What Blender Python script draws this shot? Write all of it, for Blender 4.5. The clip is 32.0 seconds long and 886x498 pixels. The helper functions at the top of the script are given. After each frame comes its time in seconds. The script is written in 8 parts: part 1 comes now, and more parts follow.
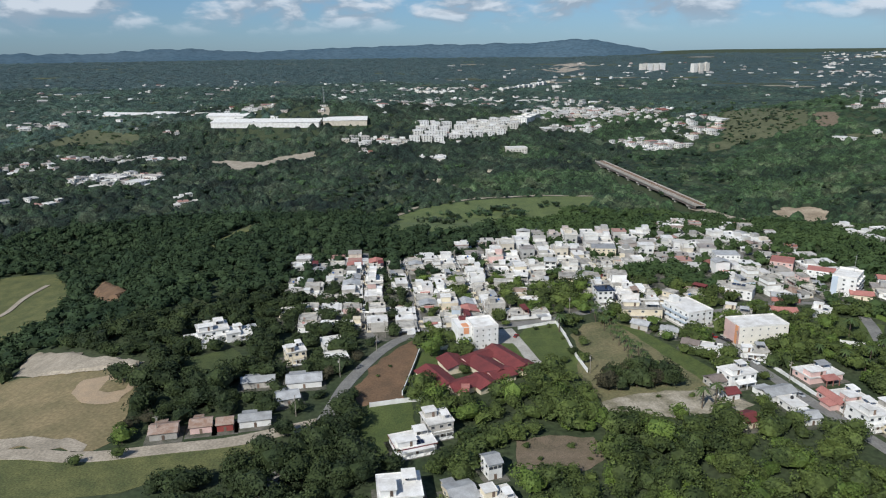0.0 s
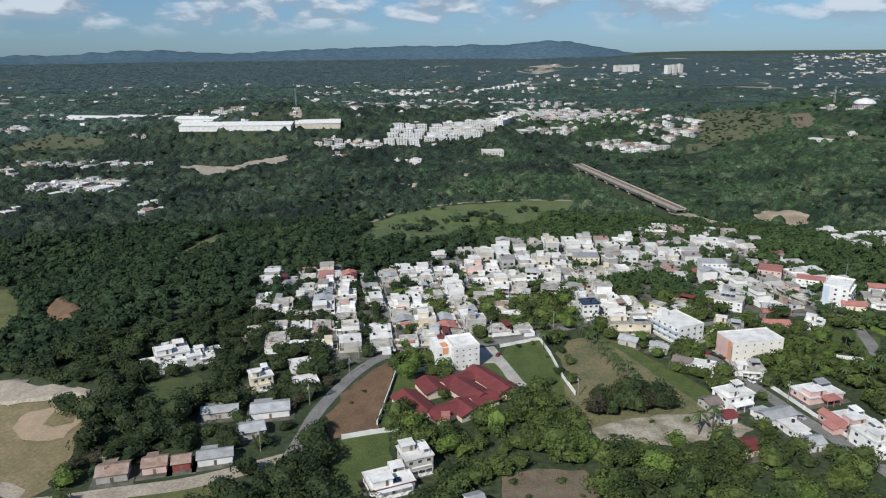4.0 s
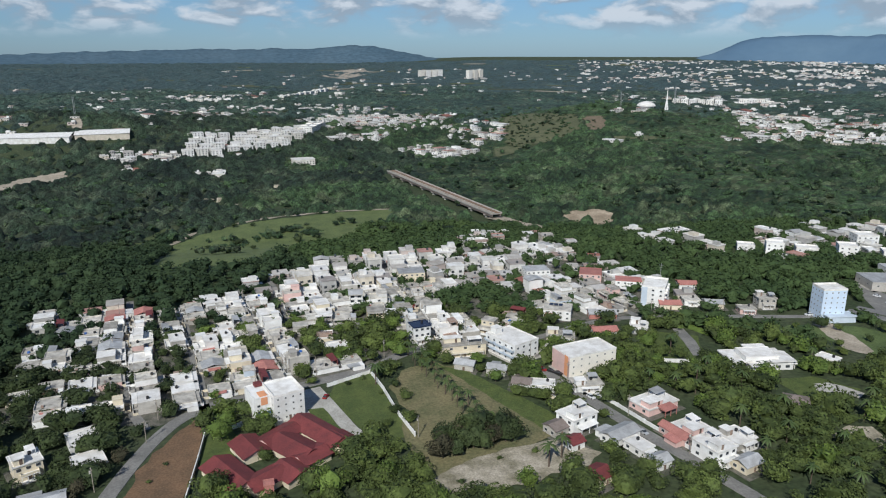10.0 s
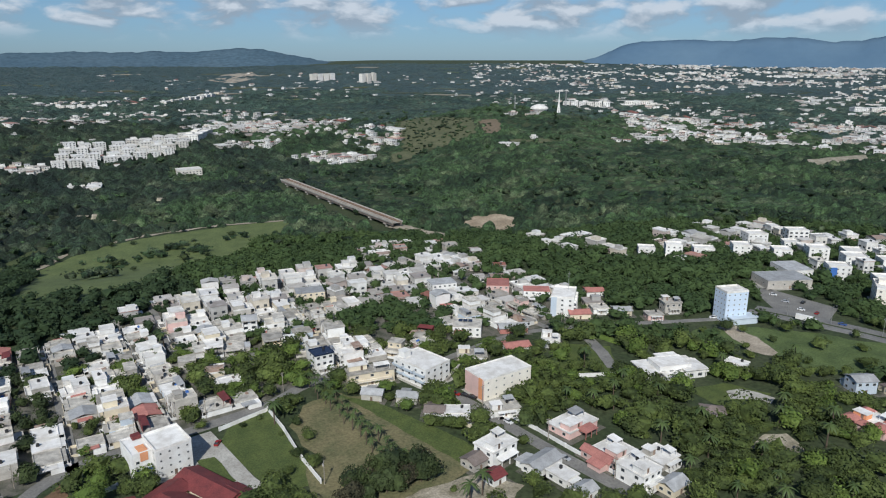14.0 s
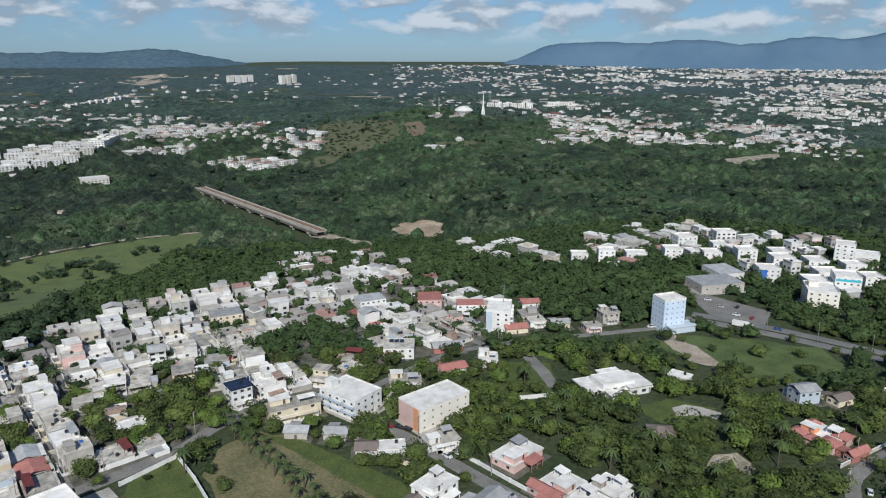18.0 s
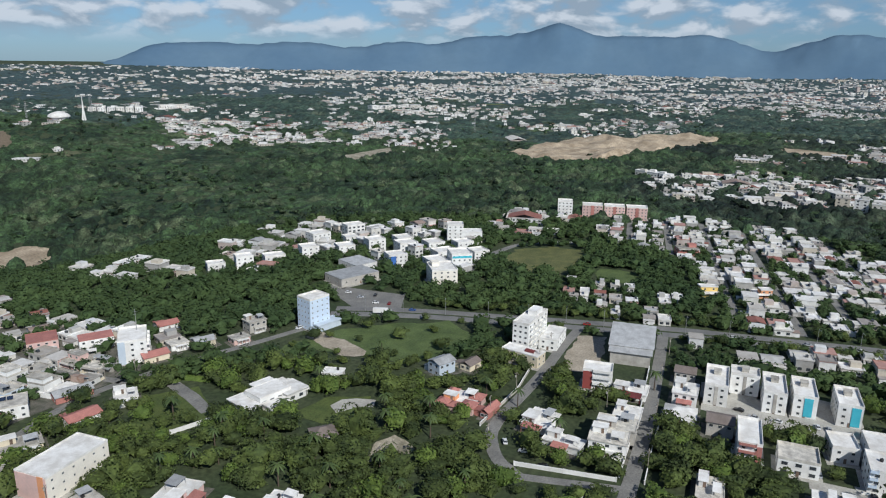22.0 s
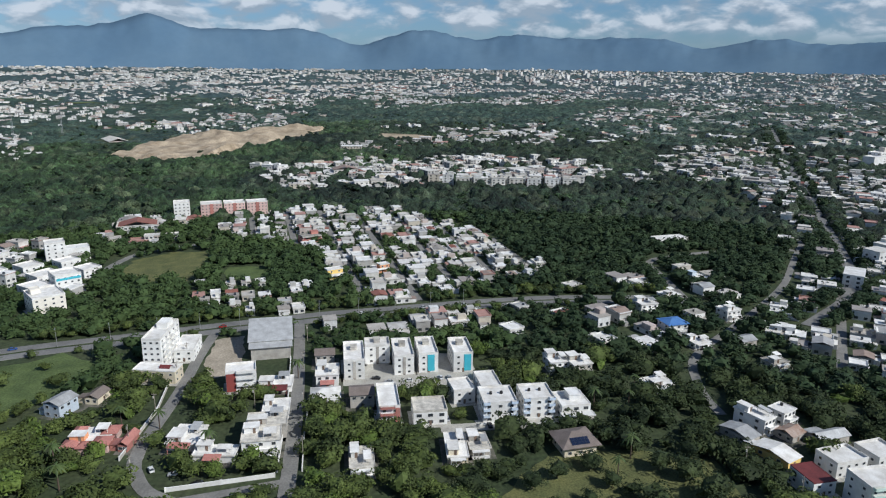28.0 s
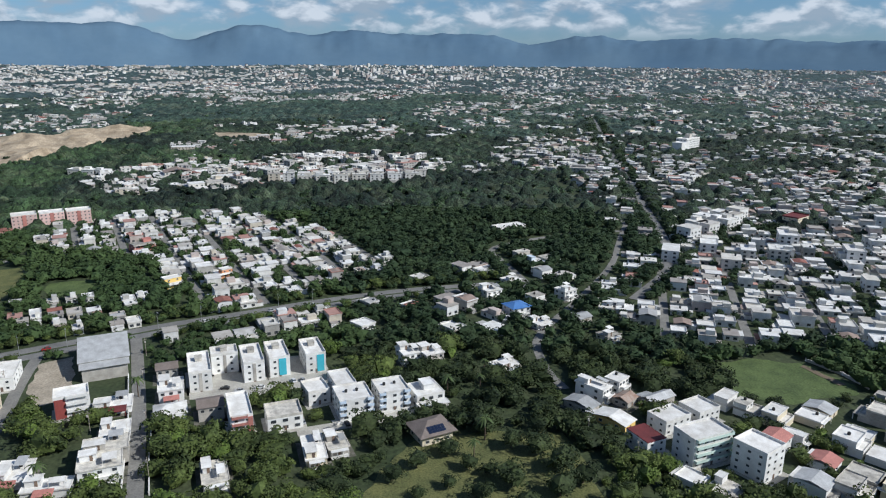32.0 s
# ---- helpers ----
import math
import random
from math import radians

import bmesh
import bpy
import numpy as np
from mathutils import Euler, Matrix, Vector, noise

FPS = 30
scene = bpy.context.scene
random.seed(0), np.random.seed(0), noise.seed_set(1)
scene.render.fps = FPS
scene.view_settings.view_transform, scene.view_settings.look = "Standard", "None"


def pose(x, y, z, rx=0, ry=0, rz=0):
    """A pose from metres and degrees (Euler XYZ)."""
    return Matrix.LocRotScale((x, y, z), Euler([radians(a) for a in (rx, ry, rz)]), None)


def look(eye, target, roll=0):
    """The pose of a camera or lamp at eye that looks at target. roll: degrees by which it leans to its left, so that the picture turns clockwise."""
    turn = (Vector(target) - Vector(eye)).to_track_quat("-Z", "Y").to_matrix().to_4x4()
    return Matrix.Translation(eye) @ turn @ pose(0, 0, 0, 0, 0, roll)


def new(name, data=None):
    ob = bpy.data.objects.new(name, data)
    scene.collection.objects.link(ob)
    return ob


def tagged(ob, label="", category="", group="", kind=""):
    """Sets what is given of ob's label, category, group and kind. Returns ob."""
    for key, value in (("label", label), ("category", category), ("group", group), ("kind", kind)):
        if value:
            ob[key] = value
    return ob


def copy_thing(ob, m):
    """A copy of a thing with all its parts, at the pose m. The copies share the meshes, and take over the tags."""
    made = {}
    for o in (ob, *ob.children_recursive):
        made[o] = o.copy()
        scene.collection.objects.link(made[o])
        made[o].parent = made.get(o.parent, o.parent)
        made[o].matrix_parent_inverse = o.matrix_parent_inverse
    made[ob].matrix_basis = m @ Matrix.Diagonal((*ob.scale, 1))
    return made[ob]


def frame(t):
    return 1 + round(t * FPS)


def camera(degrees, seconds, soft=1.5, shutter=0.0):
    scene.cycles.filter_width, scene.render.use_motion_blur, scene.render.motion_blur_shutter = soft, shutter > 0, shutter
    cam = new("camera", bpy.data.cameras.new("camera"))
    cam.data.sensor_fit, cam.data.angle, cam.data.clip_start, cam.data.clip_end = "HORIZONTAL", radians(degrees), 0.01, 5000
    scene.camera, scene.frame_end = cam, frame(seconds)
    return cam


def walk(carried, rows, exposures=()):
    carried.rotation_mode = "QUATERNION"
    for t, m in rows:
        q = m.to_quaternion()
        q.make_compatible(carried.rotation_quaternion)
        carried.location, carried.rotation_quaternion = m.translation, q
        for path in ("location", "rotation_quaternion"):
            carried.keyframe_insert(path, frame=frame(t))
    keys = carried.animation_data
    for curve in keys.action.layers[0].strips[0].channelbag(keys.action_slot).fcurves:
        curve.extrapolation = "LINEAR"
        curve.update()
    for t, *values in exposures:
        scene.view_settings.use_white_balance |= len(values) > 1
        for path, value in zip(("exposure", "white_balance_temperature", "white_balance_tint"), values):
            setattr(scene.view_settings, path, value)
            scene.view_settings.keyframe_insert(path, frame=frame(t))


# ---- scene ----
FOV = 64.369
PATH = [
    (0.0, -0.00, -0.00, 142.60, -0.003, -15.929, -0.578),
    (0.5, -0.34, 2.77, 142.69, -0.029, -15.915, -0.606),
    (1.0, -0.29, 5.67, 142.59, -0.017, -15.894, -0.627),
    (1.5, -0.36, 8.74, 142.55, -0.026, -15.893, -0.635),
    (2.0, -0.34, 11.60, 142.57, -0.035, -15.894, -0.622),
    (2.5, -0.32, 14.57, 142.63, -0.032, -15.889, -0.635),
    (3.0, -0.19, 17.48, 142.65, -0.543, -15.869, -0.649),
    (3.5, -0.23, 20.20, 142.36, -1.313, -15.838, -0.590),
    (5.5, -0.13, 31.65, 142.44, -4.274, -15.804, -0.437),
    (6.0, 0.10, 34.75, 142.47, -5.290, -15.779, -0.379),
    (6.5, 0.30, 37.64, 142.59, -6.794, -15.773, -0.338),
    (7.0, 0.50, 40.59, 142.49, -8.630, -15.732, -0.252),
    (7.5, 0.81, 43.69, 142.39, -10.268, -15.692, -0.226),
    (8.0, 1.15, 46.69, 142.32, -11.791, -15.685, -0.169),
    (8.5, 1.38, 49.83, 142.28, -13.284, -15.656, -0.132),
    (9.0, 1.78, 52.77, 142.31, -14.739, -15.622, -0.081),
    (9.5, 2.29, 55.86, 142.04, -16.158, -15.565, -0.015),
    (10.0, 2.83, 58.84, 142.03, -17.465, -15.554, 0.022),
    (10.5, 3.47, 61.93, 141.97, -18.727, -15.545, 0.046),
    (11.0, 3.99, 64.75, 142.09, -19.839, -15.517, 0.018),
    (11.5, 4.71, 67.57, 142.21, -20.893, -15.481, 0.053),
    (12.0, 5.59, 70.32, 142.24, -21.895, -15.424, 0.027),
    (12.5, 6.49, 73.10, 142.50, -22.905, -15.398, -0.002),
    (13.0, 7.51, 76.20, 142.51, -23.922, -15.358, 0.007),
    (13.5, 8.45, 79.10, 142.56, -24.944, -15.324, 0.006),
    (14.0, 9.59, 82.00, 142.55, -25.935, -15.296, 0.075),
    (14.5, 10.59, 84.73, 142.75, -26.931, -15.264, 0.103),
    (15.0, 11.86, 87.71, 142.83, -27.954, -15.266, 0.157),
    (15.5, 13.17, 90.65, 142.82, -28.972, -15.233, 0.183),
    (17.5, 18.88, 102.21, 142.65, -32.101, -15.165, 0.182),
    (18.0, 20.46, 104.90, 142.82, -32.093, -15.186, 0.159),
    (18.5, 22.08, 107.47, 142.71, -32.829, -15.155, 0.163),
    (19.0, 23.75, 109.56, 142.86, -35.793, -15.125, 0.258),
    (19.5, 24.99, 111.07, 143.17, -40.203, -15.119, 0.329),
    (20.0, 25.71, 111.82, 143.43, -44.548, -15.091, 0.471),
    (20.5, 26.28, 112.59, 143.24, -49.019, -15.036, 0.621),
    (21.0, 26.64, 112.78, 142.92, -53.418, -14.946, 0.784),
    (21.5, 26.86, 112.72, 142.59, -57.783, -14.900, 0.808),
    (22.0, 26.96, 112.52, 142.48, -62.088, -14.868, 0.781),
    (22.5, 27.00, 112.48, 142.04, -66.374, -14.803, 0.768),
    (23.0, 27.47, 112.55, 141.49, -70.638, -14.765, 0.813),
    (23.5, 27.81, 112.26, 141.46, -74.750, -14.782, 0.749),
    (24.0, 27.92, 112.23, 141.75, -78.217, -14.825, 0.697),
    (24.5, 27.85, 112.28, 142.09, -81.233, -14.844, 0.689),
    (25.0, 27.89, 112.37, 142.34, -84.262, -14.853, 0.684),
    (25.5, 27.95, 112.37, 142.63, -86.687, -14.883, 0.596),
    (27.5, 27.69, 112.01, 143.62, -90.603, -15.074, 0.522),
    (28.0, 27.63, 112.07, 143.63, -92.774, -15.092, 0.556),
    (28.5, 27.69, 112.27, 143.89, -94.174, -15.141, 0.543),
    (29.0, 27.74, 112.28, 143.91, -95.146, -15.175, 0.524),
    (29.5, 27.76, 112.44, 143.74, -95.920, -15.185, 0.512),
    (30.0, 27.72, 112.41, 143.42, -96.101, -15.194, 0.466),
    (30.5, 27.58, 111.88, 143.52, -96.966, -15.244, 0.445),
    (31.0, 27.47, 111.56, 143.63, -100.624, -15.279, 0.474),
    (31.5, 27.49, 111.96, 143.67, -104.247, -15.297, 0.528),
    (32.0, 27.39, 111.91, 143.72, -105.610, -15.325, 0.472),
]

cam = camera(FOV, 32.0, soft=1.15)


def eye_pose(x, y, z, yaw, pitch, roll):
    return pose(x, y, z, 90 + pitch, 0, yaw) @ pose(0, 0, 0, 0, 0, roll)


walk(cam, [(r[0], eye_pose(*r[1:])) for r in PATH], exposures=[(0.0, 0.06, 5960, 9), (4.0, 0.05, 5950, 9), (9.0, -0.01, 5950, 9), (15.0, -0.06, 5940, 9), (21.0, -0.06, 5920, 9), (25.0, -0.10, 5890, 9), (28.0, 0.0, 5870, 9), (32.0, 0.08, 5850, 9)])

# ---- world, sun, exposure ----
SUN_AZ = math.atan2(-0.55, -0.83)      # direction from which the sun shines, clockwise from +y
SUN_EL = radians(40)

world = bpy.data.worlds.new("world")
scene.world = world
world.use_nodes = True
wn, wl = world.node_tree.nodes, world.node_tree.links
wn.clear()
w_out = wn.new("ShaderNodeOutputWorld")
w_bg = wn.new("ShaderNodeBackground")
w_sky = wn.new("ShaderNodeTexSky")
w_sky.sky_type = "NISHITA"
w_sky.sun_disc = False
w_sky.sun_elevation = SUN_EL
w_sky.sun_rotation = SUN_AZ
w_sky.altitude = 150
w_sky.air_density = 1.0
w_sky.dust_density = 0.1
w_sky.ozone_density = 4.0
w_co = wn.new("ShaderNodeTexCoord")
w_map = wn.new("ShaderNodeMapping")
w_map.inputs["Scale"].default_value = (14, 14, 33)
w_map.inputs["Location"].default_value = (3.1, 0.7, 0.35)
w_no = wn.new("ShaderNodeTexNoise")
w_no.inputs["Scale"].default_value = 1.0
w_no.inputs["Detail"].default_value = 9
w_no.inputs["Roughness"].default_value = 0.50
w_no.inputs["Distortion"].default_value = 0.25
w_ra = wn.new("ShaderNodeMapRange")         # where the clouds stand
w_ra.interpolation_type = "SMOOTHSTEP"
w_ra.inputs["From Min"].default_value = 0.39
w_ra.inputs["From Max"].default_value = 0.58
w_sep = wn.new("ShaderNodeSeparateXYZ")
w_hi = wn.new("ShaderNodeMapRange")         # none in the haze at the horizon
w_hi.interpolation_type = "SMOOTHSTEP"
w_hi.inputs["From Min"].default_value = 0.014
w_hi.inputs["From Max"].default_value = 0.048
w_lo = wn.new("ShaderNodeMapRange")         # and fewer overhead
w_lo.inputs["From Min"].default_value = 0.16
w_lo.inputs["From Max"].default_value = 0.45
w_lo.inputs["To Min"].default_value = 0.88
w_lo.inputs["To Max"].default_value = 0.12
w_up = wn.new("ShaderNodeVectorMath")        # the same clouds a little higher: white tops, grey bellies
w_up.operation = "ADD"
w_up.inputs[1].default_value = (0, 0, 0.42)
w_n2 = wn.new("ShaderNodeTexNoise")
w_n2.inputs["Scale"].default_value = 1.0
w_n2.inputs["Detail"].default_value = 9
w_n2.inputs["Roughness"].default_value = 0.50
w_n2.inputs["Distortion"].default_value = 0.25
w_df = wn.new("ShaderNodeMath")
w_df.operation = "SUBTRACT"
w_cc = wn.new("ShaderNodeMix")
w_cc.data_type = "RGBA"
w_cc.inputs[6].default_value = (4.7, 5.5, 6.3, 1)
w_cc.inputs[7].default_value = (9.4, 9.7, 10.0, 1)
w_cr = wn.new("ShaderNodeMapRange")
w_cr.inputs["From Min"].default_value = -0.03
w_cr.inputs["From Max"].default_value = 0.10
w_mul = wn.new("ShaderNodeMath")
w_mul.operation = "MULTIPLY"
w_mul2 = wn.new("ShaderNodeMath")
w_mul2.operation = "MULTIPLY"
w_air = wn.new("ShaderNodeMapRange")        # blue-grey haze low down, clearer above
w_air.inputs["From Min"].default_value = 0.0
w_air.inputs["From Max"].default_value = 0.12
w_ac = wn.new("ShaderNodeMix")
w_ac.data_type = "RGBA"
w_ac.inputs[6].default_value = (0.47, 0.67, 1.0, 1)
w_ac.inputs[7].default_value = (0.80, 0.91, 1.0, 1)
w_tint = wn.new("ShaderNodeMix")
w_tint.data_type = "RGBA"
w_tint.blend_type = "MULTIPLY"
w_tint.inputs[0].default_value = 1.0
w_mix = wn.new("ShaderNodeMix")
w_mix.data_type = "RGBA"
w_bg.inputs["Strength"].default_value = 0.070
wl.new(w_co.outputs["Generated"], w_map.inputs["Vector"])
wl.new(w_map.outputs[0], w_no.inputs["Vector"])
wl.new(w_map.outputs[0], w_up.inputs[0])
wl.new(w_up.outputs[0], w_n2.inputs["Vector"])
wl.new(w_no.outputs[0], w_df.inputs[0])
wl.new(w_n2.outputs[0], w_df.inputs[1])
wl.new(w_df.outputs[0], w_cr.inputs["Value"])
wl.new(w_cr.outputs[0], w_cc.inputs[0])
wl.new(w_no.outputs[0], w_ra.inputs["Value"])
wl.new(w_co.outputs["Generated"], w_sep.inputs[0])
wl.new(w_sep.outputs["Z"], w_hi.inputs["Value"])
wl.new(w_sep.outputs["Z"], w_lo.inputs["Value"])
wl.new(w_sep.outputs["Z"], w_air.inputs["Value"])
wl.new(w_ra.outputs[0], w_mul.inputs[0])
wl.new(w_hi.outputs[0], w_mul.inputs[1])
wl.new(w_mul.outputs[0], w_mul2.inputs[0])
wl.new(w_lo.outputs[0], w_mul2.inputs[1])
wl.new(w_air.outputs[0], w_ac.inputs[0])
wl.new(w_ac.outputs[2], w_tint.inputs[7])
wl.new(w_sky.outputs[0], w_tint.inputs[6])
wl.new(w_tint.outputs[2], w_mix.inputs[6])
wl.new(w_cc.outputs[2], w_mix.inputs[7])
wl.new(w_mul2.outputs[0], w_mix.inputs[0])
wl.new(w_mix.outputs[2], w_bg.inputs[0])
wl.new(w_bg.outputs[0], w_out.inputs[0])

sun_data = bpy.data.lights.new("sun", "SUN")
sun_data.energy = 4.4
sun_data.angle = radians(0.53)
sun_data.color = (1.0, 0.945, 0.845)
sun = new("sun", sun_data)
sun.matrix_world = look((0, 0, 0), (-math.sin(SUN_AZ) * math.cos(SUN_EL), -math.cos(SUN_AZ) * math.cos(SUN_EL), -math.sin(SUN_EL)))

# ---- materials ----


def material(name, colour, second=None, scale=1.0, rough=0.85, metal=0.0, random_mix=0.0, island=0.0, bump=0.0, fine=0.0, spec=0.3, seed=0.0, stretch=None):
    """Principled surface: two colours mixed by noise of the given size, varied by object, by loose piece and by fine grain."""
    m = bpy.data.materials.new(name)
    m.use_nodes = True
    n, l = m.node_tree.nodes, m.node_tree.links
    b = n["Principled BSDF"]
    b.inputs["Roughness"].default_value = rough
    b.inputs["Metallic"].default_value = metal
    b.inputs["Specular IOR Level"].default_value = spec
    co = n.new("ShaderNodeNewGeometry")
    mp = n.new("ShaderNodeMapping")
    mp.inputs["Location"].default_value = (seed * 13.1, seed * 7.7, seed * 3.3)
    if stretch:
        mp.inputs["Scale"].default_value = stretch
    l.new(co.outputs["Position"], mp.inputs["Vector"])
    no = n.new("ShaderNodeTexNoise")
    no.inputs["Scale"].default_value = 1.0 / scale
    no.inputs["Detail"].default_value = 6
    no.inputs["Roughness"].default_value = 0.6
    l.new(mp.outputs[0], no.inputs["Vector"])
    ramp = n.new("ShaderNodeMapRange")
    ramp.inputs["From Min"].default_value = 0.36
    ramp.inputs["From Max"].default_value = 0.64
    l.new(no.outputs[0], ramp.inputs["Value"])
    mix = n.new("ShaderNodeMix")
    mix.data_type = "RGBA"
    second = second or tuple(c * 0.75 for c in colour)
    mix.inputs[6].default_value = (*colour, 1)
    mix.inputs[7].default_value = (*second, 1)
    l.new(ramp.outputs[0], mix.inputs[0])
    last = mix.outputs[2]
    if random_mix or island:
        val = n.new("ShaderNodeMapRange")
        amount = random_mix or island
        val.inputs["To Min"].default_value = 1 - amount
        val.inputs["To Max"].default_value = 1 + amount
        if island:
            l.new(co.outputs["Random Per Island"], val.inputs["Value"])
        else:
            info = n.new("ShaderNodeObjectInfo")
            l.new(info.outputs["Random"], val.inputs["Value"])
        sc = n.new("ShaderNodeVectorMath")
        sc.operation = "SCALE"
        l.new(last, sc.inputs[0])
        l.new(val.outputs[0], sc.inputs["Scale"])
        last = sc.outputs[0]
    if fine:
        n2 = n.new("ShaderNodeTexNoise")
        n2.inputs["Scale"].default_value = 12.0 / scale
        n2.inputs["Detail"].default_value = 5
        l.new(mp.outputs[0], n2.inputs["Vector"])
        v2 = n.new("ShaderNodeMapRange")
        v2.inputs["From Min"].default_value = 0.3
        v2.inputs["From Max"].default_value = 0.7
        v2.inputs["To Min"].default_value = 1 - fine
        v2.inputs["To Max"].default_value = 1 + fine
        l.new(n2.outputs[0], v2.inputs["Value"])
        s2 = n.new("ShaderNodeVectorMath")
        s2.operation = "SCALE"
        l.new(last, s2.inputs[0])
        l.new(v2.outputs[0], s2.inputs["Scale"])
        last = s2.outputs[0]
    l.new(last, b.inputs["Base Color"])
    if bump:
        bp = n.new("ShaderNodeBump")
        bp.inputs["Strength"].default_value = bump
        bp.inputs["Distance"].default_value = scale * 0.2
        l.new(no.outputs[0], bp.inputs["Height"])
        l.new(bp.outputs[0], b.inputs["Normal"])
    return m


M_GROUND = material("ground_soil_and_scrub", (0.036, 0.052, 0.022), (0.056, 0.068, 0.032), scale=26, fine=0.4, bump=0.3)
M_LAWN = material("mown_grass", (0.096, 0.120, 0.034), (0.064, 0.088, 0.026), scale=7, fine=0.32)
M_MEADOW = material("rough_meadow", (0.140, 0.142, 0.052), (0.085, 0.096, 0.036), scale=9, fine=0.38)
M_PASTURE = material("green_pasture", (0.125, 0.155, 0.055), (0.095, 0.122, 0.044), scale=16, fine=0.25)
M_TRAMPLED = material("trampled_tan_grass", (0.262, 0.205, 0.110), (0.180, 0.152, 0.078), scale=17, fine=0.25)
M_HILLGRASS = material("dry_hill_grass", (0.122, 0.124, 0.066), (0.080, 0.089, 0.045), scale=24, fine=0.3)
M_BROWN = material("brown_cleared_soil", (0.190, 0.145, 0.100), (0.132, 0.108, 0.070), scale=6, fine=0.3)
M_DRYGRASS = material("dry_grass", (0.190, 0.165, 0.085), (0.115, 0.118, 0.055), scale=13, fine=0.3)
M_DIRT = material("bare_earth", (0.190, 0.115, 0.065), (0.130, 0.085, 0.050), scale=9, fine=0.25)
M_SAND = material("pale_dust", (0.42, 0.36, 0.28), (0.29, 0.25, 0.19), scale=12, fine=0.25)
M_QUARRY = material("quarry_sand", (0.47, 0.38, 0.27), (0.27, 0.21, 0.14), scale=22, fine=0.3)
M_CLAY = material("infield_clay", (0.42, 0.31, 0.20), (0.35, 0.27, 0.18), scale=6, fine=0.2)
M_ASPHALT = material("worn_asphalt", (0.235, 0.225, 0.205), (0.165, 0.16, 0.148), scale=9, fine=0.2)
M_HIGHWAY = material("highway_asphalt", (0.205, 0.20, 0.19), (0.155, 0.152, 0.145), scale=12, fine=0.15)
M_CONCRETE_G = material("concrete_paving", (0.46, 0.44, 0.39), (0.34, 0.32, 0.28), scale=8, fine=0.2)
M_WHITE = material("white_painted_wall", (0.80, 0.79, 0.76), (0.66, 0.64, 0.60), scale=5, random_mix=0.12, fine=0.06)
M_CREAM = material("cream_painted_wall", (0.70, 0.62, 0.46), (0.60, 0.52, 0.39), scale=5, random_mix=0.12, fine=0.06)
M_GREY = material("bare_concrete_wall", (0.48, 0.45, 0.40), (0.34, 0.315, 0.28), scale=4, random_mix=0.18, fine=0.12)
M_PINK = material("pink_painted_wall", (0.66, 0.45, 0.40), (0.55, 0.39, 0.35), scale=5, random_mix=0.15, fine=0.06)
M_BLUE = material("pale_blue_wall", (0.54, 0.60, 0.66), (0.46, 0.52, 0.58), scale=5, random_mix=0.15, fine=0.06)
M_YELLOW = material("yellow_painted_wall", (0.78, 0.55, 0.18), (0.64, 0.45, 0.15), scale=5, random_mix=0.1, fine=0.06)
M_ORANGE = material("orange_painted_wall", (0.72, 0.33, 0.16), (0.60, 0.28, 0.15), scale=5, random_mix=0.1, fine=0.06)
M_IVORY = material("ivory_painted_wall", (0.82, 0.77, 0.67), (0.74, 0.69, 0.60), scale=5, fine=0.06)
M_SLAB = material("dusty_old_concrete", (0.42, 0.37, 0.29), (0.20, 0.18, 0.12), scale=8, fine=0.3)
M_MINT = material("pale_mint_wall", (0.58, 0.70, 0.62), (0.50, 0.62, 0.55), scale=5, fine=0.05)
M_TEAL = material("turquoise_panel", (0.09, 0.48, 0.58), (0.07, 0.42, 0.52), scale=4, fine=0.05)
M_NAVY = material("blue_panel", (0.06, 0.16, 0.45), (0.05, 0.13, 0.38), scale=4, fine=0.05)
M_MAROON = material("maroon_wall", (0.30, 0.07, 0.06), (0.24, 0.06, 0.05), scale=4, fine=0.08)
M_ROOF = material("flat_roof_concrete", (0.56, 0.525, 0.46), (0.30, 0.28, 0.245), scale=3.2, random_mix=0.32, fine=0.16)
M_ROOFW = material("white_sealed_roof", (0.80, 0.78, 0.74), (0.60, 0.57, 0.52), scale=4, random_mix=0.08, fine=0.07)
M_ZINC = material("zinc_sheet", (0.50, 0.50, 0.49), (0.36, 0.355, 0.345), scale=3.5, rough=0.55, metal=0.2, random_mix=0.2, fine=0.15)
M_RUST = material("rusted_sheet", (0.26, 0.16, 0.11), (0.38, 0.30, 0.25), scale=2.5, rough=0.7, fine=0.2)
M_REDROOF = material("red_tile_roof", (0.188, 0.046, 0.044), (0.130, 0.036, 0.036), scale=5, rough=0.7, fine=0.22, random_mix=0.12)
M_CORAL = material("coral_tile_roof", (0.46, 0.20, 0.165), (0.36, 0.155, 0.13), scale=4, rough=0.75, fine=0.2, random_mix=0.15)
M_BROWNROOF = material("brown_shingle_roof", (0.17, 0.14, 0.12), (0.22, 0.18, 0.16), scale=4, fine=0.2)
M_BLUEROOF = material("blue_sheet_roof", (0.07, 0.17, 0.42), (0.10, 0.22, 0.46), scale=4, rough=0.5, fine=0.1)
M_GLASS = material("dark_window_glass", (0.035, 0.042, 0.050), (0.055, 0.060, 0.065), scale=2, rough=0.12, spec=0.5)
M_FRAME = material("white_window_frame", (0.62, 0.61, 0.58), (0.5, 0.49, 0.46), scale=2, rough=0.5)
M_DOOR = material("painted_metal_door", (0.20, 0.14, 0.10), (0.14, 0.10, 0.08), scale=2, rough=0.6, random_mix=0.4)
M_TANK = material("black_plastic", (0.022, 0.022, 0.024), (0.035, 0.035, 0.035), scale=1, rough=0.45)
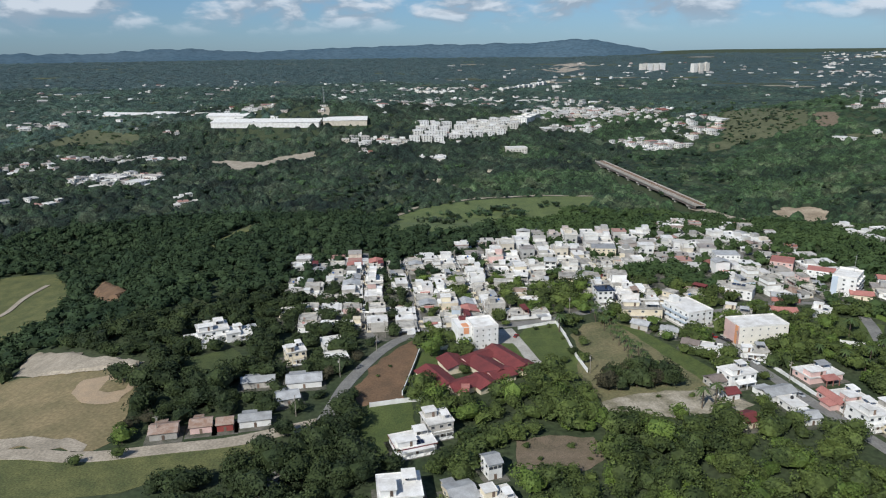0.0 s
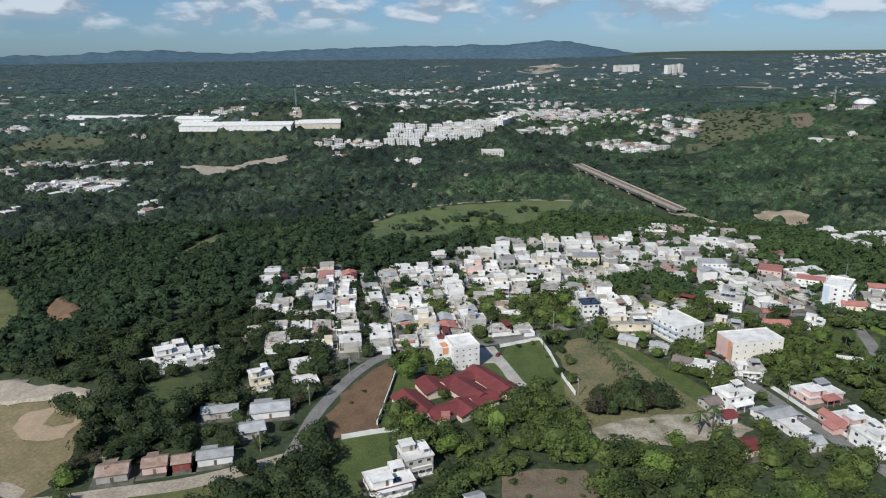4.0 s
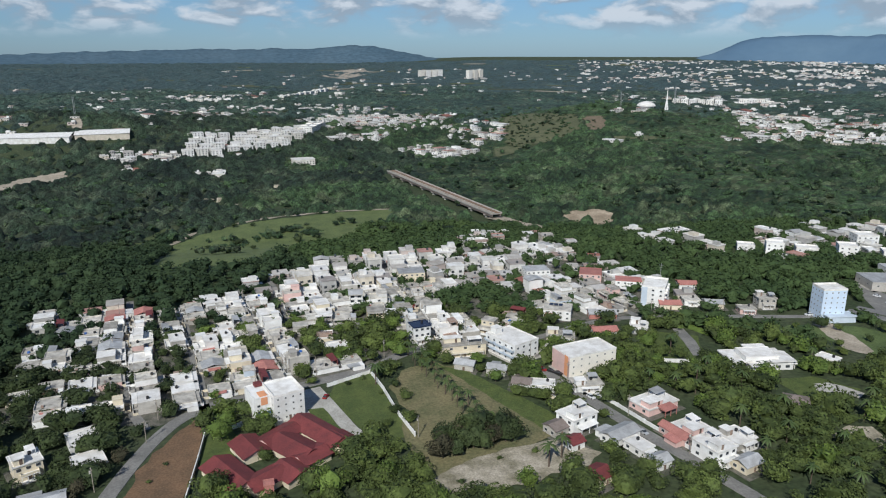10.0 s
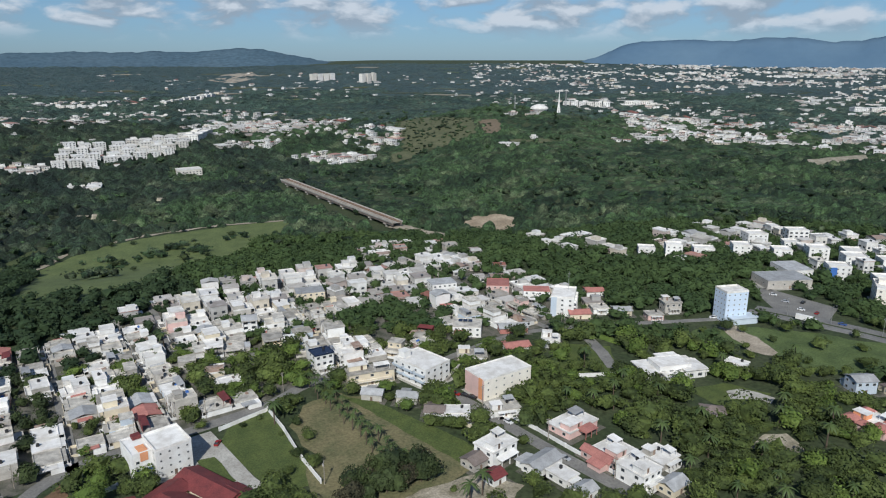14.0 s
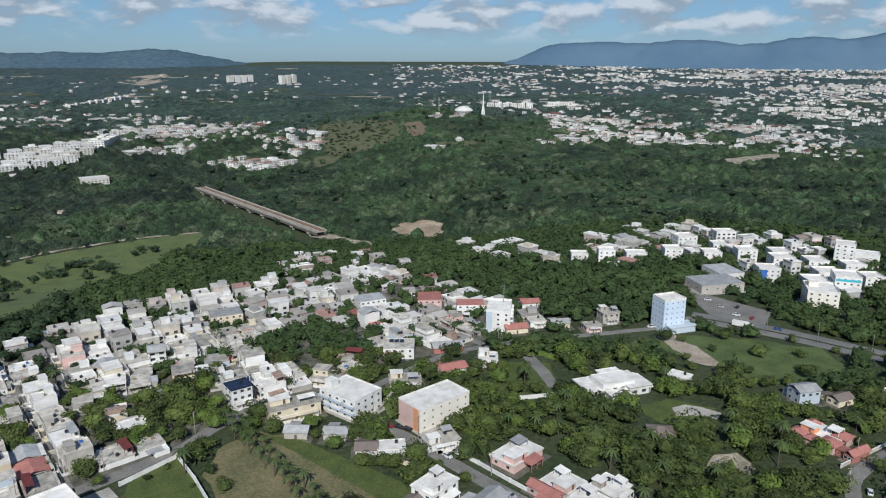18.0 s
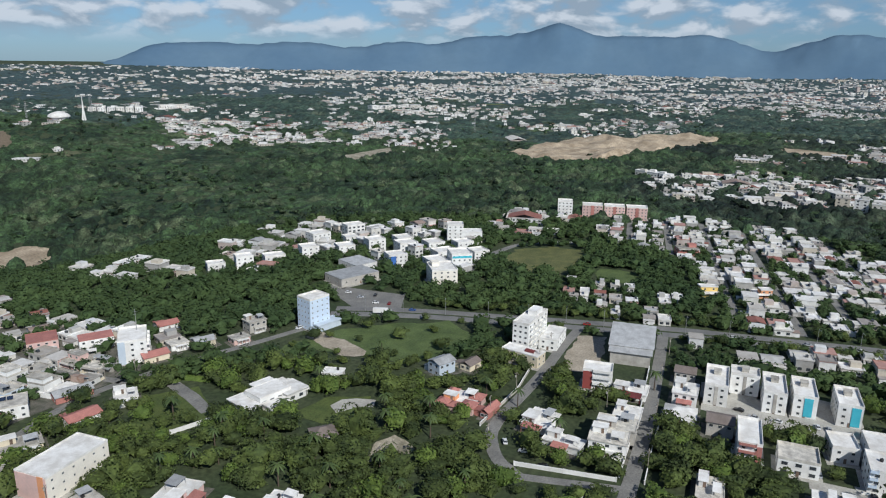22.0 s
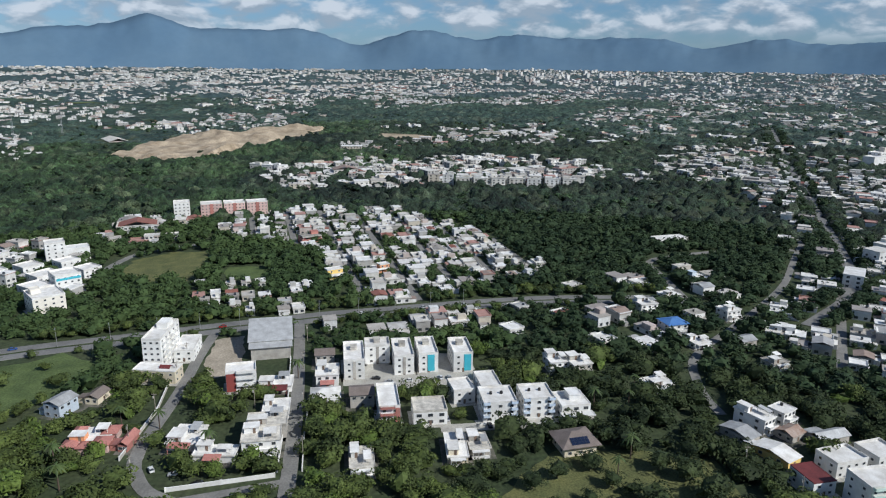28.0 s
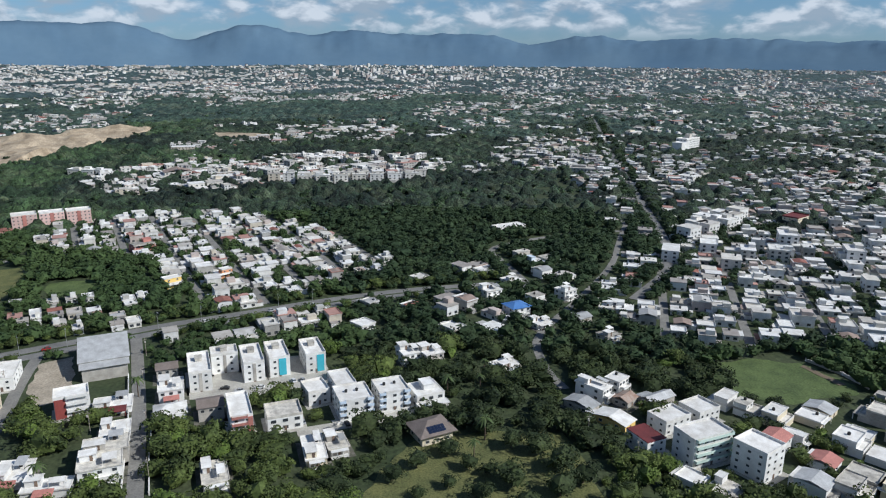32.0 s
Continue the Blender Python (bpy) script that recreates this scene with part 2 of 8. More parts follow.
M_SOLAR = material("solar_glass", (0.012, 0.020, 0.045), (0.018, 0.026, 0.055), scale=2, rough=0.15, spec=0.6)
M_BARK = material("bark", (0.12, 0.09, 0.065), (0.08, 0.06, 0.045), scale=1.2, fine=0.25)
M_LEAF = material("broad_leaves", (0.094, 0.122, 0.031), (0.030, 0.044, 0.015), scale=14, island=0.30, fine=0.35, rough=0.75, spec=0.2)
# dark avenue trees, and valley woods whose shade is put into the colour
M_WOODS_D = material("dark_and_shade_toned_woods", (0.040, 0.062, 0.027), (0.021, 0.037, 0.018), scale=45, island=0.2, fine=0.25, rough=0.8, spec=0.15)
# for dark trees, and with cloud shade put into the colour elsewhere
M_LEAF_D = material("dark_and_shade_toned_leaves", (0.047, 0.064, 0.022), (0.020, 0.031, 0.013), scale=12, island=0.2, fine=0.4, rough=0.75, spec=0.2)
M_LEAF_B = material("bright_leaves", (0.106, 0.148, 0.030), (0.066, 0.102, 0.022), scale=8, island=0.3, fine=0.3, rough=0.7, spec=0.2)
M_LEAF_G = material("grey_scrub_leaves", (0.074, 0.066, 0.040), (0.038, 0.038, 0.023), scale=6, island=0.25, fine=0.4, rough=0.85, spec=0.1)
M_WOODS = material("woodland_leaves", (0.058, 0.088, 0.030), (0.036, 0.060, 0.023), scale=55, island=0.16, fine=0.25, rough=0.8, spec=0.15)
M_PALEBLUE = material("light_blue_wall_and_shade", (0.60, 0.69, 0.80), (0.54, 0.63, 0.74), scale=5, fine=0.05)
M_PALM = material("palm_fronds", (0.075, 0.105, 0.030), (0.050, 0.080, 0.024), scale=4, island=0.3, rough=0.6, spec=0.3)
M_METAL = material("galvanised_steel", (0.45, 0.45, 0.44), (0.36, 0.36, 0.35), scale=2, rough=0.5, metal=0.6)
M_POLE = material("weathered_wood_pole", (0.34, 0.30, 0.25), (0.26, 0.23, 0.19), scale=1, fine=0.2)
M_TYRE = material("black_rubber", (0.02, 0.02, 0.02), (0.03, 0.03, 0.03), scale=1)
# distance haze is put into the blue of both mountain colours
M_MOUNT = material("haze_blue_mountain_woods", (0.096, 0.160, 0.232), (0.118, 0.186, 0.254), scale=420, rough=1.0, spec=0.0, fine=0.02)
M_RIDGE = material("haze_slate_ridge_woods", (0.070, 0.114, 0.150), (0.086, 0.130, 0.164), scale=300, rough=1.0, spec=0.0, fine=0.18)
M_SCRUB = material("shaded_rough_grass", (0.082, 0.100, 0.036), (0.052, 0.070, 0.026), scale=9, fine=0.35)
M_GREENFIELD = material("tall_green_grass", (0.105, 0.142, 0.048), (0.066, 0.094, 0.032), scale=10, fine=0.35, bump=0.4)
# dusty concrete, with the shade of gaps between houses darkening its colour
M_YARD = material("shade_toned_dusty_yards", (0.17, 0.155, 0.13), (0.065, 0.07, 0.048), scale=5, fine=0.3)


def palette(name, colours, rough=0.9):
    """One of several plain paints for each loose piece, with stains."""
    m = material(name, (0.95, 0.95, 0.95), (0.74, 0.72, 0.69), scale=4, rough=rough, fine=0.08)
    n, l = m.node_tree.nodes, m.node_tree.links
    b = n["Principled BSDF"]
    old = b.inputs["Base Color"].links[0].from_socket
    geo = n.new("ShaderNodeNewGeometry")
    ramp = n.new("ShaderNodeValToRGB")
    ramp.color_ramp.interpolation = "CONSTANT"
    for k, c in enumerate(colours):
        e = ramp.color_ramp.elements[k] if k < 2 else ramp.color_ramp.elements.new(k / len(colours))
        e.position = k / len(colours)
        e.color = (*c, 1)
    mul = n.new("ShaderNodeMix")
    mul.data_type, mul.blend_type = "RGBA", "MULTIPLY"
    mul.inputs[0].default_value = 1.0
    l.new(geo.outputs["Random Per Island"], ramp.inputs[0])
    l.new(old, mul.inputs[6])
    l.new(ramp.outputs[0], mul.inputs[7])
    l.new(mul.outputs[2], b.inputs["Base Color"])
    return m



def woods(name, dark, mid, dry, speck=0.45):
    """Leaf canopy seen from far: dark and lighter stands, drier scrub, and crowns that differ."""
    m = bpy.data.materials.new(name)
    m.use_nodes = True
    n, l = m.node_tree.nodes, m.node_tree.links
    b = n["Principled BSDF"]
    b.inputs["Roughness"].default_value = 0.75
    b.inputs["Specular IOR Level"].default_value = 0.3
    geo = n.new("ShaderNodeNewGeometry")

    def field(scale, lo, hi, a, c):
        no = n.new("ShaderNodeTexNoise")
        no.inputs["Scale"].default_value = scale
        no.inputs["Detail"].default_value = 4
        l.new(geo.outputs["Position"], no.inputs["Vector"])
        r = n.new("ShaderNodeMapRange")
        for key, v in (("From Min", lo), ("From Max", hi), ("To Min", a), ("To Max", c)):
            r.inputs[key].default_value = v
        l.new(no.outputs[0], r.inputs["Value"])
        return r.outputs[0]

    m1, m2 = n.new("ShaderNodeMix"), n.new("ShaderNodeMix")
    for q in (m1, m2):
        q.data_type = "RGBA"
    m1.inputs[6].default_value, m1.inputs[7].default_value, m2.inputs[7].default_value = (*dark, 1), (*mid, 1), (*dry, 1)
    l.new(field(1 / 110, 0.40, 0.60, 0, 1), m1.inputs[0])
    l.new(m1.outputs[2], m2.inputs[6])
    l.new(field(1 / 34, 0.53, 0.66, 0, 0.85), m2.inputs[0])
    last = m2.outputs[2]
    for scale, k in ((1 / 6, speck), (1 / 1.8, speck * 1.3)):
        sc = n.new("ShaderNodeVectorMath")
        sc.operation = "SCALE"
        l.new(last, sc.inputs[0])
        l.new(field(scale, 0.32, 0.68, 1 - k, 1 + k), sc.inputs["Scale"])
        last = sc.outputs[0]
    cell = n.new("ShaderNodeTexVoronoi")        # each crown has its own green
    cell.voronoi_dimensions = "2D"
    cell.inputs["Scale"].default_value = 1 / 9
    l.new(geo.outputs["Position"], cell.inputs["Vector"])
    one = n.new("ShaderNodeSeparateXYZ")
    l.new(cell.outputs["Color"], one.inputs[0])
    amount = n.new("ShaderNodeMapRange")
    amount.inputs["To Min"].default_value, amount.inputs["To Max"].default_value = 1 - speck, 1 + speck * 1.1
    l.new(one.outputs[0], amount.inputs["Value"])
    sc = n.new("ShaderNodeVectorMath")
    sc.operation = "SCALE"
    l.new(last, sc.inputs[0])
    l.new(amount.outputs[0], sc.inputs["Scale"])
    last = sc.outputs[0]
    leaf = n.new("ShaderNodeTexNoise")          # ragged leaf clusters
    leaf.inputs["Scale"].default_value = 1 / 3.2
    leaf.inputs["Detail"].default_value = 5
    leaf.inputs["Roughness"].default_value = 0.65
    l.new(geo.outputs["Position"], leaf.inputs["Vector"])
    bump = n.new("ShaderNodeBump")
    bump.inputs["Strength"].default_value = 1.0
    bump.inputs["Distance"].default_value = 4.5
    l.new(leaf.outputs[0], bump.inputs["Height"])
    l.new(bump.outputs[0], b.inputs["Normal"])
    l.new(last, b.inputs["Base Color"])
    return m


# shade, with a little haze blue, is put into this darker canopy colour
M_CANOPY_W = woods("shade_toned_gorge_canopy", (0.014, 0.026, 0.017), (0.034, 0.056, 0.030), (0.072, 0.092, 0.054), 0.42)
M_CANOPY = woods("river_woods_canopy", (0.022, 0.042, 0.020), (0.052, 0.090, 0.036), (0.098, 0.124, 0.064), 0.42)
# added blue in the next two stands in for distance haze
M_CANOPY_P = woods("haze_tinted_plain_canopy", (0.031, 0.055, 0.045), (0.054, 0.090, 0.064), (0.098, 0.122, 0.084), 0.38)
M_FAR = woods("haze_blue_distant_canopy", (0.046, 0.076, 0.077), (0.056, 0.090, 0.087), (0.084, 0.106, 0.094), 0.2)

M_FARHOUSE = palette("distant_painted_walls", [(0.80, 0.79, 0.76), (0.74, 0.72, 0.67), (0.52, 0.51, 0.48), (0.74, 0.73, 0.70), (0.64, 0.58, 0.48), (0.80, 0.79, 0.76), (0.56, 0.48, 0.44), (0.40, 0.39, 0.37), (0.72, 0.72, 0.71), (0.46, 0.45, 0.43)])

# ---- terrain ----


def step01(a):
    a = np.clip(a, 0, 1)
    return a * a * (3 - 2 * a)


def far_swell(x, y):
    """Lifts the far northern plain so that its edge fits the camera's horizon line."""
    d = np.hypot(x - 20, y - 80)
    az = np.degrees(np.arctan2(x - 20, y - 80))
    return 23 * np.clip((d - 2600) / 2300, 0, 1) ** 1.5 * step01((az - 9) / 13) * (1 - step01((az - 38) / 14))


def ground_z(x, y):
    """River valley north of the town, a gorge to its west, two hills, and a rise fitted to the camera's horizon."""
    d = np.hypot(x - 20, y - 80)
    v = -30 * step01((y - 540 + 0.12 * x) / 190) * (1 - step01((y - 1120) / 300)) * (1 - 0.75 * step01((x - 380) / 260))
    w = -26 * step01((-x - 150) / 140) * step01((y - 150) / 120) * (1 - step01((y - 560) / 150)) * (1 - step01((-x - 480) / 250))
    rise = 95 * np.clip((d - 1100) / 3800, 0, 1) ** 1.15
    hill = 38 * np.exp(-(((x - 800) / 210) ** 2 + ((y - 1300) / 230) ** 2))
    hill2 = 34 * np.exp(-(((x + 260) / 230) ** 2 + ((y - 1480) / 200) ** 2))
    return v + w + rise + hill + hill2 + far_swell(x, y)


def gz(x, y):
    return float(ground_z(np.float64(x), np.float64(y)))


def mesh_from(name, verts, faces, mats, smooth=False):
    me = bpy.data.meshes.new(name)
    me.from_pydata(verts, [], faces)
    for m in mats if isinstance(mats, (list, tuple)) else [mats]:
        me.materials.append(m)
    if smooth:
        me.polygons.foreach_set("use_smooth", [True] * len(me.polygons))
    me.update()
    return me


def big_mesh(name, verts, tris, mat, smooth=False):
    """A large triangle mesh from arrays."""
    me = bpy.data.meshes.new(name)
    me.vertices.add(len(verts))
    me.vertices.foreach_set("co", np.ascontiguousarray(verts, dtype=np.float32).ravel())
    me.loops.add(len(tris) * 3)
    me.loops.foreach_set("vertex_index", np.ascontiguousarray(tris, dtype=np.int32).ravel())
    me.polygons.add(len(tris))
    me.polygons.foreach_set("loop_start", np.arange(0, len(tris) * 3, 3, dtype=np.int32))
    me.polygons.foreach_set("loop_total", np.full(len(tris), 3, dtype=np.int32))
    me.polygons.foreach_set("use_smooth", np.full(len(tris), smooth, dtype=bool))
    me.materials.append(mat)
    me.update(calc_edges=True)
    me.validate()
    return me


# the ground: one sheet of rings round the flight, reaching past the horizon
CX, CY = 20.0, 80.0
radii = np.concatenate([np.arange(0, 900, 15.0), np.geomspace(900, 4950, 70)])
angles = np.linspace(0, 2 * np.pi, 361)[:-1]
gv, gf = [], []
for r in radii:
    xs, ys = CX + r * np.sin(angles), CY + r * np.cos(angles)
    gv.append(np.stack([xs, ys, ground_z(xs, ys)], 1))
gv = np.concatenate(gv)
na = len(angles)
i0 = np.arange(na)
i1 = (i0 + 1) % na
for k in range(len(radii) - 1):
    a, b = k * na, (k + 1) * na
    gf.append(np.stack([a + i0, b + i0, b + i1], 1))
    gf.append(np.stack([a + i0, b + i1, a + i1], 1))
ground = new("ground", big_mesh("ground", gv, np.concatenate(gf)[:, ::-1], M_GROUND, True))
tagged(ground, "dark scrubby earth and rough grass below the trees", "ground", kind="structure")

# ---- a map of what covers the ground, two metres a cell ----
GX0, GY0, GNX, GNY, CELL = -800.0, -700.0, 1250, 1100, 2.0
cover = np.zeros((GNY, GNX), np.uint8)     # 0 trees, 1 road, 2 building, 3 open, 4 town, 5 gardens
gxs = GX0 + (np.arange(GNX) + 0.5) * CELL
gys = GY0 + (np.arange(GNY) + 0.5) * CELL


def cells(x0, x1, y0, y1):
    return (slice(max(0, int((y0 - GY0) / CELL)), max(0, min(GNY, int((y1 - GY0) / CELL) + 2))),
            slice(max(0, int((x0 - GX0) / CELL)), max(0, min(GNX, int((x1 - GX0) / CELL) + 2))))


def inside(poly, x, y):
    res = np.zeros(np.broadcast(x, y).shape, bool)
    n = len(poly)
    for i in range(n):
        (ax, ay), (bx, by) = poly[i], poly[(i + 1) % n]
        if ay != by:
            res ^= ((ay > y) != (by > y)) & (x < (bx - ax) * (y - ay) / (by - ay) + ax)
    return res


def paint(poly, code):
    xs, ys = [p[0] for p in poly], [p[1] for p in poly]
    s = cells(min(xs), max(xs), min(ys), max(ys))
    x, y = np.meshgrid(gxs[s[1]], gys[s[0]])
    cover[s][inside(poly, x, y)] = code


def paint_line(pts, width, code):
    for (ax, ay), (bx, by) in zip(pts, pts[1:]):
        w = width / 2
        s = cells(min(ax, bx) - w, max(ax, bx) + w, min(ay, by) - w, max(ay, by) + w)
        x, y = np.meshgrid(gxs[s[1]], gys[s[0]])
        dx, dy = bx - ax, by - ay
        t = np.clip(((x - ax) * dx + (y - ay) * dy) / max(1e-6, dx * dx + dy * dy), 0, 1)
        cover[s][np.hypot(x - ax - t * dx, y - ay - t * dy) < w] = code


def cover_at(x, y):
    i, j = int((y - GY0) / CELL), int((x - GX0) / CELL)
    return int(cover[i, j]) if 0 <= i < GNY and 0 <= j < GNX else 0


def free_for(x, y, rot, w, d, bad=(1, 2, 3)):
    c, s = math.cos(rot), math.sin(rot)
    for u in (-0.5, -0.17, 0.17, 0.5):
        for v in (-0.5, -0.17, 0.17, 0.5):
            if cover_at(x + u * w * c - v * d * s, y + u * w * s + v * d * c) in bad:
                return False
    return True


def claim(x, y, rot, w, d, code=2, margin=0.6):
    c, s = math.cos(rot), math.sin(rot)
    w, d = w / 2 + margin, d / 2 + margin
    paint([(x + u * w * c - v * d * s, y + u * w * s + v * d * c) for u, v in ((-1, -1), (1, -1), (1, 1), (-1, 1))], code)


def drape(name, poly, mat, label, category, lift=0.12, code=3, kind="structure", edge=18.0, relief=0.0):
    """A patch of ground cover that follows the terrain."""
    ragged = mat in (M_LAWN, M_MEADOW, M_PASTURE, M_DRYGRASS, M_TRAMPLED, M_SCRUB, M_HILLGRASS, M_GREENFIELD, M_DIRT, M_BROWN, M_SAND, M_QUARRY, M_SLAB, M_CLAY)
    size = max(max(q[k] for q in poly) - min(q[k] for q in poly) for k in (0, 1))
    if ragged:
        edge = min(edge, max(3.0, size / 14))
    bm = bmesh.new()
    vs = [bm.verts.new((x, y, 0)) for x, y in poly]
    f = bm.faces.new(vs)
    bmesh.ops.triangulate(bm, faces=[f])
    for _ in range(5):
        long = [e for e in bm.edges if e.calc_length() > edge]
        if not long:
            break
        bmesh.ops.subdivide_edges(bm, edges=long, cuts=1)
        bmesh.ops.triangulate(bm, faces=bm.faces[:])
    for v in bm.verts:
        if ragged and v.is_boundary:
            sway = min(2.2, size / 45) if mat is not M_LAWN else 0.4
            v.co.x += sway * noise.noise((v.co.x / 6, v.co.y / 6, 0.5)) * 2
            v.co.y += sway * noise.noise((v.co.x / 6, v.co.y / 6, 9.5)) * 2
        v.co.z = gz(v.co.x, v.co.y) + lift
        if relief and not v.is_boundary:
            v.co.z += relief * max(0.0, 0.35 + noise.fractal((v.co.x / 70, v.co.y / 70, 2.0), 1.0, 2.0, 4))
    for fc in bm.faces:
        if fc.normal.z < 0:
            fc.normal_flip()
    me = bpy.data.meshes.new(name)
    bm.to_mesh(me)
    bm.free()
    me.materials.append(mat)
    ob = tagged(new(name, me), label, category, kind=kind)
    if code is not None:
        paint(poly, code)
    return ob


def ribbon(name, pts, width, mat, label, category, lift=0.2, code=1, margin=1.5):
    """A road along a line of points, rounded at its bends and following the terrain."""
    for _ in range(2):
        cut = [pts[0]]
        for (ax, ay), (bx, by) in zip(pts, pts[1:]):
            cut += [(ax * 0.8 + bx * 0.2, ay * 0.8 + by * 0.2), (ax * 0.2 + bx * 0.8, ay * 0.2 + by * 0.8)]
        pts = cut + [pts[-1]]
    fine = []
    for (ax, ay), (bx, by) in zip(pts, pts[1:]):
        n = max(1, int(math.hypot(bx - ax, by - ay) / 10))
        fine += [(ax + (bx - ax) * k / n, ay + (by - ay) * k / n) for k in range(n)]
    fine.append(pts[-1])
    vs, fs = [], []
    for k, (x, y) in enumerate(fine):
        px, py = fine[max(0, k - 1)]
        qx, qy = fine[min(len(fine) - 1, k + 1)]
        dx, dy = qx - px, qy - py
        ln = math.hypot(dx, dy) or 1
        nx, ny = -dy / ln * width / 2, dx / ln * width / 2
        z = gz(x, y) + lift
        vs += [(x + nx, y + ny, z), (x - nx, y - ny, z), (x + nx * 1.03, y + ny * 1.03, z - 0.3), (x - nx * 1.03, y - ny * 1.03, z - 0.3)]
        if k:
            a, b = 4 * (k - 1), 4 * k
            fs += [(a + 1, b + 1, b, a), (a, b, b + 2, a + 2), (b + 1, a + 1, a + 3, b + 3)]
    ob = tagged(new(name, mesh_from(name, vs, fs, mat)), label, category, kind="structure")
    paint_line(pts, width + margin, code)
    return ob



# ---- roads, fields and open ground ----
ROAD_MAIN = [(-70, 170), (-58, 215), (-48, 252), (-44, 281), (-38, 300), (-31, 318), (-23, 332), (-11, 341), (2, 344), (31, 349), (64, 358), (78, 368), (100, 376), (112, 376), (123, 365), (132, 347), (140, 317), (148, 278), (157, 245), (165, 212), (172, 180)]
ribbon("road", ROAD_MAIN, 5.8, M_ASPHALT, "worn grey asphalt street through the town", "road")
STREETS = [
    [(-34, 328), (-41, 345), (-48, 395), (-51, 440), (-56, 490)],
    [(-12, 337), (-18, 398), (-22, 425), (-28, 470)],
    [(24, 348), (19, 385), (15, 415), (9, 458), (6, 494)],
    [(33, 420), (30, 449), (27, 487), (26, 515)],
    [(15, 412), (33, 418), (64, 414), (101, 409)],
    [(100, 376), (101, 409), (102, 444), (101, 477), (104, 535)],
    [(218, 378), (213, 407), (210, 441), (211, 470), (206, 499), (200, 531)],
    [(140, 364), (185, 378), (207, 380), (250, 370), (279, 359), (302, 352), (345, 338)],
    [(101, 477), (145, 490), (209, 484), (245, 470)],
]
for s in STREETS:
    ribbon("street", s, 4.2, M_ASPHALT, "narrow dusty asphalt street between houses", "street", lift=0.2, margin=-0.6)
HIGHWAY = [(342, 352), (352, 333), (366, 300), (378, 262), (392, 222), (403, 185), (411, 160), (419, 121), (431, 70), (438, 20), (436, -60)]
off = lambda pts, k: [(x + k, y + k * 0.25) for x, y in pts]
ribbon("highway", off(HIGHWAY, -4), 6.5, M_HIGHWAY, "dark asphalt carriageway with pale edges", "road", lift=0.24)
ribbon("highway", off(HIGHWAY, 5), 6.5, M_HIGHWAY, "dark asphalt carriageway with pale edges", "road", lift=0.24)
ribbon("street", [(236, 192), (243, 204), (262, 215), (314, 214), (360, 217), (386, 217)], 5.2, M_ASPHALT, "grey asphalt side street", "street")
ribbon("street", [(230, 154), (247, 155), (309, 161), (374, 170), (400, 174)], 5.6, M_ASPHALT, "grey asphalt side street with white kerb", "street")
ribbon("street", [(247, 155), (240, 178), (236, 192)], 4.0, M_ASPHALT, "narrow asphalt lane", "street", lift=0.15)
ribbon("street", [(282, 100), (284, 72), (288, 40)], 6, M_CONCRETE_G, "pale concrete parking lane", "street")
ribbon("dirt_road", [(-250, 226), (-165, 231), (-132, 226), (-104, 232), (-80, 236), (-50, 250)], 7, M_SAND, "pale dusty dirt road", "road")

drape("town_ground", [(-100, 352), (-90, 390), (-84, 440), (-88, 474), (-52, 468), (-30, 456), (-20, 476), (10, 490), (40, 520), (100, 538), (130, 522), (200, 540), (245, 505), (256, 380), (150, 384), (138, 340), (120, 372), (78, 368), (31, 350), (-30, 330), (-60, 340)], M_YARD, "dusty concrete yards between the town houses, darkened for shade", "ground", lift=0.08, code=None)
drape("lawn", [(37, 333), (43, 345), (60, 353), (65, 293), (51, 293), (46, 305)], M_LAWN, "green mown lawn inside a white wall", "lawn")
drape("driveway", [(26, 343), (36, 345), (40, 328), (45, 306), (50, 292), (44, 290), (39, 304), (34, 320), (26, 324)], M_CONCRETE_G, "pale concrete driveway and parking court", "driveway", lift=0.34, code=1)
drape("lawn", [(28, 325), (34.5, 325), (39, 306), (34, 306), (30, 315)], M_LAWN, "small green lawn beside a driveway", "lawn", lift=0.46)
drape("dirt_lot", [(-17, 330), (-12, 316), (-18, 271), (-33, 262), (-39, 280), (-33, 300), (-26, 316)], M_DIRT, "bare reddish-brown earth lot", "field")
drape("field", [(66, 338), (78, 352), (88, 356), (103, 346), (108, 312), (117, 290), (114, 276), (93, 270), (73, 262), (62, 264), (62, 290), (65, 310)], M_DRYGRASS, "dry overgrown grass plot", "field", lift=0.2)
drape("field", [(92, 352), (103, 340), (113, 318), (123, 296), (125, 280), (116, 278), (107, 304)], M_LAWN, "green strip of rough grass", "field", lift=0.28)
drape("old_slab", [(62, 262), (78, 271), (96, 274), (114, 273), (126, 262), (120, 254), (105, 253), (85, 250), (66, 248)], M_SLAB, "cracked dusty concrete slab", "paving", lift=0.3)
drape("ball_field", [(-215, 310), (-169, 303), (-137, 300), (-130, 265), (-126, 238), (-134, 230), (-166, 234), (-260, 228), (-262, 300)], M_TRAMPLED, "dry trampled grass of a baseball field", "field")
drape("infield", [(-162, 278), (-164, 285), (-163, 291), (-156, 293), (-149, 294.5), (-139, 298), (-136.5, 290), (-137, 281), (-138, 268), (-142, 266), (-147, 266), (-152, 268), (-157, 272)], M_CLAY, "tan clay baseball infield", "field", lift=0.25)
drape("infield_grass", [(-151, 279), (-152, 289), (-141, 292), (-140, 280), (-146, 277)], M_TRAMPLED, "square of dry grass in the infield", "field", lift=0.35)
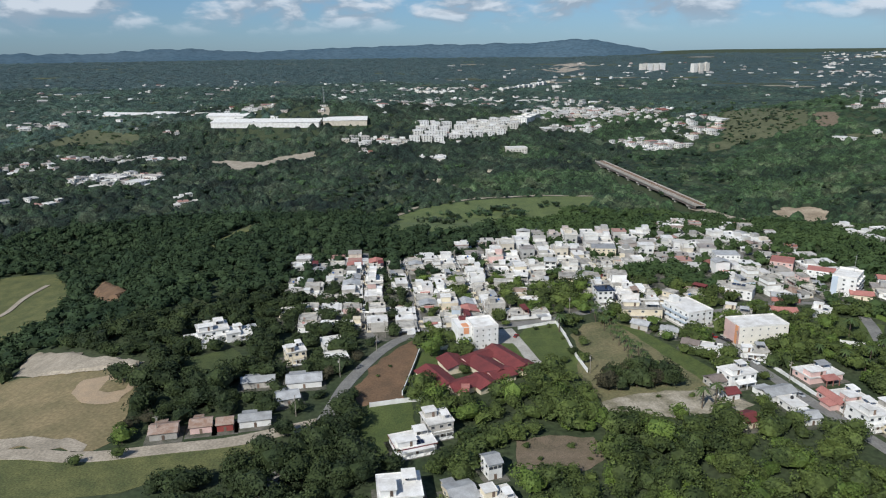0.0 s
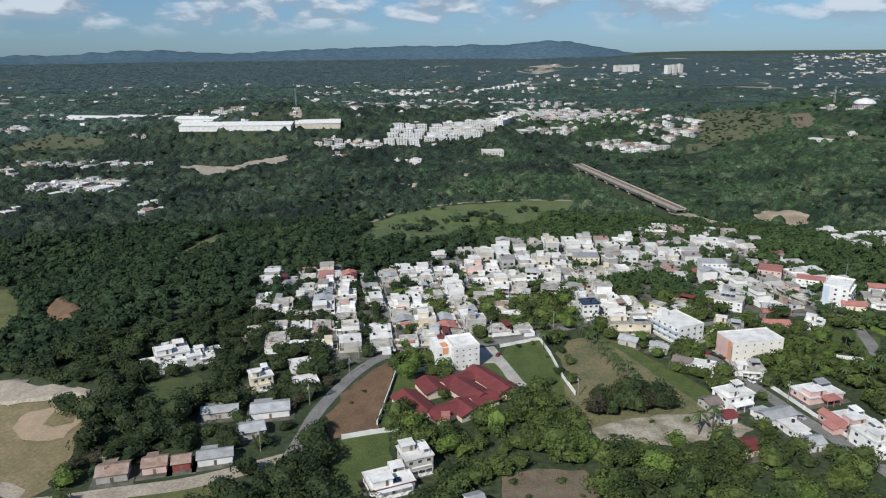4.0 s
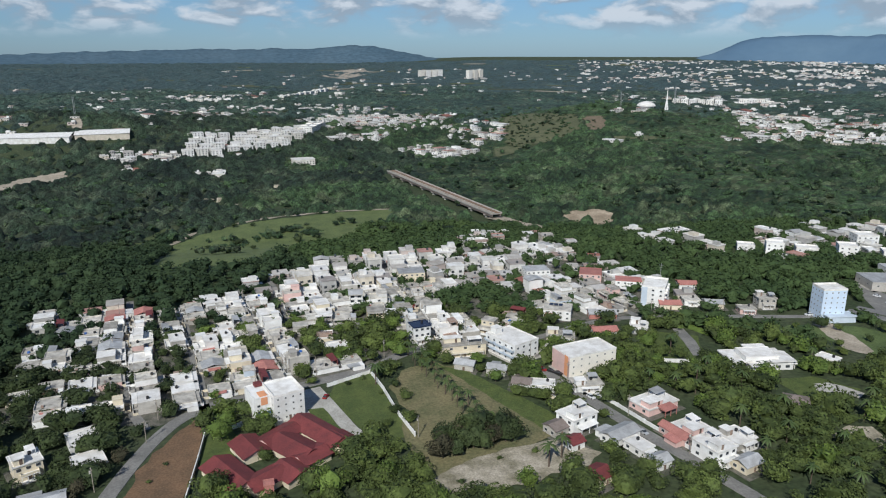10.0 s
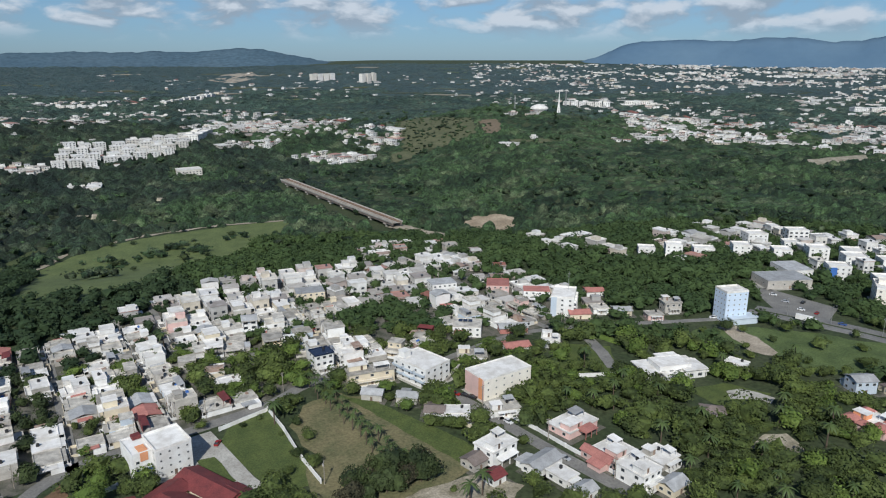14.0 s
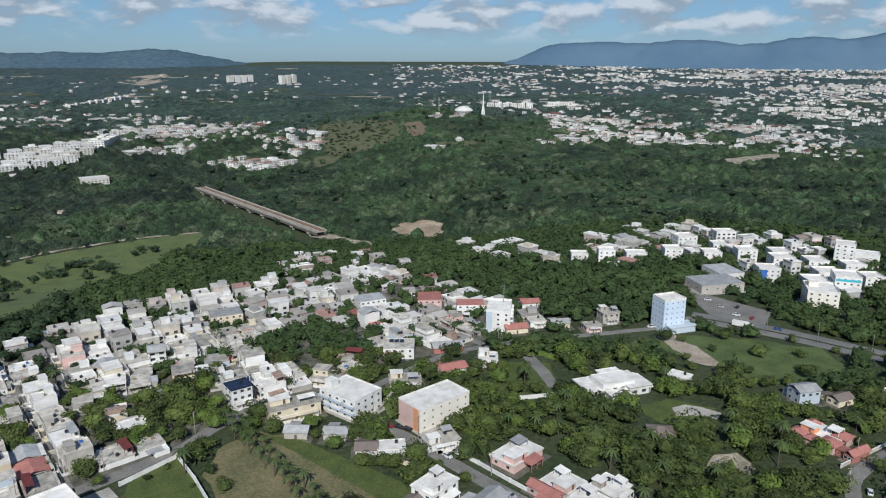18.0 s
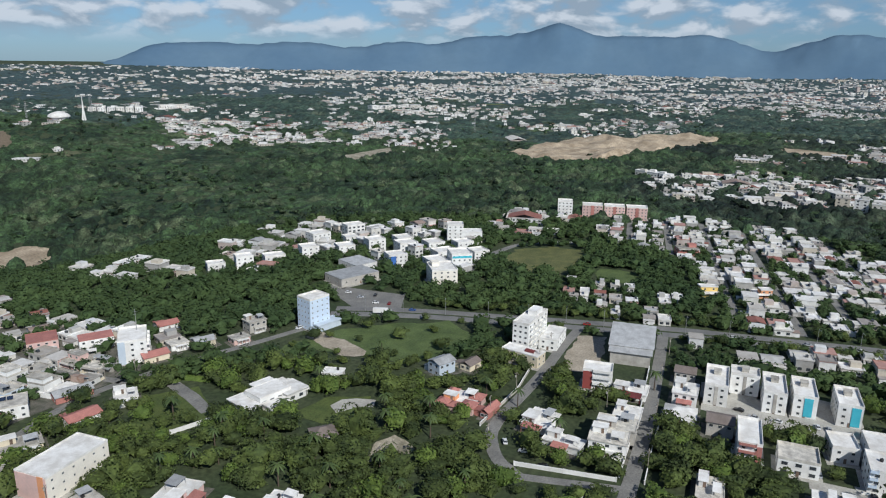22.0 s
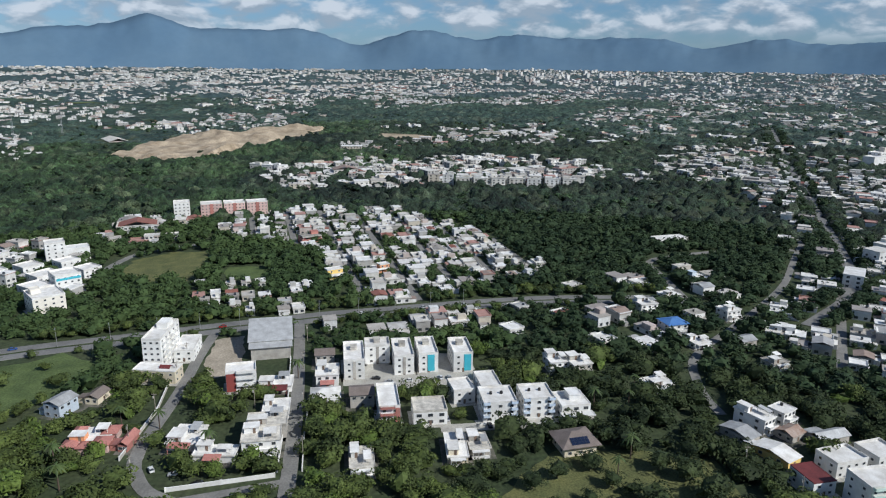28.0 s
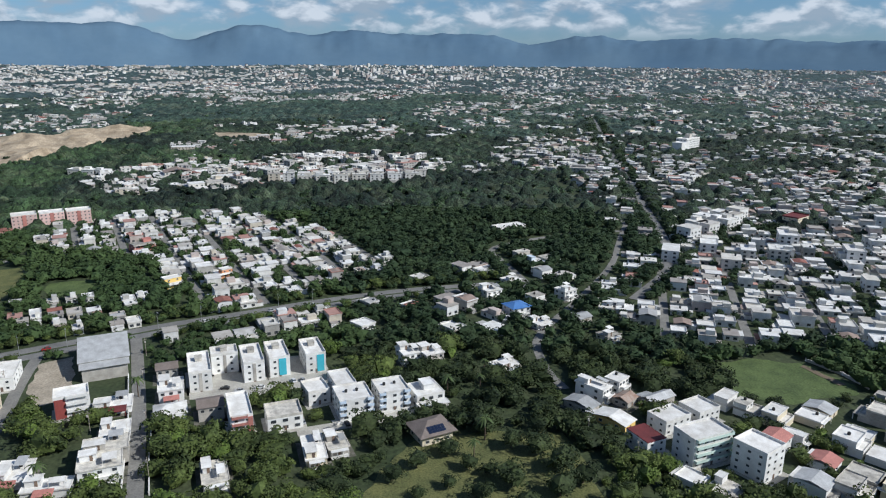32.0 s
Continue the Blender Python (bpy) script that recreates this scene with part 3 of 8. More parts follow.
drape("field", [(-262, 186), (-170, 192), (-110, 206), (-62, 226), (-70, 237), (-104, 230), (-132, 224), (-165, 229), (-262, 224)], M_MEADOW, "green grass bank beside the dirt road", "field", lift=0.1)
drape("sandy_verge", [(-212, 245), (-180, 240), (-160, 243), (-135, 236), (-134, 231), (-166, 234), (-215, 233)], M_SAND, "pale worn edge of the ball field", "field", lift=0.2)
drape("spoil_bank", [(-217, 333), (-219, 346), (-204, 340), (-188, 330), (-167, 315), (-140, 306), (-143, 302), (-173, 299), (-195, 306), (-209, 313)], M_SAND, "pale heap of quarried spoil", "bank", lift=0.4, edge=4.0, relief=1.8)
drape("field", [(-340, 520), (-304, 529), (-273, 486), (-248, 424), (-252, 383), (-300, 370), (-350, 420)], M_MEADOW, "sloping olive grass field above a gorge", "field", lift=0.5)
ribbon("dirt_track", [(-300, 420), (-292, 440), (-298, 472), (-296, 500)], 3.5, M_SAND, "pale dirt track across a grass field", "road", lift=0.9)
drape("scarp", [(-239, 454), (-246, 485), (-222, 455), (-202, 426), (-199, 404), (-217, 419)], M_DIRT, "bare brown earth scarp above a gorge", "bank", lift=2.0, edge=6.0, relief=7.0)
drape("field", [(-123, 311), (-106, 324), (-95, 311), (-98, 296), (-117, 295)], M_SCRUB, "green overgrown plot beside houses", "field")
drape("meadow", [(-46, 560), (-48, 660), (-46, 730), (-15, 783), (44, 814), (119, 829), (187, 828), (182, 796), (136, 751), (118, 711), (87, 696), (62, 640), (40, 578), (15, 545), (-20, 548)], M_PASTURE, "smooth green riverside meadow", "meadow")
drape("bare_earth_patch", [(345, 702), (350, 735), (372, 758), (408, 757), (412, 725), (395, 692), (365, 682)], M_QUARRY, "orange patch of cleared earth", "earth", lift=0.5)
drape("bare_earth_patch", [(394, 719), (407, 698), (388, 684), (374, 690)], M_SAND, "pale patch of dusty cleared earth", "earth", lift=0.5)
drape("bare_earth_patch", [(330, 640), (372, 662), (366, 640), (330, 610)], M_SLAB, "dusty track and yard among scrub", "earth", lift=0.5)
drape("riverside_track", [(-53, 726), (-20, 786), (42, 819), (118, 833), (186, 824), (186, 829), (117, 839), (39, 824), (-25, 790), (-58, 728)], M_SAND, "pale dirt track along the river bank", "track", lift=0.5)
for px_, py_, pr in ((-17, 937, 7), (13, 899, 4), (-4, 918, 4), (69, 988, 6)):
    drape("rock_outcrop", [(px_ - pr, py_ - pr * 0.5), (px_ - pr * 0.3, py_ - pr * 0.9), (px_ + pr * 0.8, py_ - pr * 0.6), (px_ + pr, py_ + pr * 0.3), (px_ + pr * 0.2, py_ + pr), (px_ - pr * 0.8, py_ + pr * 0.6)], M_SLAB, "pale grey rock outcrop on the river bank", "rock", lift=2.0, edge=3.0, relief=9.0)
drape("gorge_track", [(-180, 516), (-172, 560), (-150, 622), (-143, 620), (-160, 556), (-168, 514)], M_MEADOW, "overgrown grey-green track in the gorge", "track", lift=0.6)
drape("clearing", [(483, 231), (496, 240), (511, 240), (514, 226), (511, 214), (485, 209)], M_GREENFIELD, "bright green clearing among dark trees", "field")
drape("clearing", [(28, 235), (40, 239), (56, 237), (60, 224), (48, 215), (34, 212), (25, 219)], M_BROWN, "brown cleared plot among trees", "field")
drape("lawn", [(-13, 316), (-3, 319), (3, 306), (-4, 292), (-12, 286), (-15, 300)], M_LAWN, "green lawn between a wall and the school", "lawn")
drape("yard", [(-36, 262), (-14, 268), (-10, 234), (-30, 222)], M_LAWN, "shaded green yard", "lawn")
drape("field", [(262, 350), (290, 330), (299, 279), (318, 262), (350, 262), (362, 285), (348, 302), (323, 330)], M_GREENFIELD, "open green field beside the highway", "field")
drape("sand_lot", [(330, 206), (345, 211), (378, 214), (383, 200), (352, 195), (337, 186), (332, 196)], M_SAND, "empty sandy building lot", "field")
drape("apartment_yard", [(322, 146), (360, 140), (356, 82), (323, 83), (318, 117)], M_CONCRETE_G, "pale concrete yard of white apartment blocks", "yard", lift=0.1, code=1)
paint([(280, 302), (292, 330), (300, 345), (314, 338), (304, 296), (290, 288)], 3)
drape("old_slab", [(216, 245), (224, 247), (231, 248), (239, 245), (236, 233), (227, 233)], M_SLAB, "old concrete slab in a clearing", "paving", lift=0.3)
drape("lawn", [(232, 292), (252, 288), (262, 272), (246, 264), (232, 276)], M_LAWN, "green lawn behind a modern villa", "lawn", lift=0.15)
drape("car_park", [(288, 86), (281, 84), (281, 55), (291, 36), (300, 36), (292, 60)], M_CONCRETE_G, "pale concrete car park", "car park", lift=0.22, code=1)
drape("forecourt", [(380, 392), (389, 331), (362, 318), (353, 345)], M_ASPHALT, "grey asphalt forecourt beside the highway", "forecourt", lift=0.12, code=1)
drape("gravel_yard", [(302, 341), (313, 337), (308, 318), (303, 301), (296, 299), (291, 309), (297, 325)], M_SAND, "pale gravel yard", "yard", lift=0.2)
drape("park_lane", [(231, 356), (226, 338), (219, 322), (214, 324), (220, 340), (225, 357)], M_ASPHALT, "curved asphalt park lane", "lane", lift=0.25, code=1)
drape("meadow", [(190, 75), (233, 82), (264, 60), (262, 20), (256, -2), (213, 2), (185, 30)], M_MEADOW, "sunlit rough meadow with scattered trees", "meadow")
drape("field", [(296, -103), (298, -121), (286, -143), (262, -148), (252, -143), (253, -108), (263, -90)], M_GREENFIELD, "walled green sports field", "field")
drape("sandy_track", [(262, -146), (284, -142), (283, -139), (261, -142)], M_BROWN, "brown clay strip beside a sports field", "field", lift=0.3)
drape("quarry_floor", [(1111, 571), (1200, 556), (1306, 543), (1399, 545), (1392, 480), (1420, 400), (1455, 340), (1470, 285), (1412, 280), (1298, 322), (1198, 366), (1102, 400), (1050, 440), (1058, 507)], M_QUARRY, "large tan sand quarry with spoil heaps", "quarry", lift=1.5, edge=9.0, relief=11.0)
drape("cleared_strip", [(1335, 172), (1390, 165), (1377, 104), (1326, 20), (1295, 94)], M_QUARRY, "tan strip of cleared earth", "quarry", lift=1.0)
drape("cleared_ground", [(-372, 1090), (-365, 1133), (-284, 1110), (-276, 1143), (-214, 1184), (-208, 1148), (-240, 1096), (-287, 1026), (-310, 1029), (-332, 1076)], M_SAND, "pale cleared building ground", "field", lift=0.8)
drape("field", [(-707, 1237), (-688, 1276), (-657, 1335), (-600, 1312), (-557, 1302), (-528, 1242), (-618, 1234)], M_HILLGRASS, "pale green open pasture", "field", lift=0.8)
drape("hill_pasture", [(549, 1428), (613, 1439), (663, 1304), (640, 1238), (612, 1185), (560, 1165), (499, 1178), (480, 1200), (507, 1287)], M_HILLGRASS, "dry olive grass hillside with scattered bushes", "field", lift=0.8, edge=14.0)
drape("hill_pasture", [(437, 1145), (454, 1200), (478, 1195), (500, 1172), (470, 1150)], M_HILLGRASS, "dry olive grass slope below houses", "field", lift=0.8)
drape("lawn", [(640, 1120), (700, 1090), (690, 1060), (630, 1090)], M_HILLGRASS, "rough lawn on a hillside", "field", lift=0.8)
drape("bare_slope", [(659, 1274), (690, 1250), (672, 1196), (640, 1160), (622, 1198), (648, 1225)], M_BROWN, "bare brown patch on a hillside", "field", lift=1.4)
drape("dirt_bank", [(939, 792), (1079, 777), (1030, 742), (910, 746)], M_SLAB, "pale eroded bank at the edge of the scrub", "bank", lift=1.2)
drape("tan_hill", [(431, 3146), (560, 3560), (740, 3780), (686, 3300), (493, 2932)], M_SAND, "tan cleared ground on the far plain", "field", lift=2.0, code=None)
drape("dirt_track", [(-236, 1410), (-216, 1412), (-214, 1350), (-226, 1345)], M_SAND, "pale dirt track down a hill", "track", lift=1.0)
drape("park_lawn", [(188, 340), (215, 356), (232, 345), (216, 318), (196, 322)], M_LAWN, "shaded green lawn among trees", "lawn")
drape("meadow", [(488, 307), (512, 312), (533, 312), (550, 294), (556, 270), (542, 260), (512, 257), (481, 259), (478, 284)], M_MEADOW, "green grass field beside the woods", "field")
ribbon("street", [(470, 322), (496, 325), (518, 323), (546, 318), (565, 300), (575, 278), (595, 249)], 5.5, M_ASPHALT, "curving asphalt street past a green field", "street")

ribbon("grass_strip", [(-135, 600), (-95, 700), (-52, 800)], 14, M_SCRUB, "pale green grassy strip along the river woods", "meadow", lift=0.6, code=3)
AVENUE = [(390, -112), (440, -170), (508, -210), (683, -287), (1021, -437), (1494, -649)]
ribbon("avenue", AVENUE, 8, M_HIGHWAY, "straight asphalt avenue between rows of dark trees", "road", lift=0.4)
ribbon("street", [(619, -195), (588, -220), (530, -180), (461, -136), (400, -80), (348, -27), (308, -18), (290, -19)], 4.4, M_ASPHALT, "winding asphalt street below trees", "street")
ribbon("street", [(436, -60), (480, -62), (526, -62), (545, -110), (558, -165), (551, -193)], 5, M_ASPHALT, "asphalt street past a dark wood", "street")

# ---- building kit ----


def box(w, d, h, z=0.0):
    a, b = w / 2, d / 2
    v = [(-a, -b, z), (a, -b, z), (a, b, z), (-a, b, z), (-a, -b, z + h), (a, -b, z + h), (a, b, z + h), (-a, b, z + h)]
    return v, [(0, 3, 2, 1), (4, 5, 6, 7), (0, 1, 5, 4), (1, 2, 6, 5), (2, 3, 7, 6), (3, 0, 4, 7)]


def joined(*shapes):
    vs, fs = [], []
    for (v, f), (dx, dy, dz) in shapes:
        k = len(vs)
        vs += [(x + dx, y + dy, z + dz) for x, y, z in v]
        fs += [tuple(i + k for i in q) for q in f]
    return vs, fs


def tray(w, d, t, rim, width=0.22):
    """A flat roof slab with an upstanding rim."""
    a, b = w / 2, d / 2
    c, e = a - width, b - width
    h = t + rim
    v = [(-a, -b, 0), (a, -b, 0), (a, b, 0), (-a, b, 0), (-a, -b, h), (a, -b, h), (a, b, h), (-a, b, h),
         (-c, -e, h), (c, -e, h), (c, e, h), (-c, e, h), (-c, -e, t), (c, -e, t), (c, e, t), (-c, e, t)]
    f = [(0, 3, 2, 1), (0, 1, 5, 4), (1, 2, 6, 5), (2, 3, 7, 6), (3, 0, 4, 7)]
    f += [(4, 5, 9, 8), (5, 6, 10, 9), (6, 7, 11, 10), (7, 4, 8, 11)]
    f += [(8, 9, 13, 12), (9, 10, 14, 13), (10, 11, 15, 14), (11, 8, 12, 15), (12, 13, 14, 15)]
    return v, f


def gable(w, d, rise, t=0.18):
    """A ridged roof along x with a thickness."""
    a, b = w / 2, d / 2
    v = []
    for dz in (0, t):
        v += [(-a, -b, dz), (a, -b, dz), (-a, 0, rise + dz), (a, 0, rise + dz), (-a, b, dz), (a, b, dz)]
    f = [(6, 7, 9, 8), (8, 9, 11, 10), (0, 2, 3, 1), (2, 4, 5, 3), (0, 1, 7, 6), (5, 4, 10, 11), (0, 6, 8, 2), (2, 8, 10, 4), (1, 3, 9, 7), (3, 5, 11, 9)]
    return v, f


def hip(w, d, rise, t=0.2):
    a, b = w / 2, d / 2
    r = max(0.3, a - b * 0.9) if a > b else 0.3
    q = 0.3 if a > b else max(0.3, b - a * 0.9)
    if a > b:
        q = 0.05
    else:
        r = 0.05
    v = [(-a, -b, 0), (a, -b, 0), (a, b, 0), (-a, b, 0), (-a, -b, t), (a, -b, t), (a, b, t), (-a, b, t), (-r, -q, rise), (r, -q, rise), (r, q, rise), (-r, q, rise)]
    f = [(0, 3, 2, 1), (0, 1, 5, 4), (1, 2, 6, 5), (2, 3, 7, 6), (3, 0, 4, 7), (4, 5, 9, 8), (5, 6, 10, 9), (6, 7, 11, 10), (7, 4, 8, 11), (8, 9, 10, 11)]
    return v, f


def shed(w, d, rise, t=0.15):
    a, b = w / 2, d / 2
    v = [(-a, -b, 0), (a, -b, 0), (a, b, rise), (-a, b, rise), (-a, -b, t), (a, -b, t), (a, b, rise + t), (-a, b, rise + t)]
    return v, [(0, 3, 2, 1), (4, 5, 6, 7), (0, 1, 5, 4), (1, 2, 6, 5), (2, 3, 7, 6), (3, 0, 4, 7)]


def part(name, shape, mat, parent, at=(0, 0, 0), turn=0.0, label=""):
    """Links one mesh under a thing; shape is (verts, faces) or a ready mesh."""
    me = shape if isinstance(shape, bpy.types.Mesh) else mesh_from(name, shape[0], shape[1], mat)
    ob = new(name, me)
    ob.parent = parent
    ob.matrix_basis = Matrix.Translation(at) @ Matrix.Rotation(turn, 4, "Z")
    if label:
        ob["label"] = label
    return ob


def thing(name, x, y, turn, label, category, group="", z=None):
    ob = new(name)
    ob.empty_display_size = 1.0
    ob.matrix_basis = Matrix.Translation((x, y, gz(x, y) if z is None else z)) @ Matrix.Rotation(turn, 4, "Z")
    return tagged(ob, label, category, group)


def window_mesh(w, h):
    """One piece: a frame that stands proud, with the glass set back in it."""
    a, c, y = w / 2, h / 2, -0.06
    e, g, k = a - 0.09, c - 0.09, -0.01
    v = [(-a, 0, -c), (a, 0, -c), (a, 0, c), (-a, 0, c), (-a, y, -c), (a, y, -c), (a, y, c), (-a, y, c),
         (-e, y, -g), (e, y, -g), (e, y, g), (-e, y, g), (-e, k, -g), (e, k, -g), (e, k, g), (-e, k, g)]
    f = [(0, 1, 2, 3), (0, 4, 5, 1), (1, 5, 6, 2), (2, 6, 7, 3), (3, 7, 4, 0), (4, 8, 9, 5), (5, 9, 10, 6), (6, 10, 11, 7), (7, 11, 8, 4),
         (8, 12, 13, 9), (9, 13, 14, 10), (10, 14, 15, 11), (11, 15, 12, 8), (12, 15, 14, 13)]
    me = mesh_from("window", v, f, [M_FRAME, M_GLASS])
    me.polygons[13].material_index = 1
    me.update()
    return me


WIN = {k: window_mesh(*k) for k in ((1.3, 1.1), (1.6, 1.3), (0.8, 0.8), (2.2, 1.5))}
DOOR = mesh_from("door", *box(1.0, 0.12, 2.1), M_DOOR)
COLUMN = {k: mesh_from("column", *box(0.24, 0.24, 2.7 * k - 0.05), M_WHITE) for k in (1, 2, 3)}
GARAGE = mesh_from("garage_door", *box(2.8, 0.12, 2.3), M_DOOR)
TANK_ME = None


def cylinder(r, h, n=12, taper=1.0):
    v = [(r * math.cos(2 * math.pi * k / n), r * math.sin(2 * math.pi * k / n), 0) for k in range(n)]
    v += [(r * taper * math.cos(2 * math.pi * k / n), r * taper * math.sin(2 * math.pi * k / n), h) for k in range(n)]
    f = [tuple(range(n - 1, -1, -1)), tuple(range(n, 2 * n))] + [(k, (k + 1) % n, n + (k + 1) % n, n + k) for k in range(n)]
    return v, f


tank_proto = new("water_tank", mesh_from("water_tank", *joined((cylinder(0.62, 1.0), (0, 0, 0)), (cylinder(0.62, 0.22, 12, 0.45), (0, 0, 1.0)), (cylinder(0.2, 0.1, 8), (0, 0, 1.22))), M_TANK))
tagged(tank_proto, "black plastic water tank on a flat roof", "water tank", "roof water tanks")
tank_used = [False]


def water_tank(x, y, z):
    m = Matrix.Translation((x, y, z))
    if not tank_used[0]:
        tank_proto.matrix_basis = m
        tank_used[0] = True
    else:
        copy_thing(tank_proto, m)


def local(ob, p):
    return ob.matrix_basis @ Vector(p)


def window_row(b, w, d, floors, fh, cols_front, cols_side, size=(1.3, 1.1), z0=0.0, faces="fblr", skip=()):
    """Windows on the four sides of a block: f is -y, b +y, l -x, r +x."""
    me = WIN[size]
    for k in range(floors):
        z = z0 + k * fh + fh * 0.56
        for side, n, length in (("f", cols_front, w), ("b", cols_front, w), ("l", cols_side, d), ("r", cols_side, d)):
            if side not in faces or (side, k) in skip:
                continue
            for i in range(n):
                u = (i + 0.5) / n * length - length / 2
                at, turn = {"f": ((u, -d / 2 - 0.03, z), 0), "b": ((u, d / 2 + 0.03, z), math.pi), "l": ((-w / 2 - 0.03, u, z), -math.pi / 2), "r": ((w / 2 + 0.03, u, z), math.pi / 2)}[side]
                part("window", me, None, b, at, turn)


WALLS = [M_WHITE] * 12 + [M_CREAM] * 2 + [M_GREY] * 5 + [M_PINK, M_BLUE]
rng = random.Random(7)
COLOUR = {M_CORAL: "coral-pink", M_WHITE: "white", M_CREAM: "cream", M_GREY: "grey concrete", M_PINK: "pink", M_BLUE: "pale blue", M_YELLOW: "yellow", M_ORANGE: "orange", M_MAROON: "maroon"}
house_count = [0]


def house(x, y, turn, w, d, floors, wall, kind="flat", group="town houses", wins="fblr", beside="on a street"):
    """A small town house; its front is local -y."""
    house_count[0] += 1
    fh = 2.7
    col = COLOUR.get(wall, "white")
    roof_words = {"flat": "with flat concrete roof", "zinc": "with ridged zinc roof", "red": "with coral-red sheet roof", "blue": "with blue sheet roof"}[kind]
    b = thing("house", x, y, turn, "%s %s house %s %s" % (("one-storey", "two-storey", "three-storey")[floors - 1], col, roof_words, beside), "house", group)
    h = fh * floors
    roof_mat = M_ROOFW if rng.random() < (0.65 if group == "suburb houses" else 0.34) else M_ROOF
    if kind == "flat" and floors >= 2 and rng.random() < 0.7:
        # the upper floor is set back and leaves a terrace
        low, ud = fh * (floors - 1), d * rng.uniform(0.5, 0.78)
        uw = w * rng.choice((1.0, 1.0, 0.72))
        ux, uy = (w - uw) / 2 * rng.choice((-1, 1)), (d - ud) / 2 * rng.choice((-1, 1, 1))
        part("wall", box(w, d, low), wall, b)
        part("terrace", tray(w + 0.1, d + 0.1, 0.2, 0.7, 0.16), roof_mat, b, (0, 0, low + 0.004))
        part("upper_wall", box(uw, ud, fh), wall, b, (ux, uy, low + 0.2))
        part("roof", tray(uw + 0.5, ud + 0.5, 0.2, rng.choice((0.1, 0.3, 0.5))), roof_mat, b, (ux, uy, h + 0.204))
        for u in (-0.25, 0.25):
            part("window", WIN[(1.3, 1.1)], None, b, (ux + u * uw, uy - ud / 2 - 0.02, low + 1.7))
        if rng.random() < 0.5:
            water_tank(*local(b, (ux + rng.uniform(-0.3, 0.3) * uw, uy, h + 0.41)))
        h, floors = low, floors - 1
    elif kind == "flat":
        part("wall", box(w, d, h), wall, b)
        rim = rng.choice((0.12, 0.35, 0.6))
        o = rng.choice((0.1, 0.5, 0.8)) if rim < 0.3 else 0.06
        part("roof", tray(w + o, d + o, 0.22, rim), roof_mat, b, (0, 0, h + 0.004))
        if rng.random() < 0.30:
            sw, sd = w * rng.uniform(0.35, 0.6), d * rng.uniform(0.3, 0.5)
            sx, sy = (w - sw) / 2 * rng.choice((-0.9, 0.9)), (d - sd) / 2 * rng.choice((-0.9, 0.9))
            part("roof_room", joined((box(sw, sd, 2.4), (0, 0, 0)), (tray(sw + 0.4, sd + 0.4, 0.18, 0.1), (0, 0, 2.4))), wall, b, (sx, sy, h + 0.23))
        elif rng.random() < 0.25:
            sw, sd = w * 0.95, d * rng.uniform(0.3, 0.45)
            part("lean_to", joined((shed(sw, sd, 0.5, 0.08), (0, 0, 2.3)), (box(0.12, 0.12, 2.3), (-sw / 2 + 0.1, -sd / 2 + 0.1, 0)), (box(0.12, 0.12, 2.3), (sw / 2 - 0.1, -sd / 2 + 0.1, 0)), (box(sw, 0.12, 2.7), (0, sd / 2 - 0.1, 0))), rng.choice((M_ZINC, M_ZINC, M_REDROOF, M_RUST)), b, (0, (d - sd) / 2 - 0.2, h + 0.23))
        if rng.random() < 0.4:
            p = local(b, (rng.uniform(-0.3, 0.3) * w, rng.uniform(-0.3, 0.3) * d, h + 0.22))
            water_tank(*p)
    else:
        part("wall", box(w, d, h), wall, b)
        rm = {"zinc": M_ZINC, "red": M_CORAL, "blue": M_BLUEROOF}[kind]
        part("roof", gable(w + 0.7, d + 0.8, 1.3), rm, b, (0, 0, h + 0.01))
    if floors == 2 and rng.random() < 0.4:
        aw, ad = w * rng.uniform(0.5, 0.95), rng.uniform(2.5, 4.0)
        part("annex", joined((box(aw, ad, 2.6), (0, 0, 0)), (tray(aw + 0.2, ad, 0.18, 0.15), (0, 0, 2.6))), rng.choice((wall, M_GREY)), b, ((w - aw) / 2 * rng.choice((-1, 1)), d / 2 + ad / 2, 0))
    # gallery or balcony along the front
    if rng.random() < 0.75:
        dep = rng.uniform(1.4, 2.2)
        gallery = part("gallery_roof", box(w, dep, 0.18), roof_mat, b, (0, -d / 2 - dep / 2, h - 0.05))
        for u in (-0.47, 0.47):
            part("column", COLUMN[floors], None, gallery, (u * w, -dep / 2 + 0.15, 0.05 - h))
        if floors > 1:
            part("balcony", ([(-w / 2, 0, 0), (w / 2, 0, 0), (w / 2, -dep, 0), (-w / 2, -dep, 0), (-w / 2, 0, 0.18), (w / 2, 0, 0.18), (w / 2, -dep + 0.1, 0.18), (-w / 2, -dep + 0.1, 0.18), (w / 2, -dep + 0.1, 1.0), (-w / 2, -dep + 0.1, 1.0), (w / 2, -dep, 1.0), (-w / 2, -dep, 1.0)],
                             [(0, 1, 2, 3), (4, 7, 6, 5), (6, 7, 9, 8), (8, 9, 11, 10), (10, 11, 3, 2), (0, 3, 7, 4), (3, 11, 9, 7), (1, 5, 6, 2), (2, 6, 8, 10)]), wall, b, (0, -d / 2, fh))
    if group == "town houses":
        # a lower wing at one flank or the back, and the walled yard in front
        lw, ld = w * rng.uniform(0.3, 0.45), d * rng.uniform(0.45, 0.8)
        low_mat = rng.choice((M_ROOF, M_ROOFW, M_ROOFW, M_ZINC, M_ZINC, M_CORAL, M_RUST))
        side = rng.choice((-1, 1))
        part("side_wing", box(lw, ld, 2.4), rng.choice((wall, M_GREY, wall)), b, (side * (w + lw) / 2, (d - ld) / 2 * rng.choice((-1, 1)), 0))
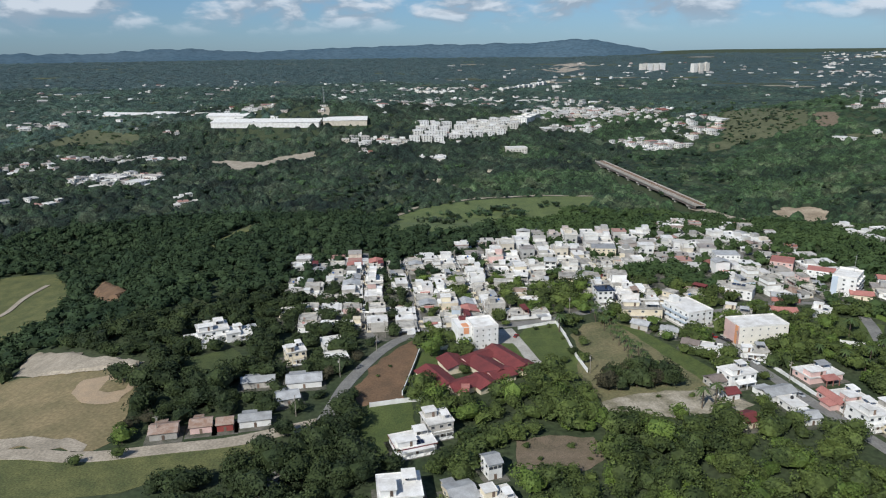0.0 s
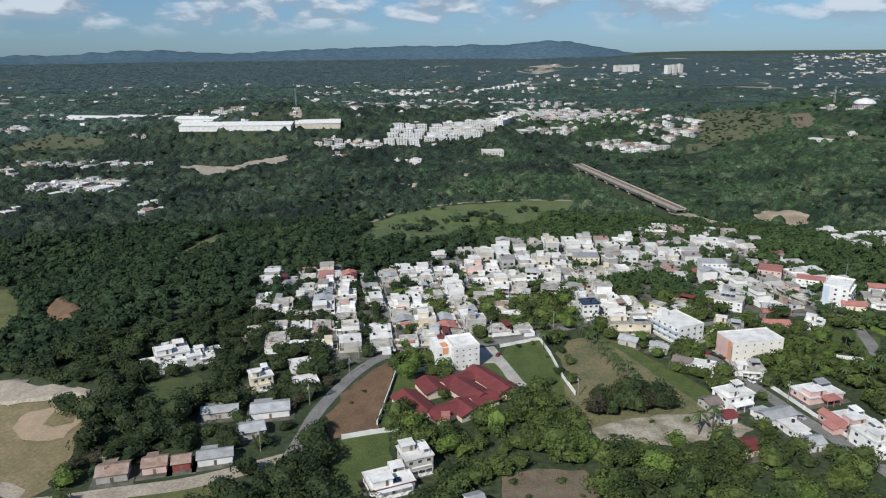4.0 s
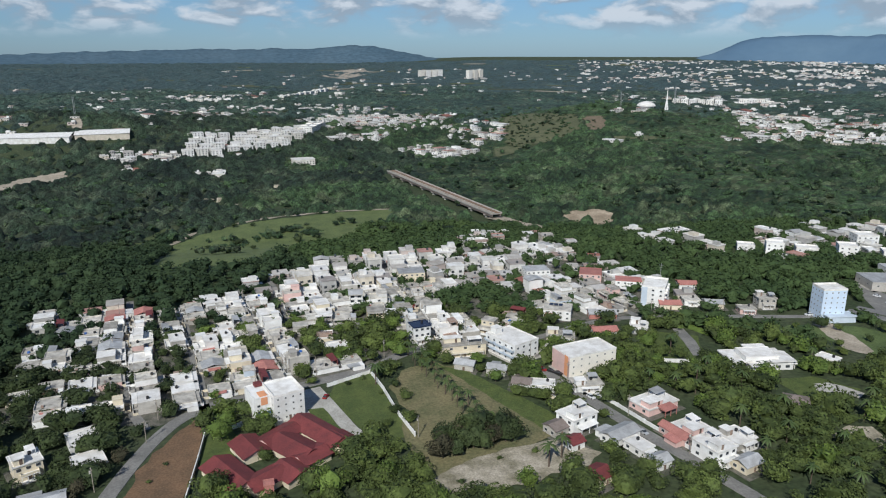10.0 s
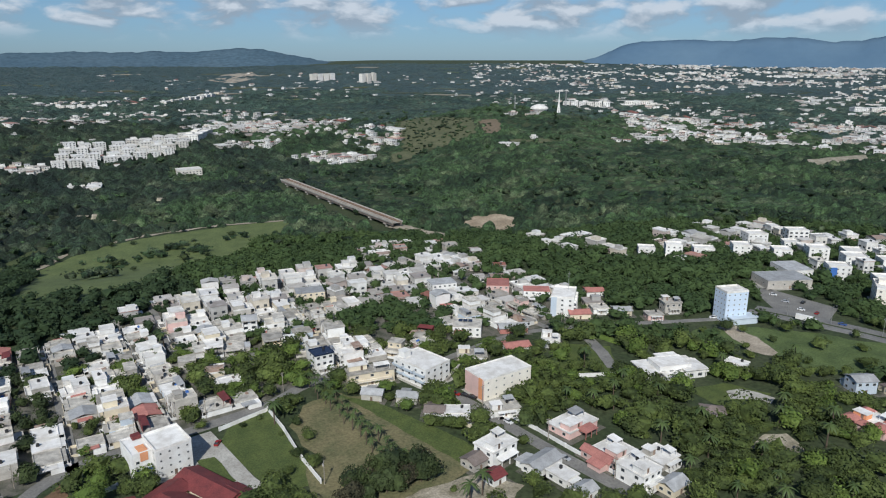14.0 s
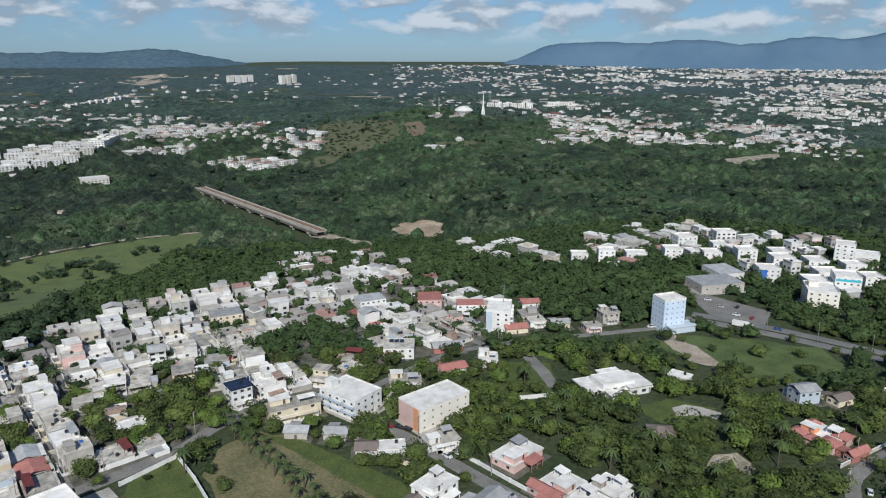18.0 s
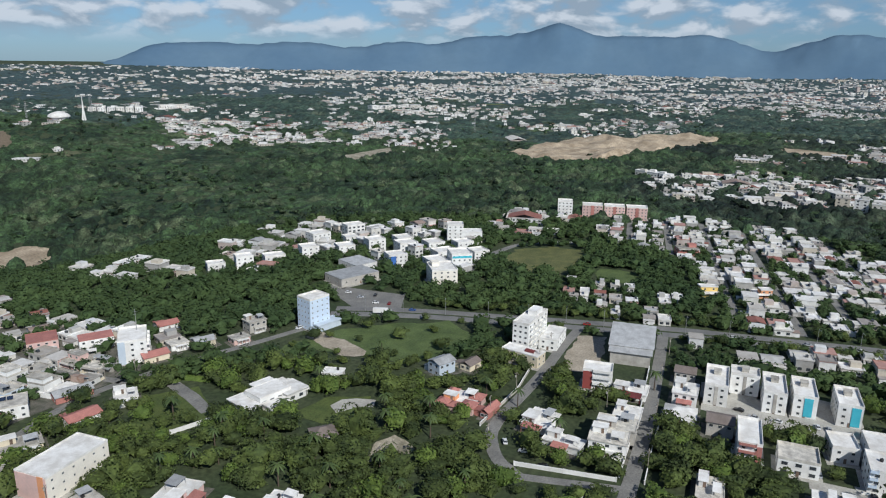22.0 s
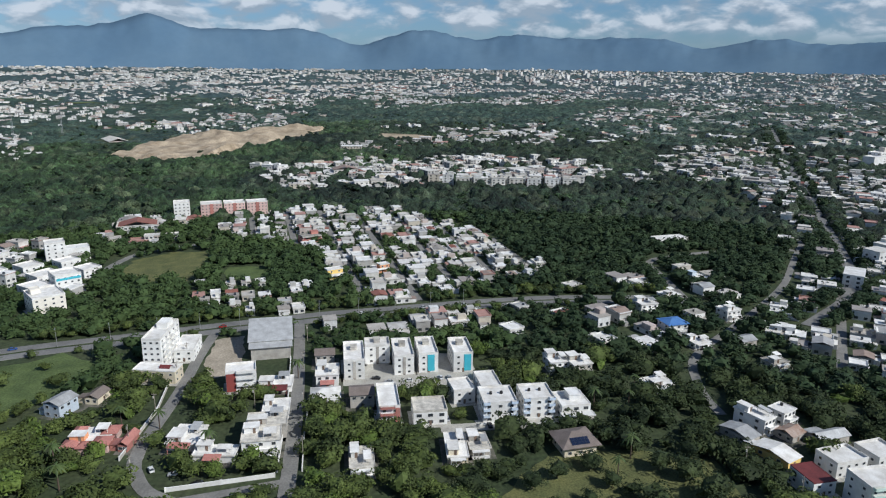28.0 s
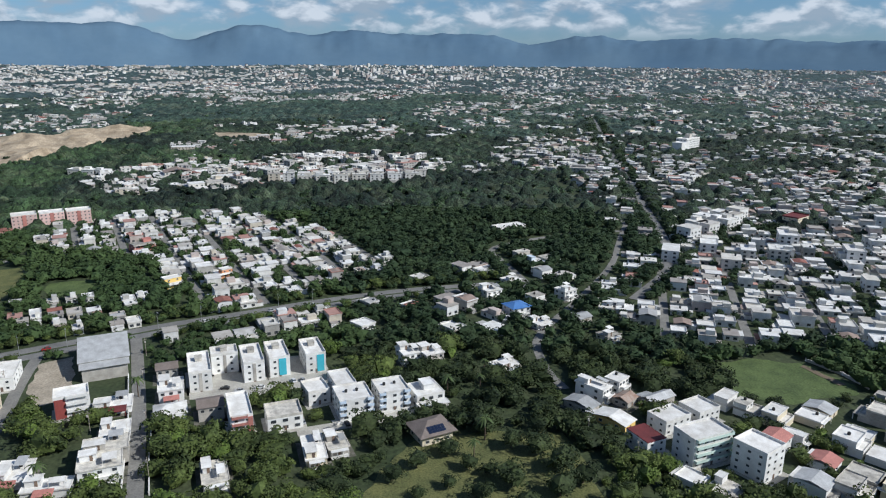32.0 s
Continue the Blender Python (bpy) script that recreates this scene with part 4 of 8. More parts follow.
        part("wing_roof", shed(lw + 0.5, ld + 0.6, rng.choice((0.0, 0.5)), 0.14), low_mat, b, (side * (w + lw) / 2, 0.0, 2.42))
        yd = rng.uniform(1.8, 2.8)
        part("yard_wall", joined((box(w, 0.18, 1.3), (0, -yd, 0)), (box(0.18, yd, 1.3), (-w / 2 + 0.1, -yd / 2, 0)), (box(0.18, yd, 1.3), (w / 2 - 0.1, -yd / 2, 0))), rng.choice((M_WHITE, M_GREY, M_WHITE, M_CREAM)), b, (0, -d / 2 - 0.05, 0), 0, "low front yard wall")
        if kind == "flat" and rng.random() < 0.35:
            part("block_pile", box(1.6, 1.0, 0.6), rng.choice((M_GREY, M_RUST, M_NAVY, M_BROWNROOF)), b, (-w * 0.2, d * 0.2, h + 0.23), 0, "stack of building blocks on the roof")
    part("door", DOOR, None, b, (w * rng.uniform(-0.1, 0.1), -d / 2 - 0.03, 0.02))
    n = 2 if w > 6.5 else 1
    window_row(b, w, d, floors, fh, n, 2 if wins == "fblr" else 1, rng.choice(((1.3, 1.1), (1.6, 1.3), (2.2, 1.5))), faces=wins, skip=(("f", 0),))
    claim(x, y, turn, w, d, margin=0.0)
    return b


def block(name, label, category, x, y, turn, w, d, floors, wall, roof=None, fh=3.0, cols=(4, 3), size=(1.3, 1.1), rim=0.9, faces="fblr", bulkhead=None, group="", pad=3.0):
    """An apartment or other large building, front at local -y."""
    b = thing(name, x, y, turn, label, category, group)
    h = floors * fh
    part("wall", box(w, d, h), wall, b)
    part("roof", tray(w + 0.1, d + 0.1, 0.25, rim), roof or M_ROOFW, b, (0, 0, h + 0.004))
    window_row(b, w, d, floors, fh, cols[0], cols[1], size, faces=faces)
    part("door", DOOR, None, b, (0.0, -d / 2 - 0.04, 0.02))
    if bulkhead:
        bx, by, bw, bd, bh = bulkhead
        part("stair_tower", joined((box(bw, bd, bh), (0, 0, 0)), (tray(bw + 0.2, bd + 0.2, 0.15, 0.2), (0, 0, bh))), wall, b, (bx, by, h + 0.26))
    if pad:
        part("paving", box(w + pad, d + pad, 0.3), M_CONCRETE_G, b, (0, -pad * 0.25, -0.18))
    claim(x, y, turn, w + pad, d + pad, margin=0.6)
    return b


def balconies(b, w, d, floors, fh, side, spans, mat=None, dep=1.3):
    """Balcony slabs with rails on the front or a flank."""
    for k in range(1, floors):
        for u, bw in spans:
            sh = joined((box(bw, dep, 0.16), (0, -dep / 2, 0)), (box(bw, 0.08, 0.95), (0, -dep + 0.04, 0.16)), (box(0.08, dep, 0.95), (-bw / 2 + 0.04, -dep / 2, 0.16)), (box(0.08, dep, 0.95), (bw / 2 - 0.04, -dep / 2, 0.16)))
            at, turn = {"f": ((u, -d / 2, k * fh), 0), "b": ((u, d / 2, k * fh), math.pi), "l": ((-w / 2, u, k * fh), -math.pi / 2), "r": ((w / 2, u, k * fh), math.pi / 2)}[side]
            part("balcony", sh, mat or M_WHITE, b, at, turn)


R = radians

# ---- landmark buildings ----
b = block("apartment_building", "white four-storey apartment building with orange stair panel", "apartment building", 19, 327, R(15), 12.5, 14, 4, M_WHITE, fh=2.75, cols=(4, 3), rim=0.7, size=(0.8, 0.8))
part("annex", joined((box(7.5, 13, 10.2), (0, 0, 0)), (tray(7.7, 13.2, 0.2, 0.4), (0, 0, 10.2))), M_WHITE, b, (-9.2, 3.5, 0))
part("stair_panel", box(2.6, 0.2, 3.2), M_ORANGE, b, (-9.0, -3.1, 7.2), 0, "orange painted stair panel")
part("roof_panel", box(3.0, 4.5, 0.3), M_ORANGE, b, (-9.0, -0.5, 10.7), 0, "orange terrace floor")
part("roof_panel", box(3.0, 2.6, 1.4), M_REDROOF, b, (-8.0, 8.0, 10.7), 0, "red stair roof")
part("blue_band", box(6.5, 0.25, 0.9), M_NAVY, b, (-9.2, -3.15, 3.1), 0, "blue painted band")
for k in range(3):
    part("window", WIN[(1.3, 1.1)], None, b, (-11.3, -3.05, 1.6 + 2.75 * k))
b = block("apartment_building", "white three-storey building with long grey balconies", "apartment building", 131, 354, R(20), 15.5, 21, 3, M_WHITE, fh=2.9, cols=(4, 5), rim=0.5, bulkhead=(-3, 8, 4, 4, 2.8))
balconies(b, 15.5, 21, 3, 2.9, "l", [(-7, 6.5), (0, 6.5), (7, 6.5)], M_BLUE)
stair = part("outside_stair", joined((box(0.2, 10.6, 0.2), (-0.6, -4.8, 0.0)), (box(0.2, 10.6, 0.2), (0.6, -4.8, 0.0))), M_GREY, b, (4.5, -10.9, 0.1), R(90))
for k in range(16):
    part("step", box(1.4, 0.5, 0.18), M_GREY, stair, (0, -0.62 * k, 0.3 + 0.3 * k))
b = block("apartment_building", "large cream three-storey building with a salmon end wall", "apartment building", 157, 329, R(8), 26, 14, 3, M_IVORY, roof=M_ROOFW, fh=3.15, cols=(6, 3), rim=0.5, size=(0.8, 0.8))
part("end_wall", box(0.2, 13.4, 9.4), M_PINK, b, (-13.1, 0, 0.2), 0, "salmon painted end wall")
part("end_stripe", box(0.25, 2.6, 9.6), M_ORANGE, b, (-13.15, -4.5, 0.2), 0, "orange wall stripe")
b = block("apartment_building", "pale blue slab-like six-storey tower", "apartment building", 318, 347, R(-13), 13.5, 11, 6, M_PALEBLUE, fh=2.85, cols=(4, 4), size=(0.8, 0.8), faces="flr")
part("podium", joined((box(16, 7, 3.4), (0, 0, 0)), (tray(17, 8, 0.2, 0.4), (0, 0, 3.4))), M_BLUE, b, (3, -6.5, 0), 0, "pale blue ground-floor podium")
b = block("apartment_building", "grey and white four-storey building with a roof antenna", "apartment building", 241, 398, R(-40), 13, 20, 4, M_WHITE, fh=2.75, cols=(3, 5))
part("grey_front", box(3.2, 0.3, 11.4), M_BLUE, b, (-4.8, -10.2, 0), 0, "blue-grey front wall")
part("antenna", joined((cylinder(0.12, 11, 6), (0, 0, 0)), (box(2.4, 0.08, 0.08), (0, 0, 9.5)), (box(1.6, 0.08, 0.08), (0, 0, 8.2))), M_METAL, b, (2, 6, 11.2))
balconies(b, 13, 20, 4, 2.75, "r", [(-6, 5.5), (0, 5.5), (6, 5.5)])
b = block("villa", "low white modern villa with stepped slab roofs", "villa", 237, 308, R(-13), 16, 11, 1, M_WHITE, fh=5.6, cols=(4, 2), size=(2.2, 1.5), rim=0.2, roof=M_ROOFW)
for dx, dy, w, d, h in ((-10, 1, 9, 13, 3.4), (9, -3, 10, 10, 4.2), (-2, -7.5, 9, 6, 3.0), (3, 7, 9, 6, 4.8), (10, 5, 6, 6, 3.2)):
    part("wing", box(w, d, h), M_WHITE, b, (dx, dy, 0))
    part("slab_roof", tray(w + 1.8, d + 1.8, 0.3, 0.15), M_ROOFW, b, (dx, dy, h + 0.004))
    part("window", WIN[(2.2, 1.5)], None, b, (dx - w * 0.22, dy - d / 2 - 0.03, 1.7))
    part("window", WIN[(2.2, 1.5)], None, b, (dx + w * 0.22, dy - d / 2 - 0.03, 1.7))
for k in range(6):
    part("column", COLUMN[1], None, b, (15.2, -7.0 + 2.4 * k, 0))
part("porch_roof", tray(5.0, 15, 0.3, 0.15), M_ROOFW, b, (13.2, -0.8, 2.72))
claim(237, 308, R(-13), 32, 22)
b = block("warehouse", "wide low warehouse with a grey sheet roof", "warehouse", 398, 378, R(-20), 30, 20, 1, M_GREY, roof=M_ZINC, fh=5.5, cols=(4, 2), rim=0.1)
b = block("warehouse", "low warehouse with a grey ridged roof", "warehouse", 425, 392, R(-20), 18, 22, 1, M_WHITE, roof=M_ZINC, fh=5.0, cols=(3, 2), rim=0.1)
b = block("apartment_building", "white six-storey apartment tower with stacked balconies", "apartment building", 350, 232, R(-91), 8.5, 26, 6, M_WHITE, fh=2.75, cols=(3, 5), bulkhead=(0, 6, 5, 8, 2.2))
balconies(b, 8.5, 26, 6, 2.75, "r", [(-9, 4), (-3.5, 4), (2, 4), (7.5, 4)])
b = block("villa", "cream two-storey house with red-topped terrace walls", "villa", 331, 228, R(-97), 20, 8.5, 2, M_CREAM, fh=2.9, cols=(5, 2), rim=0.3)
part("terrace_roof", gable(5, 3.5, 1.0), M_REDROOF, b, (4, 0, 6.2), 0, "red terrace roof")
block("apartment_building", "low white wing with a flat roof", "apartment building", 360, 223, R(-85), 9.5, 20, 2, M_WHITE, fh=2.8, cols=(2, 4), rim=0.5)
b = block("hospital", "large white hospital block with rows of windows", "hospital", 1022, -575, R(-60), 46, 18, 5, M_WHITE, fh=3.6, cols=(9, 3), size=(2.2, 1.5), pad=0)
part("wing", joined((box(26, 16, 14), (0, 0, 0)), (tray(26.4, 16.4, 0.3, 0.8), (0, 0, 14))), M_WHITE, b, (-36, -6, 0))
part("lift_tower", box(8, 8, 6), M_GREY, b, (4, 2, 18.3), 0, "grey lift tower")
block("apartment_building", "three-storey block with a dark red roof", "apartment building", 533, -355, R(-65), 22, 14, 3, M_CREAM, roof=M_REDROOF, cols=(6, 3), pad=0)
block("warehouse", "small white hall inside dark woods", "warehouse", 578, -100, R(-75), 28, 12, 1, M_WHITE, fh=4.5, cols=(5, 2), rim=0.2, pad=4)
b = thing("warehouse", 366, 183, R(10), "tall hall with a grey sloping metal roof", "warehouse")
part("wall", box(20, 19, 8), M_GREY, b)
part("roof", shed(22, 21.5, 4.4, 0.3), M_ZINC, b, (0.3, 0, 8.05), R(-90))
part("gable_wall", box(0.3, 18.8, 3.9), M_GREY, b, (9.7, 0, 8.0))
part("lean_to_roof", shed(21, 5, -1.2, 0.2), M_ZINC, b, (-12.6, 0, 7.6), R(90), "lower sheet roof")
part("lean_to_wall", box(4.0, 19, 6.2), M_GREY, b, (-12.1, 0, 0))
claim(364, 183, R(10), 34, 26)
b = block("apartment_building", "white and brick-red three-storey building with balconies", "apartment building", 322, 188, R(-78), 13, 9.5, 3, M_WHITE, fh=3.0, cols=(3, 2), faces="blr")
balconies(b, 13, 9.5, 4, 3.0, "f", [(2, 8)])
part("front_wall", box(4, 0.25, 8.4), M_MAROON, b, (-4.3, -4.85, 0.4), 0, "brick-red front wall")

# white and turquoise apartment group
for x, y, w, d, teal in ((339, 139, 9.5, 22, 0), (350, 128.5, 12, 9.5, 0), (343, 116, 9.2, 21, 0), (345, 104.5, 9.2, 20, 1), (344.5, 88, 9.2, 19, 2)):
    b = block("apartment_building", "white three-storey block with a turquoise window strip" if teal else "white three-storey apartment block with parapet roof", "apartment building", x, y, R(-84), w, d, 3, M_WHITE, fh=3.0, cols=(2, 5), rim=1.0, group="white apartment blocks")
    if teal:
        part("glazed_strip", box(3.3, 0.25, 8.2), M_TEAL, b, (0.9 * (teal - 1) + 1.2, -d / 2 - 0.12, 0.8), 0, "turquoise glazed strip")
    else:
        part("stair_slot", box(1.4, 0.2, 8.4), M_GREY, b, (0, -d / 2 - 0.08, 0.6), 0, "grey stair slot")
    part("stair_tower", joined((box(3, 3.5, 1.6), (0, 0, 0)), (tray(3.3, 3.8, 0.15, 0.1), (0, 0, 1.6))), M_ROOF, b, (0, d * 0.15, 9.3))
for x, y, w, d in ((294, 76, 14, 14.5), (296.5, 59.5, 13, 13.5)):
    b = block("apartment_building", "white three-storey block with dark balcony bays", "apartment building", x, y, R(-85), w, d, 3, M_WHITE, fh=2.8, cols=(3, 3), size=(1.6, 1.3), group="white three-storey blocks", rim=0.7)
    # pale blue stands in for the blue-grey shade on white balconies
    balconies(b, w, d, 4, 2.8, "f", [(-w / 2 + 1.2, 2.6), (w / 2 - 1.2, 2.6)], M_PALEBLUE)
    for dx in (-2.5, 2.0):
        water_tank(*local(b, (dx, 1.0, 8.65)))
block("apartment_building", "white three-storey block set back", "apartment building", 309, 78.5, R(-82), 9, 15, 3, M_WHITE, fh=2.8, cols=(2, 3), rim=0.7)
block("apartment_building", "white two-storey block behind a car park", "apartment building", 309, 90, R(-78), 9.5, 12, 2, M_WHITE, fh=2.9, cols=(2, 3))
b = block("villa", "white two-storey house with overhanging slab roofs", "villa", 295, 44.5, R(-82), 12.5, 13, 2, M_WHITE, fh=3.0, cols=(3, 2), size=(2.2, 1.5), rim=0.3)
part("upper_room", joined((box(5, 6, 2.4), (0, 0, 0)), (tray(5.6, 6.6, 0.2, 0.2), (0, 0, 2.4))), M_WHITE, b, (1, 1, 6.2))
part("porch", joined((tray(14, 4.5, 0.25, 0.2), (0, 0, 3.0)), *[(box(0.35, 0.35, 3.0), (u, -1.8, 0)) for u in (-6, -2, 2, 6)]), M_WHITE, b, (0, -8.6, 0))
b = thing("house", 266, 49.5, R(-78), "cream house with brown hipped roof and solar panels", "house")
part("wall", box(13, 11.5, 4.2), M_CREAM, b)
part("roof", hip(16, 14.5, 3.2), M_BROWNROOF, b, (0, 0, 4.2))
window_row(b, 13, 11.5, 1, 3.0, 3, 2, (1.6, 1.3))
for i in range(5):
    for j in range(3):
        tilt = part("solar_panel", box(1.35, 1.05, 0.06), M_SOLAR, b, (-2.9 + 1.45 * i, -5.6 + 1.05 * j, 5.25 + 0.46 * j))
        tilt.rotation_euler = (math.atan2(3.0, 7.0), 0, 0)
claim(266, 49.5, R(-78), 16, 15)
b = block("apartment_building", "narrow white and maroon three-storey building with balconies", "apartment building", 294, 121.5, R(-84), 8.5, 21, 3, M_WHITE, fh=2.9, cols=(2, 4))
balconies(b, 8.5, 21, 4, 2.9, "f", [(-0.8, 6)], M_CORAL)
part("side_wall", box(1.8, 0.25, 8.4), M_CORAL, b, (3.3, -10.6, 0.2), 0, "brick-coloured corner")
block("house", "white two-storey house with dark terrace openings", "house", 291, 104.5, R(-85), 13.8, 12, 2, M_WHITE, fh=2.9, cols=(3, 2), size=(2.2, 1.5), roof=M_ROOF)

# long pale green balcony building and its neighbours
b = block("apartment_building", "pale green-grey four-storey building with long balconies", "apartment building", 226, -44, R(-82), 18, 11, 4, M_WHITE, fh=2.8, cols=(5, 2))
balconies(b, 18, 11, 5, 2.8, "f", [(0, 17)], M_MINT)
b = block("apartment_building", "white four-storey building with an outside stair", "apartment building", 213, -58, R(-70), 12, 13, 4, M_WHITE, fh=2.8, cols=(3, 3))
balconies(b, 12, 13, 4, 2.8, "r", [(3, 5)])
block("apartment_building", "white two-storey building with a roof parapet", "apartment building", 249, -45, R(-75), 14, 10, 2, M_WHITE, fh=2.7, cols=(4, 2))
block("apartment_building", "white two-storey flat-roofed building", "apartment building", 252, -61, R(-75), 12, 11, 2, M_WHITE, fh=2.8, cols=(4, 2))
block("apartment_building", "white house with a maroon sheet roof", "apartment building", 238, -28, R(-80), 9, 12, 2, M_WHITE, roof=M_REDROOF, fh=2.8, cols=(2, 2), rim=0.1)

# far pink and white apartment slabs, quarry side
for k in range(3):
    b = block("apartment_building", "long orange-pink apartment slab by the woods", "apartment building", 684 + 5 * k, 298 - 20 * k, R(-72), 19, 12, 4, M_PINK, fh=2.9, cols=(6, 3), group="orange apartment slabs")
    part("stair_bay", box(3, 0.4, 11.8), M_CORAL, b, (0, -6.1, 0), 0, "coral stair bay")
block("apartment_building", "white apartment tower by the woods", "apartment building", 674, 322, R(-72), 14, 12, 5, M_WHITE, fh=2.9, cols=(4, 3))

# larger houses and flats of the quarter by the woods
b = block("apartment_building", "cream four-storey building with many small windows", "apartment building", 423, 323, R(-50), 17, 20, 4, M_IVORY, fh=2.8, cols=(4, 5), bulkhead=(-4, 4, 5, 6, 2.4))
b = block("apartment_building", "white four-storey building with a turquoise band", "apartment building", 463, 330, R(-50), 15, 16, 4, M_WHITE, fh=2.8, cols=(4, 4))
part("glazed_band", box(14, 0.25, 1.4), M_TEAL, b, (0, -8.1, 8.8), 0, "turquoise glazed band")
b = block("apartment_building", "tall white five-storey house with a lower wing", "apartment building", 530, 368, R(-60), 13, 12, 5, M_WHITE, fh=2.8, cols=(3, 3))
part("wing", joined((box(16, 12, 8.5), (0, 0, 0)), (tray(16.2, 12.2, 0.2, 0.5), (0, 0, 8.5))), M_WHITE, b, (14, 0, 0))
b = block("apartment_building", "white and blue three-storey building", "apartment building", 444, 372, R(-38), 14, 12, 3, M_WHITE, fh=2.8, cols=(4, 2))
part("blue_wall", box(5, 0.25, 8), M_NAVY, b, (-4.4, -6.1, 0.2), 0, "bright blue wall")
block("apartment_building", "pale grey three-storey house among trees", "apartment building", 466, 459, R(-22), 16, 13, 3, M_WHITE, fh=2.9, cols=(4, 3))
block("apartment_building", "white terraced house with open balconies", "apartment building", 505, 452, R(-30), 16, 12, 3, M_WHITE, fh=2.9, cols=(4, 2), size=(2.2, 1.5))
for x, y, w, d in ((455, 345, 14, 16), (480, 352, 16, 14), (500, 372, 14, 14), (478, 384, 15, 13), (512, 352, 14, 12), (494, 330, 13, 13), (474, 410, 14, 12), (455, 425, 13, 12), (500, 400, 14, 13), (430, 440, 13, 12), (405, 452, 15, 11), (385, 462, 12, 10), (368, 472, 12, 10), (480, 437, 12, 11)):
    block("house", "white flat-roofed house by the woods", "house", x, y, R(-35), w, d, rng.choice((2, 2, 3)), M_WHITE, fh=2.7, cols=(3, 2), group="white houses by the woods", faces="fl", pad=0)

# red-roofed school with wings round a court
b = thing("school", 12, 292, 0.0, "low school with dark red roofs round a small court", "school")
for x, y, axis, ln, w, rise in ((30, 303, 120, 25, 9, 2.2), (20, 294, 124, 17, 11, 2.4), (-3, 283, 118, 20, 10, 2.2), (15, 304, 38, 14, 8, 1.9), (4, 299, 112, 12, 9, 1.9), (17, 279, 120, 10, 9, 1.9), (8, 277, 30, 12, 8, 1.9), (25, 287, 30, 10, 8, 1.8), (37, 295, 120, 7, 7, 1.6)):
    dx, dy = x - 12, y - 292
    ln, w = ln + 2.5, w + 2.5
    part("wall", box(ln - 1.6, w - 1.6, 2.8), M_CREAM, b, (dx, dy, 0), R(axis))
    part("roof", gable(ln, w, rise), M_REDROOF, b, (dx, dy, 2.8), R(axis))
    for e in (-1, 1):
        m = Matrix.Rotation(R(axis), 4, "Z") @ Vector((e * (ln / 2 - 0.55), 0, 0))
        part("gable_wall", ([(0, -w / 2 + 0.7, 0), (0, w / 2 - 0.7, 0), (0, 0, rise - 0.2), (0.25, -w / 2 + 0.7, 0), (0.25, w / 2 - 0.7, 0), (0.25, 0, rise - 0.2)], [(0, 1, 2), (5, 4, 3), (0, 3, 4, 1), (1, 4, 5, 2), (2, 5, 3, 0)]), M_PINK, b, (dx + m.x, dy + m.y, 2.8), R(axis))
part("gate_tower", joined((box(3, 3, 4.5), (0, 0, 0)), (tray(3.6, 3.6, 0.3, 0.2), (0, 0, 4.5))), M_CORAL, b, (-3, -21, 0), 0, "red and white gate tower")
paint([(-12, 291), (-4, 300), (20, 316), (28, 320), (42, 296), (32, 284), (22, 272), (6, 266)], 2)

# ---- rows of town houses ----
TOWN_AREA = [(-118, 352), (-112, 372), (-100, 385), (-98, 412), (-82, 432), (-100, 462), (-118, 474), (-100, 484), (-63, 475), (-52, 470), (-30, 458), (-23, 478), (2, 484), (22, 502), (39, 526), (64, 524), (99, 542), (128, 524), (150, 524), (175, 556), (215, 560), (240, 530), (250, 497), (258, 470), (262, 395), (222, 392), (186, 386), (150, 386), (122, 382), (84, 372), (36, 356), (-8, 343), (-40, 348), (-74, 346)]
CLUMPS = ((68, 400, 20, 22), (142, 425, 34, 30), (35, 366, 6, 15), (84, 372, 8, 10), (30, 446, 4, 8), (-70, 430, 7, 6), (-30, 380, 6, 5), (-8, 372, 7, 6), (98, 396, 4, 7), (-88, 385, 8, 8), (126, 520, 6, 5), (226, 480, 9, 8), (-36, 448, 5, 6))


def in_clump(x, y):
    return any(((x - cx) / rx) ** 2 + ((y - cy) / ry) ** 2 < 1 for cx, cy, rx, ry in CLUMPS)


def along(pts, spacing):
    """Steps along a line: place and direction."""
    out, left = [], 0.0
    for (ax, ay), (bx, by) in zip(pts, pts[1:]):
        ln = math.hypot(bx - ax, by - ay)
        while left < ln:
            u = left / ln
            out.append((ax + (bx - ax) * u, ay + (by - ay) * u, math.atan2(by - ay, bx - ax)))
            left += spacing
        left -= ln
    return out


YELLOW_HALL = block("warehouse", "cream-yellow hall with a blue-grey sheet roof", "warehouse", 114, 482, R(-7), 17, 12, 2, M_CREAM, roof=M_ZINC, fh=2.9, cols=(5, 3), rim=0.1, pad=0)
block("house", "white house with a blue-grey sheet roof", "house", 194, 463, R(-7), 16, 12, 2, M_WHITE, roof=M_ZINC, fh=2.8, cols=(5, 3), rim=0.1, pad=0)
b = block("house", "pink house with layered coral terraces", "house", 225, 446, R(-30), 14, 14, 2, M_PINK, fh=2.8, cols=(4, 3), rim=0.3, roof=M_CORAL, pad=0)
block("house", "long house with a coral panel roof", "house", 240, 425, R(-30), 16, 10, 2, M_WHITE, roof=M_CORAL, fh=2.7, cols=(4, 2), rim=0.1, pad=0)
b = block("house", "white house with solar panels and coral terraces", "house", 175, 392, R(-32), 15, 12, 2, M_WHITE, fh=2.8, cols=(4, 3), rim=0.3, roof=M_ROOF, pad=0)
part("terrace_roof", shed(6, 5, 1.0, 0.15), M_CORAL, b, (-3.5, -8.2, 2.9), 0, "coral terrace roof")
